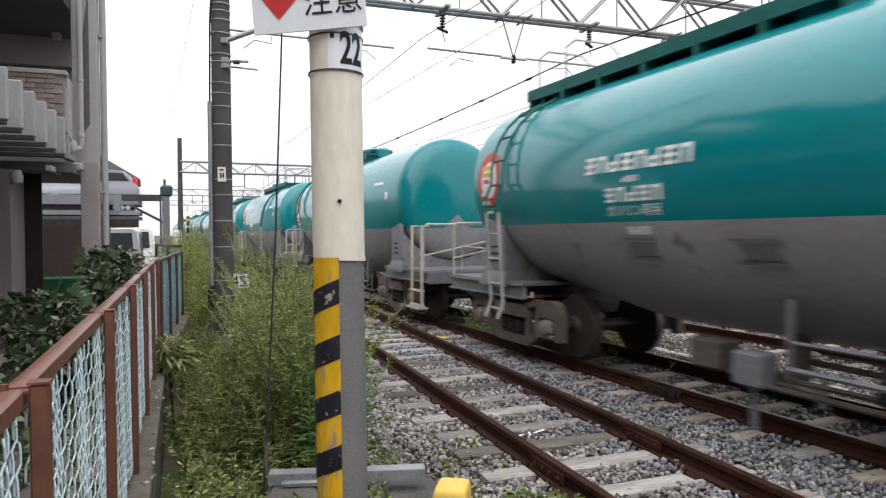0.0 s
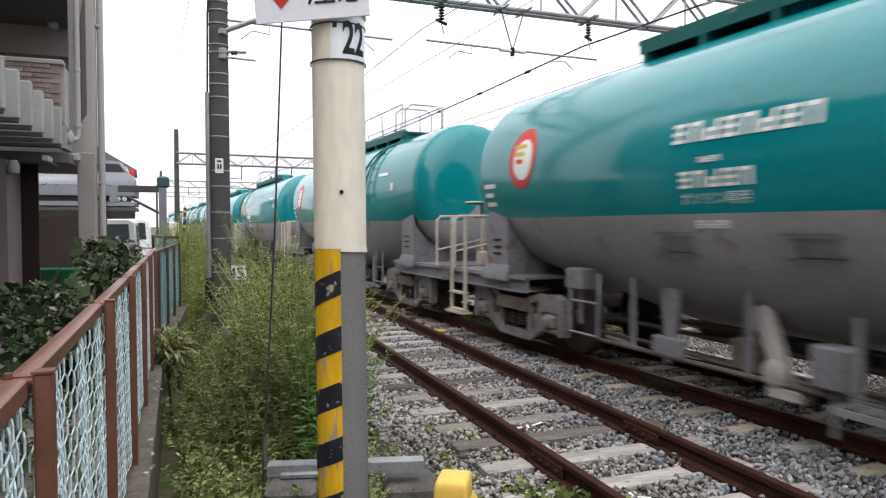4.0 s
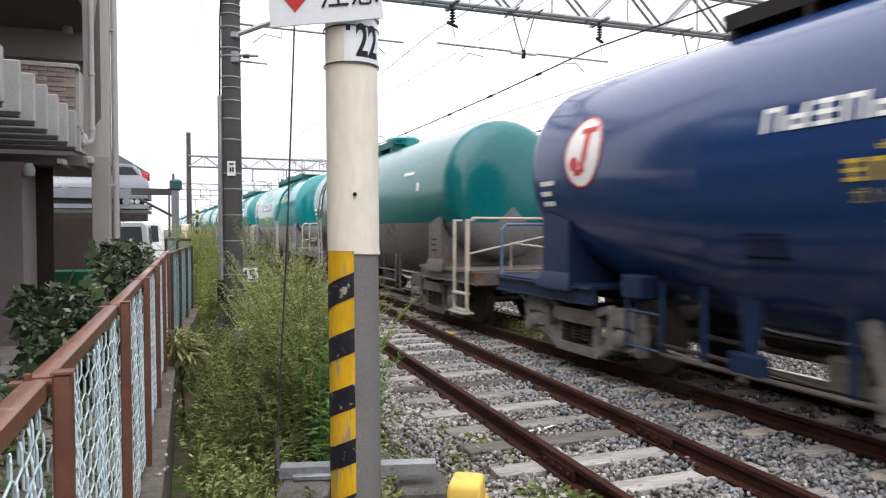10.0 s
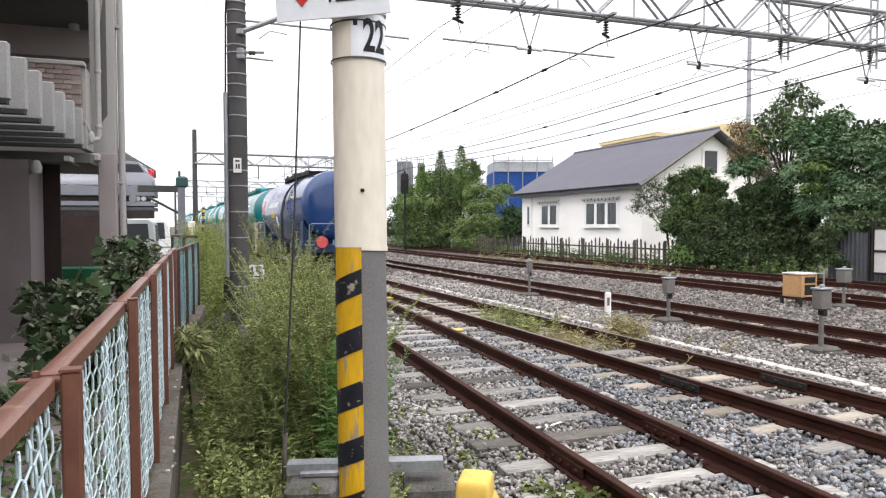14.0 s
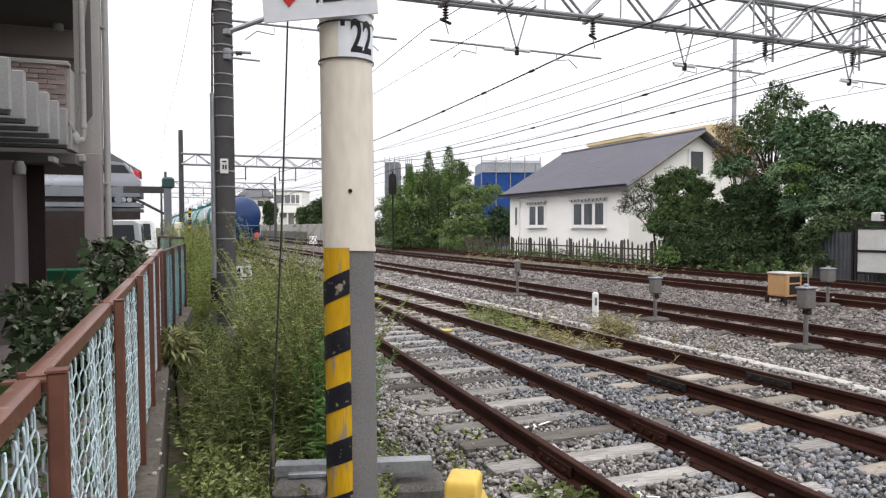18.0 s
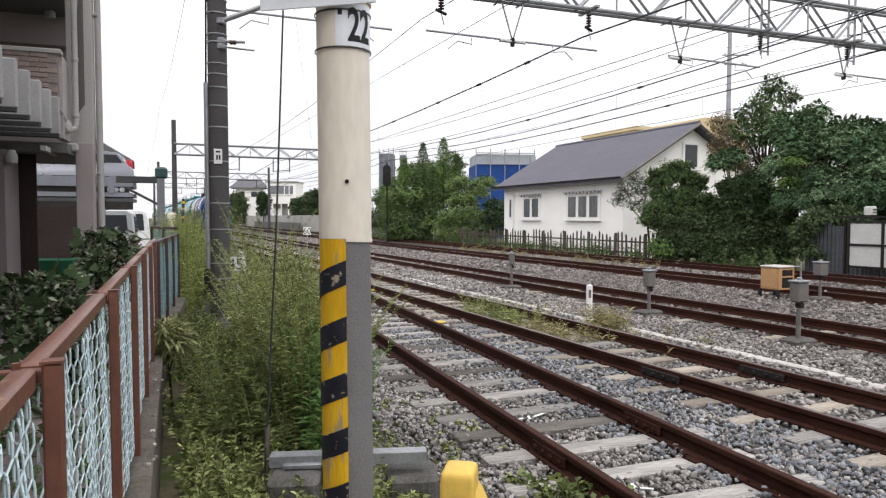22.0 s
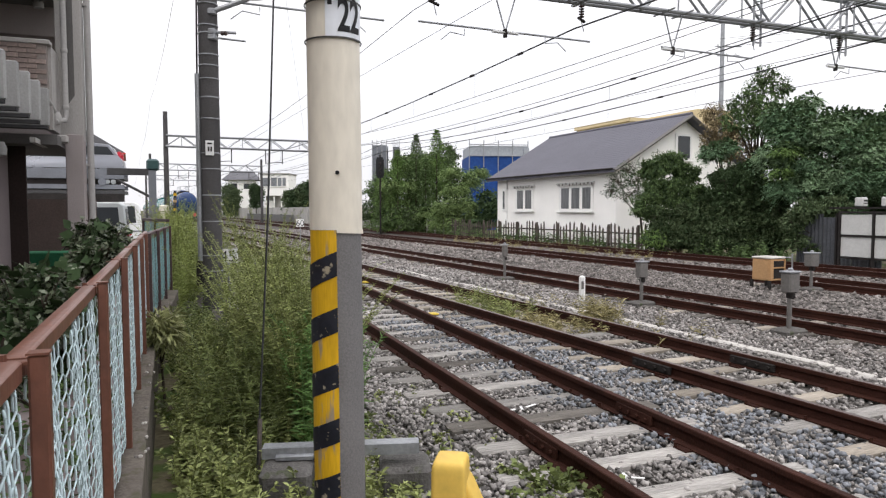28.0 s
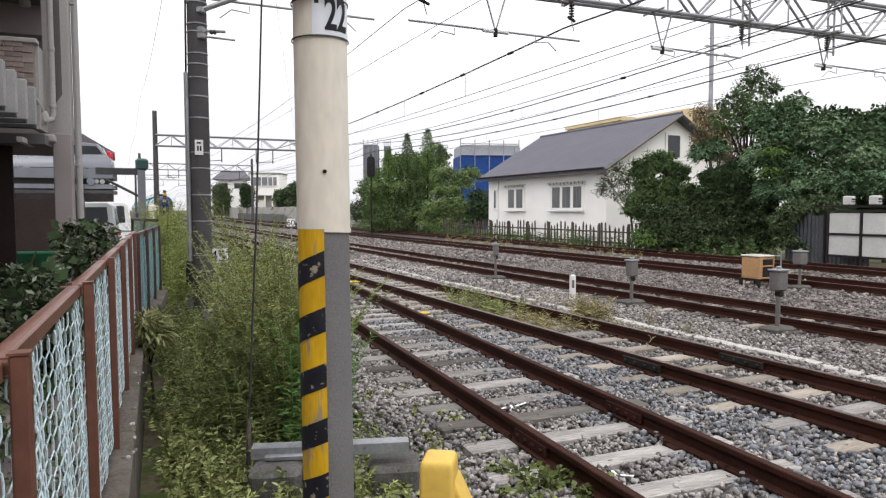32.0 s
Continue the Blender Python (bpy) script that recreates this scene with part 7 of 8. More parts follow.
for i in range(26):
    x = peb_rnd.uniform(2.2, 7.5)
    single("pebble", Shape().pebble(0, 0, 0, peb_rnd.uniform(0.012, 0.03), peb_rnd.uniform(0.01, 0.022), 0.016, pose(0, 0, 0, 0, 0, peb_rnd.uniform(0, 180)), 3), CONCRETE_PALE if i % 3 else STONE_RUST,
           "small pale stone that lies on the kerb", "stone", "stones on the kerb", fence_pose @ pose(x, peb_rnd.uniform(-0.115, -0.04), 0.316))
fence = thing("wire_fence", "red-brown steel fence with pale blue chain-link mesh", "fence", at=fence_pose)
F_Z0, F_Z1, F_STEP = 0.31, 1.40, 1.285 * f_len
post_mesh = mesh_of("post", Shape().box(0, -0.012, (F_Z0 + F_Z1) / 2, 0.036, 0.036, F_Z1 - F_Z0 + 0.02, bevel=0.005), FENCE_BROWN)
cap_mesh = mesh_of("post_cap", Shape().box(0, -0.012, F_Z1 + 0.012, 0.04, 0.04, 0.005), FENCE_BROWN)
bracket_mesh = mesh_of("rail_bracket", Shape().box(0, 0.036, F_Z1 - 0.005, 0.03, 0.09, 0.005).rod((0, 0.05, F_Z1 - 0.01), (0, 0.05, F_Z1 + 0.012), 0.008, n=6), FENCE_BROWN)


def link_mesh(length, height, seed, m):
    """Chain-link: upright wavy wires that hook round their neighbours."""
    r = np.random.default_rng(seed)
    p, q = 0.036, 0.056
    nx, nz = int(length / p), int(height / q)
    starts, ends = [], []
    for i in range(nx):
        k = np.arange(nz * 3 + 1)
        turn = np.array([0.0, 0.74, 0.74])[k % 3]
        step = ((k // 3 + i) % 2)
        x = i * p + p * np.where(step, 1.06 - 1.06 * turn, 1.06 * turn) + 0.006 * np.sin(i * 1.7 + k * 0.11) + r.normal(0, 0.0012, len(k))
        z = (k // 3 + np.array([0.0, 0.30, 0.78])[k % 3]) * q
        y = np.where(step, 0.004, -0.004) * np.where(k % 3 == 0, 0, 1) + 0.008 * np.sin(i * 0.5 + z * 3)
        w = np.stack([x, y, z], 1)
        starts.append(w[:-1])
        ends.append(w[1:])
    a, b = np.concatenate(starts), np.concatenate(ends)
    d = (b - a) / np.linalg.norm(b - a, axis=1, keepdims=True)
    e = np.cross(d, [0.05, 1.0, 0])
    e /= np.linalg.norm(e, axis=1, keepdims=True)
    g = np.cross(d, e)
    rr = 0.0026
    ring = [np.cos(t) * e * rr + np.sin(t) * g * rr for t in (0, 1.571, 3.142, 4.712)]
    v = np.stack([a + o for o in ring] + [b + o for o in ring], 1).reshape(-1, 3)
    f = np.array([(0, 1, 5, 4), (1, 2, 6, 5), (2, 3, 7, 6), (3, 0, 4, 7)])
    me = raw_mesh("mesh_panel", v, (f[None] + 8 * np.arange(len(a))[:, None, None]).reshape(-1, 4), m)
    me.shade_smooth()
    return me


link_meshes = [link_mesh(F_STEP - 0.03, F_Z1 - F_Z0 - 0.07, k, MESH_BLUE) for k in range(3)]
for i in range(-1, 6):
    x = (1.31 + 1.285 * i) * f_len
    if i >= 0:
        p = part("post", post_mesh, None, fence, at=pose(x, 0, 0))
        part("post_cap", cap_mesh, None, p)
        part("rail_bracket", bracket_mesh, None, p)
    part("top_rail", Shape().box(x + F_STEP / 2, 0.034, F_Z1 - 0.018, F_STEP - 0.05, 0.044, 0.044, bevel=0.005), FENCE_BROWN, fence)
    part("bottom_rail", Shape().box(x + F_STEP / 2, 0.03, F_Z0 + 0.04, F_STEP - 0.06, 0.024, 0.024), FENCE_BROWN, fence)
    part("mesh_panel", link_meshes[i % 3], None, fence, at=pose(x + 0.015, 0.012, F_Z0 + 0.04))
# the end of the fence turns towards the line
TEAL_WIRE = mat("teal_coated_wire", (0.20, 0.36, 0.37), 0.5, vary=0.15, scale=4, fine=30, bump=0.0)
DARK_POST = mat("dark_brown_fence_post", (0.07, 0.045, 0.045), 0.5, vary=0.2, scale=4, fine=30, bump=0.1)
E0, E1 = Vector((-3.44, 8.15, 0)), Vector((-4.60, 11.75, 0))
e_dir = (E1 - E0).normalized()
end_pose = Matrix.Translation(E0) @ Matrix.Rotation(math.atan2(e_dir.y, e_dir.x), 4, "Z")
end_fence = thing("wire_fence", "dark brown steel fence with teal chain-link mesh near the mast", "fence", at=end_pose)
e_post = mesh_of("post", Shape().box(0, -0.012, 0.85, 0.042, 0.042, 1.11, bevel=0.005), DARK_POST)
e_step = (E1 - E0).length / 3
e_link = link_mesh(e_step - 0.03, 1.0, 7, TEAL_WIRE)
for i in range(4):
    part("post", e_post, None, end_fence, at=pose(i * e_step, 0, 0))
    if i < 3:
        part("top_rail", Shape().box((i + 0.5) * e_step, 0.034, 1.38, e_step - 0.05, 0.044, 0.044, bevel=0.005), DARK_POST, end_fence)
        part("mesh_panel", e_link, None, end_fence, at=pose(i * e_step + 0.015, 0.012, 0.36))
end_kerb = Shape().box((E1 - E0).length / 2, -0.03, -0.06, (E1 - E0).length, 0.19, 0.72, bevel=0.014)
single("kerb", end_kerb, KERB, "concrete kerb below the end of the fence", "kerb", at=end_pose, kind="structure")
# gate of teal mesh across the end of the yard
gate_pose = Matrix.Translation(E1) @ Matrix.Rotation(math.atan2(1.65, -1.15), 4, "Z")
yard_gate = thing("yard_gate", "low dark gate with teal mesh at the yard's end", "gate", at=gate_pose)
for x in (1.0, 2.0):
    part("post", Shape().box(x, 0, 0.78, 0.05, 0.05, 1.46, bevel=0.006), DARK_POST, yard_gate)
part("top_rail", Shape().box(1.03, 0, 1.5, 1.94, 0.05, 0.05, bevel=0.006), DARK_POST, yard_gate)
part("mesh_panel", link_mesh(1.92, 1.3, 9, TEAL_WIRE), None, yard_gate, at=pose(0.05, 0, 0.16))

# ---- apartment building ----
RENDER = mat("grey_building_render", (0.36, 0.345, 0.33), 0.9, vary=0.12, scale=1.2, fine=60, bump=0.15, spot=(0.27, 0.25, 0.235), spot_at=0.64, squash=(1, 1, 0.4))
RENDER_PINK = mat("pinkish_wall_render", (0.30, 0.265, 0.26), 0.9, vary=0.12, scale=1.2, fine=60, bump=0.15)
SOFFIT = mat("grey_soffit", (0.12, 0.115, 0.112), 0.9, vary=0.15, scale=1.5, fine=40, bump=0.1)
FIN = mat("pale_fin_concrete", (0.31, 0.31, 0.305), 0.8, vary=0.12, scale=2, fine=40, bump=0.1)
BRICK = mat("brown_facing_brick", (0.26, 0.205, 0.185), 0.85, vary=0.2, scale=3, fine=40, bump=0.2, per_object=0.16)
MORTAR = mat("brick_mortar", (0.23, 0.20, 0.185), 0.95, vary=0.15, scale=3, fine=40, bump=0.2)
PIPE = mat("grey_drain_pipe", (0.33, 0.32, 0.31), 0.6, vary=0.1, scale=3, fine=30, bump=0.03)
GLASS_DARK = mat("dark_window_glass", (0.03, 0.034, 0.038), 0.12, vary=0.1, scale=2, fine=20, bump=0.0)
GREEN_MAT = mat("green_floor_sheet", (0.02, 0.10, 0.05), 0.8, vary=0.2, scale=3, fine=30, bump=0.1)
# near-black colour for strips that stand in for shade below the fins
FIN_SHADE = mat("fin_underside_shade", (0.05, 0.05, 0.052), 0.8, vary=0.2, scale=3, fine=30, bump=0.05)
CORNER = Vector((-5.6, 11.0, 0))
b_pose = Matrix.Translation(CORNER) @ Matrix.Rotation(WALL_ANG, 4, "Z")
flat = thing("apartment_building", "grey rendered apartment building with finned canopy and brick balcony", "building", at=b_pose)
# x runs away along the line, y into the building
part("end_column", Shape().box(-0.2, 0.12, 1.4, 0.3, 0.25, 2.9, bevel=0.01), RENDER_PINK, flat)
end_wall = Shape().box(-0.15, 0.17, 5.9, 0.3, 0.36, 6.3, bevel=0.008)
part("end_wall", end_wall, RENDER, flat)
# thin dark panel instead of an opening with shade inside
part("wall_slot", Shape().slab([(0.10, 3.45), (0.2, 3.3), (0.2, 4.75), (0.10, 5.6)], 0.296, 0.312, Matrix.Rotation(math.pi / 2, 4, "Z") @ Matrix.Rotation(math.pi / 2, 4, "X") @ Matrix.Translation((0, 0, -0.6)) ), SOFFIT, flat, "dark panel in place of the shaded opening in the end wall")
part("drain_pipe", Shape().rod((-0.06, -0.07, 0.05), (-0.06, -0.07, 9.0), 0.05, n=12).box(-0.06, -0.03, 4.9, 0.14, 0.1, 0.04).box(-0.06, -0.03, 2.4, 0.14, 0.1, 0.04), PIPE, flat)
pipe_2 = Shape().path([Vector((-0.5, 0.2, 8.2)), Vector((-0.5, 0.2, 3.12)), Vector((-0.53, 0.22, 3.04)), Vector((-0.8, 0.3, 2.98))], 0.042, 12)
for z in (3.2, 4.05, 5.6):
    pipe_2.turned([(0.042, z), (0.05, z + 0.01), (0.05, z + 0.06), (0.042, z + 0.07)], "z", 12, (-0.5, 0.2, 0))
part("drain_pipe", pipe_2, PIPE, flat)
part("pipe_trap", Shape().turned([(0.05, 2.95), (0.075, 3.0), (0.075, 3.08), (0.045, 3.14)], "z", 12, (-0.72, 0.3, 0)).rod((-0.72, 0.3, 3.1), (-0.98, 0.36, 3.28), 0.035, n=10), PIPE, flat)
# dark panel added for the shade on the ground wall's receding face
part("door_jamb", Shape().box(-0.505, 2.55, 1.35, 0.05, 3.6, 2.6), mat("wall_end_shade_brown", (0.028, 0.02, 0.018), 0.8, vary=0.2, scale=2, fine=30, bump=0.1), flat, "dark brown panel for shade on the wall end")
for k, y in enumerate((0.9, 1.7)):
    part("soffit_lamp", Shape().turned([(0.02, 2.42), (0.07, 2.44), (0.085, 2.52), (0.05, 2.62)], "z", 14, (-1.3 - 0.5 * k, y, 0)), FIN, flat, "white lamp below the canopy")
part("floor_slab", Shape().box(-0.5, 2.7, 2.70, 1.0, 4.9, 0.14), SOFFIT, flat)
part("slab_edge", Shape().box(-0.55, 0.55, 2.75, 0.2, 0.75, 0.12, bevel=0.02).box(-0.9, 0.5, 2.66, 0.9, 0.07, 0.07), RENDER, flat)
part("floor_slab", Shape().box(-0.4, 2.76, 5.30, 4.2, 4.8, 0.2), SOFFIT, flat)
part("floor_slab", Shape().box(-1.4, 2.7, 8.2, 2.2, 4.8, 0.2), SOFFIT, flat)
# wall and roof run on unseen behind the camera, to darken tank reflections
part("back_wall", Shape().box(-14.0, 3.1, 4.1, 28.0, 0.2, 8.2), mat("grey_brown_back_wall", (0.20, 0.175, 0.165), 0.85, vary=0.15, scale=1.2, fine=30, bump=0.15), flat)
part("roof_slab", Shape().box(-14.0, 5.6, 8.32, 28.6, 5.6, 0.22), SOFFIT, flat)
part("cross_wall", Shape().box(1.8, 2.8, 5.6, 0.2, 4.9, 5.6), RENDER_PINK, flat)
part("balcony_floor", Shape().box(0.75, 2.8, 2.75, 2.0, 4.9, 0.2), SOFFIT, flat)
part("cross_beam", Shape().box(1.55, 2.8, 4.95, 0.3, 4.9, 0.5), RENDER_PINK, flat)
for z in (3.9, 6.6):
    w = part("window", Shape().box(-2.3, 2.98, z + 0.2, 1.5, 0.06, 1.5, bevel=0.01), FIN, flat)
    part("pane", Shape().box(-2.65, 2.94, z + 0.2, 0.6, 0.03, 1.3), GLASS_DARK, w)
    part("pane", Shape().box(-1.95, 2.94, z + 0.2, 0.6, 0.03, 1.3), GLASS_DARK, w)
for z in (5.2,):
    part("ceiling_lamp", Shape().turned([(0.02, z - 0.13), (0.08, z - 0.12), (0.085, z - 0.03), (0.06, z)], "z", 14, (1.05, 0.78, 0)), FIN, flat)
for i in range(16):
    x = -1.25 - i * 0.62
    f = part("canopy_fin", Shape().box(x, 2.15, 3.13, 0.09, 3.7, 0.53, bevel=0.012), FIN, flat)
    # dark strip in place of the shade on the fin's underside
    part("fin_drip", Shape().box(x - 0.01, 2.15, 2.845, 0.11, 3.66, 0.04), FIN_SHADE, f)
# balcony parapet faced with brick
par = part("parapet", Shape().box(-0.95, 1.9, 3.45, 0.12, 3.1, 1.2), MORTAR, flat)
part("parapet_side", Shape().box(-0.6, 0.36, 3.45, 0.62, 0.1, 1.2), RENDER, flat)
part("coping", Shape().box(-0.95, 1.9, 4.08, 0.2, 3.2, 0.07, bevel=0.012), RENDER, flat)
brick_mesh = mesh_of("brick", Shape().box(0, 0, 0, 0.02, 0.222, 0.062, bevel=0.004), BRICK)
for row in range(16):
    for col in range(9):
        part("brick", brick_mesh, None, par, at=pose(-1.018, 0.47 + col * 0.232 + (0.116 if row % 2 else 0), 2.95 + row * 0.071))
# ground floor: wall, low partition, green-covered bench
# wall colour darker than the column's, with the overhang's shade mixed in
part("ground_wall", Shape().box(-0.93, 3.98, 1.33, 0.8, 6.0, 2.6), mat("shaded_ground_wall", (0.175, 0.15, 0.15), 0.9, vary=0.14, scale=1.2, fine=60, bump=0.15), flat)
bench = Matrix.Translation((-7.45, 13.0, 0.05)) @ pose(0, 0, 0, 0, 0, 12)
single("green_bench", Shape().box(0, 0, 0.42, 1.5, 0.5, 0.84, bevel=0.02), GREEN_MAT, "low block covered with green sheet by the car park", "block", at=bench)
single("partition_wall", Shape().box(0, 0, 0.92, 2.0, 0.12, 1.85), mat("brown_panel", (0.10, 0.075, 0.068), 0.8, vary=0.2, scale=2, fine=30, bump=0.1), "brown low partition wall of the car park", "wall", at=Matrix.Translation((-8.0, 13.9, 0.05)) @ pose(0, 0, 0, 0, 0, 12))

# ---- car park ----
SILVER = mat("silver_car_paint", (0.27, 0.28, 0.31), 0.3, metal=0.6, vary=0.06, scale=1, fine=40, bump=0.0)
VAN_SILVER = mat("pale_silver_van_paint", (0.36, 0.385, 0.39), 0.3, metal=0.3, vary=0.05, scale=1, fine=40, bump=0.0)
CAR_WHITE = mat("white_car_paint", (0.72, 0.73, 0.74), 0.25, vary=0.04, scale=1, fine=40, bump=0.0)
TYRE = mat("black_tyre", (0.02, 0.02, 0.02), 0.85, vary=0.2, scale=4, fine=40, bump=0.1)
TAIL_RED = mat("red_tail_lamp", (0.5, 0.02, 0.04), 0.25, vary=0.1, scale=3, fine=40, bump=0.0)
LIFT_STEEL = mat("dark_lift_steel", (0.06, 0.06, 0.062), 0.6, metal=0.3, vary=0.25, scale=3, fine=30, bump=0.1)
LIFT_GREY = mat("grey_lift_steel", (0.15, 0.16, 0.18), 0.6, vary=0.15, scale=3, fine=30, bump=0.05)
CAP_GREEN = mat("dark_green_motor", (0.03, 0.068, 0.068), 0.5, vary=0.15, scale=3, fine=30, bump=0.03)


def car(name, m, paint, label, length, width, height, tall_box=False):
    """A parked car: x forward, rear at -x."""
    c = thing(name, label, "car", at=m)
    h, l = height, length / 2
    if tall_box:
        low = [(-l, 0.35), (-l + 0.02, 0.95), (l - 0.42, 1.02), (l - 0.05, 0.85), (l, 0.35)]
        high = [(-l + 0.02, 0.945), (-l + 0.08, h * 0.93), (-l + 0.25, h), (l - 1.0, h), (l - 0.42, 1.01)]
    else:
        low = [(-l, 0.35), (-l, 0.75), (-l + 0.18, 0.98), (l - 1.05, 0.98), (l - 0.2, 0.82), (l, 0.6), (l, 0.35)]
        high = [(-l + 0.18, 0.97), (-l + 0.55, h - 0.06), (-l + 1.1, h), (l - 1.9, h - 0.03), (l - 1.05, 0.97)]

    def prism(outline, half):
        cx = sum(p[0] for p in outline) / len(outline)
        cz = sum(p[1] for p in outline) / len(outline)
        return Shape().loft([[Vector((cx + (x - cx) * q, k * half, cz + (z - cz) * q)) for x, z in outline] for k, q in ((-1.0, 0.95), (-0.93, 1.0), (0.93, 1.0), (1.0, 0.95))])

    part("body", prism(low, width / 2), paint, c)
    part("cabin", prism(high, width / 2 * 0.88), paint, c)
    win_side = [(-l + 0.35, 1.0), (-l + 0.6, h - 0.16), (l - 1.9, h - 0.12), (l - 1.25, 1.0)] if not tall_box else [(-l + 0.25, 1.05), (-l + 0.3, h - 0.16), (l - 1.05, h - 0.16), (l - 0.7, 1.05)]
    for k in (1, -1):
        y = k * width / 2 * 0.88
        part("side_window", Shape().slab(win_side, -abs(y) * k - 0.012, -abs(y) * k + 0.012, stand), GLASS_DARK, c)
    part("rear_window", Shape().box(-l + (0.33 if not tall_box else 0.055), 0, h - (0.36 if not tall_box else 0.5), 0.03, width * 0.66, 0.42 if not tall_box else 0.6, pose(0, 0, 0, 0, 24 if not tall_box else 6, 0), bevel=0.01), GLASS_DARK, c)
    for k in (1, -1):
        part("tail_lamp", Shape().box(-l + (0.12 if not tall_box else 0.03), k * width * 0.40, 0.95 if not tall_box else 0.75, 0.14, 0.16, 0.42 if not tall_box else 0.2, bevel=0.03), TAIL_RED, c, "red tail lamp")
    part("bumper", Shape().box(-l + 0.02, 0, 0.45, 0.14, width * 0.94, 0.22, bevel=0.05), paint, c)
    part("rear_plate", Shape().box(-l - 0.06, 0, 0.62, 0.012, 0.33, 0.16), WHITE_PAINT, c)
    for x in (-l + 0.75, l - 0.8):
        for k in (1, -1):
            w = part("wheel", Shape().turned([(0.18, -0.09), (0.29, -0.1), (0.31, -0.06), (0.31, 0.06), (0.29, 0.1), (0.18, 0.09)], "y", 20, (x, k * (width / 2 - 0.1), 0.31)), TYRE, c)
            part("rim", Shape().turned([(0.02, -0.1), (0.18, -0.098), (0.18, 0.098), (0.02, 0.1)], "y", 14, (x, k * (width / 2 - 0.1), 0.31)), LIFT_GREY, w)
    return c


toN = WALL_ANG + math.pi / 2           # faces away from the line
lift_at = Vector((-17.0, 31.5, -0.3))
car("hatchback_car", Matrix.Translation(lift_at + Vector((0.3, 0.1, 3.5))) @ Matrix.Rotation(toN, 4, "Z"), SILVER, "silver hatchback car parked on the upper lift deck", 4.2, 1.68, 1.52)
car("small_van", Matrix.Translation((-12.85, 24.4, 0.05)) @ Matrix.Rotation(toN, 4, "Z"), VAN_SILVER, "pale silver small van parked under the lift", 3.4, 1.45, 1.88, True)
car("small_van", Matrix.Translation((-15.0, 30.2, 0.05)) @ Matrix.Rotation(toN + 0.1, 4, "Z"), CAR_WHITE, "white van parked behind the lift", 3.6, 1.5, 1.95, True)
lift = thing("parking_lift", "two-level steel parking lift with dark decks", "parking lift", at=Matrix.Translation(lift_at) @ Matrix.Rotation(toN, 4, "Z"))
part("upper_deck", Shape().box(0.3, 0, 3.42, 5.6, 2.3, 0.14, bevel=0.01), LIFT_STEEL, lift)
part("deck_rim", Shape().box(0.3, 1.15, 3.6, 5.6, 0.08, 0.44, bevel=0.01).box(0.3, -1.15, 3.6, 5.6, 0.08, 0.44, bevel=0.01), LIFT_GREY, lift)
part("under_frame", Shape().box(0.3, 1.1, 3.02, 5.6, 0.16, 0.2).box(0.3, -1.1, 3.02, 5.6, 0.16, 0.2).box(0.3, 0, 2.98, 5.5, 2.2, 0.06), LIFT_GREY, lift)
part("lower_deck", Shape().box(0.3, 0, 2.78, 5.6, 2.3, 0.16, bevel=0.01), LIFT_STEEL, lift)
part("roller", Shape().turned([(0.03, 1.0), (0.17, 1.0), (0.17, 1.24), (0.05, 1.25)], "y", 14, (-1.6, 0, 3.25)), LIFT_GREY, lift)
# black panel in place of the shade in the gap between the decks
part("recess_panel", Shape().box(0.3, 1.02, 3.25, 5.3, 0.06, 0.26), BLACK_STEEL, lift)
for x in (-2.05, -1.8, 2.35, 2.6):
    part("roller", Shape().turned([(0.02, 1.06), (0.11, 1.06), (0.11, 1.14), (0.02, 1.15)], "y", 14, (x, 0, 3.25)), VAN_SILVER, lift)
# black panel in place of the shade below the lower deck
part("lower_apron", Shape().box(0.3, 1.12, 2.52, 5.6, 0.06, 0.36), BLACK_STEEL, lift)
for x in (-1.2, 2.7):
    for y in (-1.3, 1.3):
        part("lift_post", Shape().box(x, y, 1.8, 0.16, 0.16, 3.6, bevel=0.01), LIFT_GREY, lift)
motor = thing("lift_motor_frame", "grey steel frame with a dark green motor on top", "frame", at=Matrix.Translation((-8.75, 21.1, 0)) @ Matrix.Rotation(HEAD, 4, "Z"))
part("frame_post", Shape().box(0, 0, 1.45, 0.22, 0.22, 2.9, bevel=0.01), LIFT_GREY, motor)
part("frame_beam", Shape().box(-0.6, 0.0, 2.84, 1.3, 0.18, 0.2, bevel=0.01), LIFT_STEEL, motor)
part("frame_brace", Shape().rod((-1.0, 0, 2.6), (-0.1, 0, 2.1), 0.04), LIFT_STEEL, motor)
part("motor", Shape().box(0.02, 0, 3.06, 0.36, 0.3, 0.36, bevel=0.06), CAP_GREEN, motor)
sw = thing("control_box", "cream control box on a striped stake", "box", at=Matrix.Translation((-8.05, 20.2, 0)))
part("box", Shape().box(0, 0, 1.45, 0.22, 0.22, 0.75, bevel=0.02), CREAM_POST, sw)
part("box_stake", Shape().rod((0, 0, 0), (0, 0, 1.1), 0.05), GALV, sw)
stake = part("striped_stake", Shape().rod((0.22, 0.1, 0), (0.30, 0.1, 2.25), 0.045), TAPE_BLACK, sw)
for z in (0.9, 1.15, 1.4, 1.65, 1.9, 2.1):
    part("yellow_stripe", Shape().rod((0.22 + z * 0.036, 0.1, z), (0.22 + (z + 0.08) * 0.036, 0.1, z + 0.08), 0.048), TAPE_YELLOW, stake)
part("hand_rail", Shape().rod((-1.6, 0, 1.05), (0.3, 0, 1.05), 0.03).rod((-1.6, 0, 0), (-1.6, 0, 1.05), 0.03), GALV, sw)

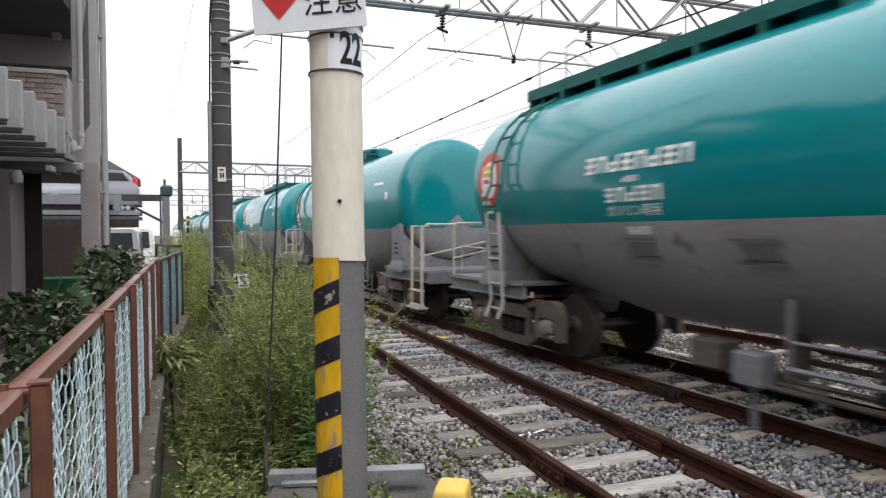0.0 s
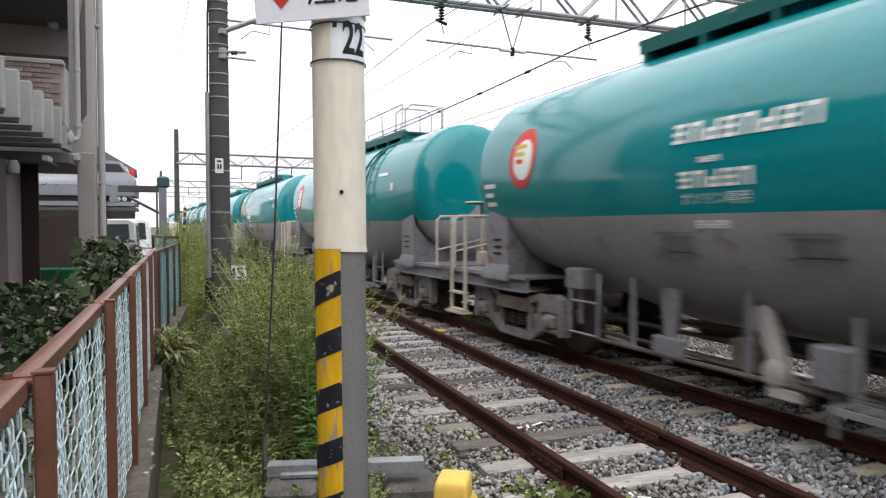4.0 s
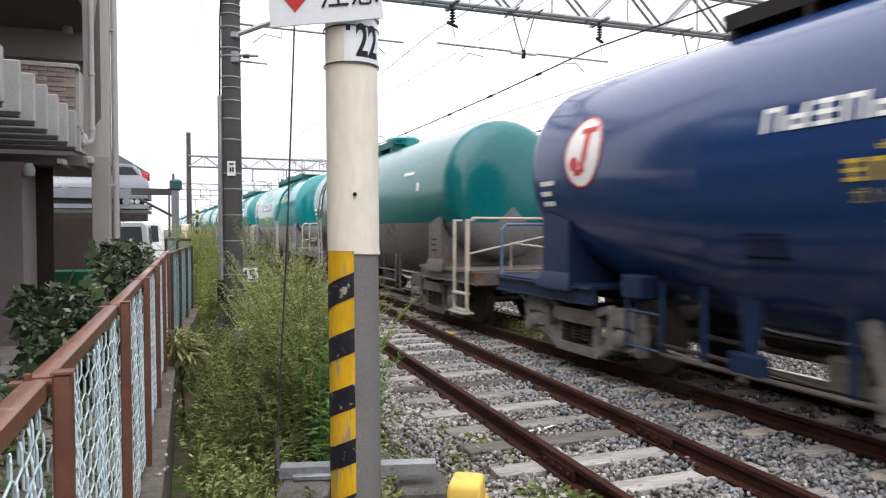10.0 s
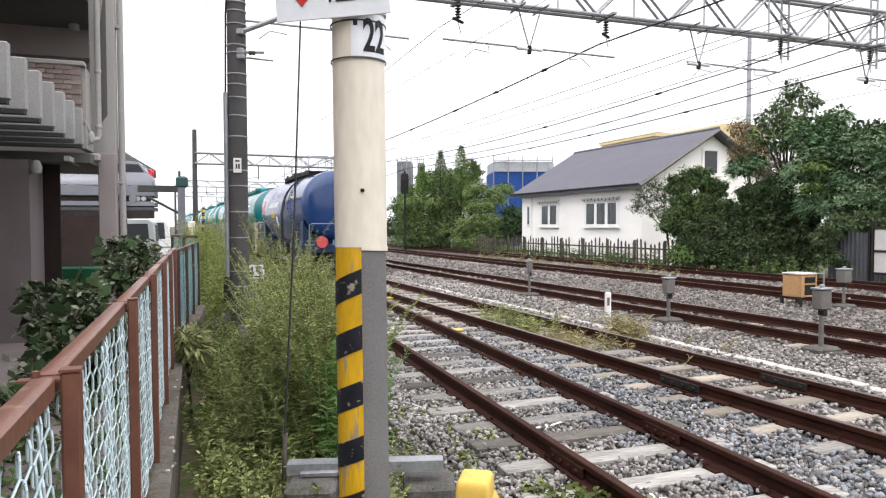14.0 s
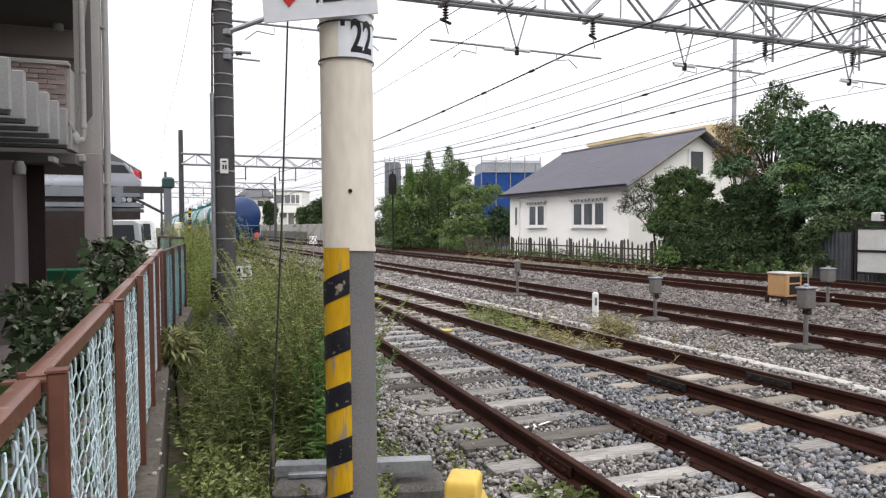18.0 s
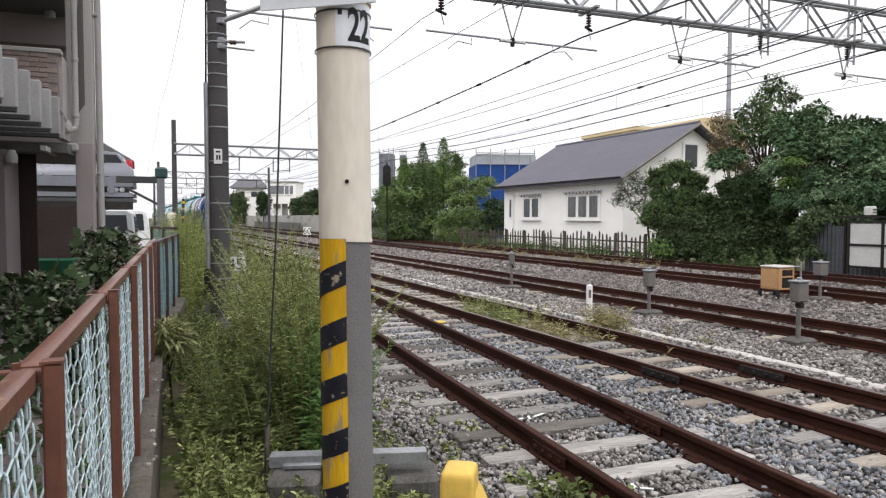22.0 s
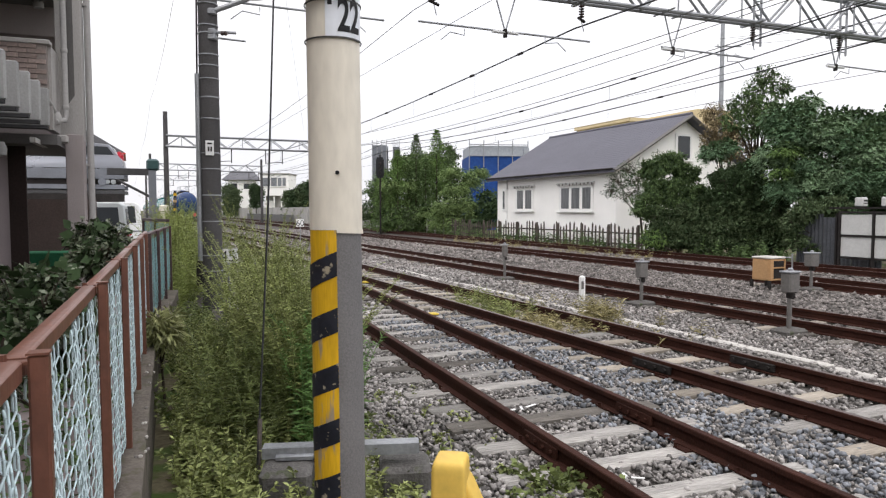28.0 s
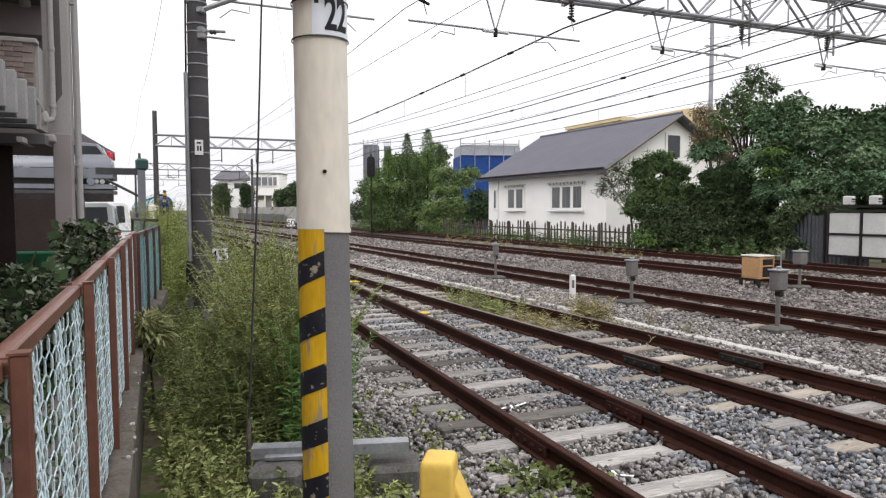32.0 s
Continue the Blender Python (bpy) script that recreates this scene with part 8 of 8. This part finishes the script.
# ---- houses down the line ----
ROOF_DARK = mat("dark_roof_tile", (0.045, 0.044, 0.047), 0.7, vary=0.2, scale=1, fine=12, bump=0.3)
WALL_WHITE = mat("white_wall_render", (0.87, 0.86, 0.83), 0.85, vary=0.06, scale=0.8, fine=40, bump=0.08)
ROOF_GREY = mat("grey_roof_tile", (0.115, 0.115, 0.125), 0.7, vary=0.2, scale=0.7, fine=8, bump=0.2)
FAR_GLASS = mat("pale_window_glass", (0.16, 0.17, 0.18), 0.2, vary=0.5, scale=0.8, fine=5, bump=0.0)
BOX_GREY_FAR = mat("dark_far_concrete", (0.13, 0.128, 0.125), 0.85, vary=0.2, scale=1, fine=20, bump=0.1)
WALL_GREY = mat("grey_far_wall", (0.36, 0.35, 0.33), 0.9, vary=0.15, scale=1, fine=30, bump=0.1)


far_house = thing("far_house", "distant house with dark hipped roof", "house", at=Matrix.Translation((-25.2, 46, 0)) @ Matrix.Rotation(HEAD, 4, "Z"))
part("wall", Shape().box(0, 0, 2.6, 7, 6, 5.6), WALL_GREY, far_house)
part("roof", Shape().loft([[Vector((x * 4, y * 3.5, 5.35)) for x, y in ((-1, -1), (1, -1), (1, 1), (-1, 1))], [Vector((x * 1.4, y * 0.2, 7.2)) for x, y in ((-1, -1), (1, -1), (1, 1), (-1, 1))]]), ROOF_DARK, far_house)
part("roof_edge", Shape().box(0, 0, 5.32, 8.0, 7.0, 0.08), RED_PAINT, far_house)
h2 = thing("far_house", "distant two-storey house with a grey tiled hipped roof", "house", at=Matrix.Translation((-44.2, 156, 0)) @ Matrix.Rotation(HEAD * 0.4, 4, "Z"))
part("wall", Shape().box(0, 0, 4.05, 5.6, 6, 8.9), WALL_WHITE, h2)
part("roof", Shape().loft([[Vector((x * 4.2, y * 4.0, 8.3)) for x, y in ((-1, -1), (1, -1), (1, 1), (-1, 1))], [Vector((x * 2.7, y * 0.2, 10.1)) for x, y in ((-1, -1), (1, -1), (1, 1), (-1, 1))]]), ROOF_GREY, h2)
part("ridge_cap", Shape().rod((-2.75, 0, 10.1), (2.75, 0, 10.1), 0.16, n=8), ROOF_DARK, h2)
for x in (-1.5, 1.2):
    part("window", Shape().box(x, -3.03, 6.9, 1.3, 0.06, 1.2), GLASS_DARK, h2)
h3 = thing("white_block", "distant white building with a band of windows under a flat roof", "building", at=Matrix.Translation((-30.6, 130, 0)))
part("upper_storey", Shape().box(0, 2.5, 6.35, 5.4, 7, 4.1, bevel=0.03), WALL_WHITE, h3)
part("roof_edge", Shape().box(0, 2.4, 8.48, 5.8, 7.4, 0.16), WALL_GREY, h3)
part("ground_storey", Shape().box(0.3, 3.6, 2.0, 4.6, 6, 4.6), WALL_GREY, h3)
for x0, x1, z0, z1 in ((-2.3, -0.75, 6.1, 7.7), (-0.6, 0.5, 6.1, 7.7), (0.65, 1.4, 6.1, 7.7), (1.55, 2.2, 6.1, 7.7)):
    w = part("window", Shape().box((x0 + x1) / 2, -1.02, (z0 + z1) / 2, x1 - x0, 0.08, z1 - z0, bevel=0.01), FAR_GLASS, h3)
    part("window_sill", Shape().box((x0 + x1) / 2, -1.1, z0 - 0.06, x1 - x0 + 0.1, 0.2, 0.12), WALL_WHITE, w)
part("porch_screen", Shape().box(-1.3, 0.2, 2.3, 2.0, 0.15, 2.2, bevel=0.02), WALL_WHITE, h3)
for x in (-2.6, -0.1, 1.3, 2.6):
    part("porch_post", Shape().box(x, -0.8, 2.0, 0.2, 0.2, 4.6), WALL_WHITE, h3)
far_wall = thing("far_wall", "long grey concrete wall along the far side of the line", "wall", at=rail_frame(58, 15.6, -0.3))
for i in range(30):
    part("wall_panel", Shape().box(2 + i * 4.0, 0, 1.15, 3.96, 0.18, 2.3, bevel=0.02), WALL_GREY, far_wall)
    part("wall_post", Shape().box(i * 4.0, 0.03, 1.18, 0.26, 0.26, 2.36), WALL_GREY, far_wall)
single("low_wall", Shape().box(20, 0, 0.6, 40, 0.3, 1.3, bevel=0.03), BOX_GREY_FAR, "low dark concrete wall before the long one", "wall", at=rail_frame(92, 14.9, -0.3))

# ---- beyond the tracks: house, fence, sheds, far buildings ----
HOUSE_ROOF = mat("grey_slate_roof", (0.118, 0.117, 0.138), 0.7, vary=0.14, scale=0.6, fine=10, bump=0.15, squash=(1, 1, 3))
PICKET = mat("weathered_picket", (0.085, 0.072, 0.062), 0.9, vary=0.3, scale=4, fine=20, bump=0.3, per_object=0.3)
NET_BLUE = mat("blue_scaffold_net", (0.02, 0.06, 0.22), 0.7, vary=0.25, scale=0.4, fine=4, bump=0.1)
NET_GREY = mat("pale_scaffold_net", (0.32, 0.34, 0.37), 0.8, vary=0.2, scale=0.5, fine=5, bump=0.1)
NET_DARK = mat("dark_grey_scaffold_net", (0.15, 0.16, 0.18), 0.8, vary=0.3, scale=0.5, fine=5, bump=0.1)
YELLOW_WALL = mat("yellow_far_wall", (0.60, 0.49, 0.30), 0.8, vary=0.08, scale=0.5, fine=10, bump=0.05)
SHED = mat("grey_corrugated_sheet", (0.085, 0.09, 0.10), 0.7, vary=0.25, scale=1.5, fine=14, bump=0.2)
WHITE_PANEL = mat("white_fence_panel", (0.50, 0.50, 0.485), 0.6, vary=0.12, scale=2, fine=30, bump=0.05, spot=(0.40, 0.36, 0.31), spot_at=0.68)
FRONT = 15.55                    # the house front, to the right of the train's track
S0, S1 = 22.75, 34.45
EAVE, RIDGE, DEPTH = 3.86, 6.40, 8.5
house = thing("white_house", "white rendered house with grey gabled roof and front windows", "house", at=rail_frame(S0, FRONT))
# x along the line from the near gable, y to the left (towards the line)
LH = S1 - S0
gab = Matrix.Rotation(math.pi / 2, 4, "Z") @ Matrix.Rotation(math.pi / 2, 4, "X")
part("wall", Shape().slab([(0, -0.3), (-DEPTH, -0.3), (-DEPTH, EAVE), (-DEPTH / 2, RIDGE - 0.12), (0, EAVE)], 0, LH, gab), WALL_WHITE, house)
slope = math.atan2(RIDGE - EAVE, DEPTH / 2)
for k in (1, -1):
    y_e, y_r = (0.55 if k == 1 else -DEPTH - 0.55), -DEPTH / 2
    z_e = EAVE - 0.55 * math.tan(slope) + 0.1
    part("roof", Shape().loft([[Vector((x, y_e, z_e)), Vector((x, y_r, RIDGE + 0.1)), Vector((x, y_r, RIDGE - 0.06)), Vector((x, y_e, z_e - 0.16))] for x in (-0.55, LH + 0.45)]), HOUSE_ROOF, house)
    for j in range(24):
        u = (j + 0.5) / 24
        part("slate_course", Shape().box(LH / 2, y_e + (y_r - y_e) * u, z_e + (RIDGE + 0.1 - z_e) * u + 0.002, LH + 0.98, 0.012, 0.003), HOUSE_ROOF, house)
part("ridge_cap", Shape().rod((-0.56, -DEPTH / 2, RIDGE + 0.1), (LH + 0.46, -DEPTH / 2, RIDGE + 0.1), 0.09, n=8), HOUSE_ROOF, house)
part("gutter", Shape().rod((-0.5, 0.62, EAVE - 0.22), (LH + 0.4, 0.62, EAVE - 0.22), 0.045, n=8), BLACK_STEEL, house)
part("downpipe", Shape().rod((LH - 1.3, 0.06, -0.2), (LH - 1.3, 0.06, EAVE - 0.2), 0.035, n=8).rod((LH - 1.3, 0.06, EAVE - 0.25), (LH - 1.3, 0.6, EAVE - 0.25), 0.03, n=8), WHITE_PAINT, house)
for y0, z0, y1, z1 in ((0.55, EAVE - 0.3, -DEPTH / 2, RIDGE + 0.0), (-DEPTH - 0.55, EAVE - 0.3, -DEPTH / 2, RIDGE + 0.0)):
    part("bargeboard", Shape().rod((-0.57, y0, z0), (-0.57, y1, z1), 0.09, n=4), BOX_GREY, house)
FRAME_W = mat("white_window_frame", (0.78, 0.78, 0.76), 0.45, vary=0.05, scale=3, fine=30, bump=0.01)
CURTAIN_GLASS = mat("curtained_glass", (0.10, 0.105, 0.11), 0.15, vary=0.5, scale=2, fine=9, bump=0.0, squash=(5, 1, 0.3))
for a, b, n in ((33.72, 33.42, 1), (32.06, 30.2, 2), (27.4, 24.55, 3)):
    z0, z1 = 1.66, 2.92
    a, b = a - S0, b - S0
    win = part("window", Shape().box((a + b) / 2, 0.02, (z0 + z1) / 2, a - b + 0.14, 0.06, z1 - z0 + 0.12, bevel=0.01), FRAME_W, house)
    wd = (a - b) / n
    for i in range(n):
        part("pane", Shape().box(b + wd * (i + 0.5), 0.055, (z0 + z1) / 2, wd - 0.26 if n > 1 else 0.2, 0.02, z1 - z0 - 0.16), CURTAIN_GLASS, win)
    if n > 1:
        part("sill", Shape().box((a + b) / 2, 0.1, z0 - 0.1, a - b + 0.3, 0.16, 0.06, bevel=0.01), FRAME_W, win)
        awn = part("awning", Shape().box((a + b) / 2, 0.12, z1 + 0.17, a - b + 0.4, 0.16, 0.05, pose(0, 0, 0, -14, 0, 0)), WHITE_PANEL, win)
        for i in range(int((a - b + 0.5) / 0.16)):
            part("awning_scallop", Shape().box(b - 0.15 + i * 0.16, 0.2, z1 + 0.09 + 0.02 * (i % 3), 0.12, 0.012, 0.12, bevel=0.005), WHITE_PANEL if i % 2 else BOX_GREY, awn)
gwin = part("window", Shape().box(-0.03, -DEPTH / 2 + 0.02, 4.88, 0.08, 1.1, 1.35, bevel=0.01), FRAME_W, house)
part("pane", Shape().box(-0.075, -DEPTH / 2 + 0.02, 4.86, 0.02, 0.8, 1.12), GLASS_DARK, gwin)
part("sill", Shape().box(-0.1, -DEPTH / 2 + 0.02, 4.16, 0.2, 1.3, 0.06, bevel=0.01), FRAME_W, gwin)

# picket fence along the far track
pf = thing("picket_fence", "dark weathered picket fence along the far track", "fence", at=rail_frame(16, 14.75, -0.25))
rail_len = 24.0
for z in (0.35, 0.85):
    part("fence_rail", Shape().box(rail_len / 2, 0, z, rail_len, 0.04, 0.07), PICKET, pf)
pk = [mesh_of("picket", Shape().slab([(-0.055, 0), (0.055, 0), (0.055, h - 0.09), (0, h), (-0.055, h - 0.09)], -0.012, 0.012, stand), PICKET) for h in (1.2, 1.32, 1.08)]
pick_rnd = random.Random(12)
for i in range(int(rail_len / 0.30)):
    if pick_rnd.random() < 0.06:
        continue
    part("picket", pick_rnd.choice(pk), None, pf, at=pose(i * 0.30, 0.035, 0, 0, pick_rnd.uniform(-3, 3), 0))
for i in range(12):
    part("fence_post", Shape().box(i * 2.1, -0.04, 0.62, 0.1, 0.1, 1.24, bevel=0.01), PICKET, pf)
low = thing("rail_fence", "old pale rail fence below the trees", "fence", at=rail_frame(41, 14.75, -0.25))
for z in (0.4, 0.75, 1.1):
    part("fence_rail", Shape().box(10, 0, z, 20, 0.04, 0.06), WALL_GREY, low)
for i in range(14):
    part("fence_post", Shape().box(i * 1.5, 0, 0.6, 0.1, 0.1, 1.3), WALL_GREY, low)

# shed sheets and white panels by the trees
for i in range(3):
    sh = Shape()
    n = 14
    a, b = [], []
    for j in range(n + 1):
        x = j * 0.07
        w = 0.02 if j % 2 else -0.02
        a.append(Vector((x, w, -0.3)))
        b.append(Vector((x, w, 1.55 - 0.12 * i)))
    a2, b2 = [v + Vector((0, 0.012, 0)) for v in reversed(a)], [v + Vector((0, 0.012, 0)) for v in reversed(b)]
    sh.loft([a + a2, b + b2])
    p = along(10.4 - i * 1.0 + 2.2, 15.3)
    single("corrugated_sheet", sh, SHED, "grey corrugated sheet leaning against a shed", "sheet", "shed sheets", Matrix.Translation((p.x, p.y, 0)) @ Matrix.Rotation(-math.pi / 2 + HEAD, 4, "Z") @ pose(0, 0, 0, 0, 0, 0))
panels = thing("panel_fence", "white panel fence in a dark steel frame", "fence", at=rail_frame(10.75, 14.9, -0.2))
for i in range(5):
    for z0 in (0.38, 1.08):
        part("panel", Shape().box(-0.55 - i * 1.1, 0, z0 + 0.33, 1.02, 0.03, 0.64, bevel=0.006), WHITE_PANEL, panels)
    part("panel_post", Shape().box(-i * 1.1, 0.02, 0.9, 0.07, 0.07, 1.9), BLACK_STEEL, panels)
for z in (0.35, 1.05, 1.8):
    part("panel_rail", Shape().box(-2.75, 0.03, z, 5.5, 0.05, 0.06), BLACK_STEEL, panels)
for i in range(2):
    ac = thing("air_conditioner", "white outdoor air conditioning unit on a shelf", "air conditioner", "air conditioners", rail_frame(10.35 - i * 0.85, 15.3, 1.78))
    part("case", Shape().box(0, 0, 0.15, 0.30, 0.24, 0.30, bevel=0.03), WHITE_PANEL, ac)
    part("fan_grille", Shape().box(-0.155, 0.0, 0.19, 0.012, 0.2, 0.05, bevel=0.004).box(-0.155, 0.0, 0.11, 0.012, 0.2, 0.03, bevel=0.004), BLACK_STEEL, ac)
single("unit_shelf", Shape().box(0, 0, -0.04, 2.6, 0.5, 0.06), BLACK_STEEL, "dark steel shelf behind the panel fence", "shelf", at=rail_frame(9.95, 15.3, 1.78))
for i in range(3):
    single("shelf_post", Shape().box(0, 0, 0.85, 0.07, 0.07, 2.05), BLACK_STEEL, "dark steel post below the shelf", "post", "shelf posts", rail_frame(8.75 + i * 1.2, 15.3, -0.3))

# far buildings
blue = thing("scaffold_building", "building wrapped in blue netting on scaffolding", "building", at=Matrix.Translation((5.7, 68, 0)) @ Matrix.Rotation(0.1, 4, "Z"))
part("netting", Shape().box(0, 0, 3.2, 5.6, 5, 7.2), NET_BLUE, blue)
part("upper_net", Shape().box(0.1, 0.1, 7.3, 5.6, 5.0, 1.0), NET_GREY, blue)
part("side_net", Shape().box(2.75, -0.5, 3.6, 0.5, 4.4, 8.0), NET_GREY, blue)
for x in (-2.8, -1.4, 0.0, 1.4, 2.9):
    part("scaffold_tube", Shape().rod((x, -2.6, -0.3), (x, -2.6, 8.3), 0.05, n=6), GALV, blue)
for z in (6.85, 7.9):
    part("scaffold_tube", Shape().rod((-2.8, -2.6, z), (2.9, -2.6, z), 0.05, n=6), GALV, blue)
tw = thing("dark_tower_block", "dark scaffolded block above the copse", "building", at=Matrix.Translation((-7.5, 92, 0)))
for x, w, h in ((0, 1.9, 10.4), (2.2, 0.8, 10.2)):
    part("netting", Shape().box(x, 0, h / 2 - 0.2, w, 3, h), NET_DARK, tw)
    for k in (-0.5, -0.17, 0.17, 0.5):
        part("scaffold_tube", Shape().rod((x + k * w, -1.55, -0.3), (x + k * w, -1.55, h + 0.5), 0.05, n=6), GALV, tw)
yel = thing("yellow_building", "large yellow flat-roofed building in the distance", "building", at=Matrix.Translation((26.5, 82, 0)) @ Matrix.Rotation(0.4, 4, "Z"))
part("wall", Shape().box(0, 0, 5.6, 16, 10, 11.8), YELLOW_WALL, yel)
part("roof_edge", Shape().box(0, 0, 11.5, 16.4, 10.4, 0.4), YELLOW_WALL, yel)
ypk = thing("yellow_building", "yellow gabled building part behind the house", "building", at=Matrix.Translation((28.9, 78, 0)) @ Matrix.Rotation(0.4, 4, "Z"))
part("wall", Shape().box(0, 0, 6.1, 5, 8, 12.8), YELLOW_WALL, ypk)
tp = thing("transmission_pole", "tall grey concrete pole with cross arms", "pole", at=Matrix.Translation((19.2, 46, -0.3)))
part("pole_shaft", Shape().turned([(0.19, 0), (0.13, 14.6)], "z", 12), GALV, tp)
for z, w in ((12.9, 1.8), (12.3, 1.5)):
    part("cross_arm", Shape().box(0.4, 0, z, w, 0.08, 0.08), GALV, tp)
    for x in (-0.3, 0.3, 0.9):
        part("pin_insulator", Shape().turned([(0.03, z), (0.07, z + 0.06), (0.05, z + 0.16), (0.02, z + 0.2)], "z", 8, (x, 0, 0)), INSUL_PALE, tp)
for dz, dx in ((12.6, 0.3), (13.1, -0.3), (13.1, 0.9)):
    wire([Vector((19.2 + dx, 46, dz)), Vector((34, 34, dz - 0.9)), Vector((60, 16, dz))], 0.012, "thin distribution wire to the near pole")
# colour-light signal
sig = thing("signal_post", "railway signal with a black backboard on a post", "signal", at=Matrix.Translation((-4.1, 50, -0.3)))
part("signal_mast", Shape().rod((0, 0, 0), (0, 0, 6.0), 0.06, n=10), BLACK_STEEL, sig)
head = part("signal_head", Shape().slab([(-0.2, 4.3), (0.2, 4.3), (0.29, 4.5), (0.29, 5.6), (0.2, 5.8), (-0.2, 5.8), (-0.29, 5.6), (-0.29, 4.5)], 0.05, 0.2, stand), INK, sig, "black signal backboard")
for z in (4.65, 5.0, 5.35):
    part("lens_hood", Shape().turned([(0.09, -0.42), (0.11, -0.42), (0.11, -0.18), (0.02, -0.18)], "y", 12, (0, 0, z)), BLACK_STEEL, head)

motions()
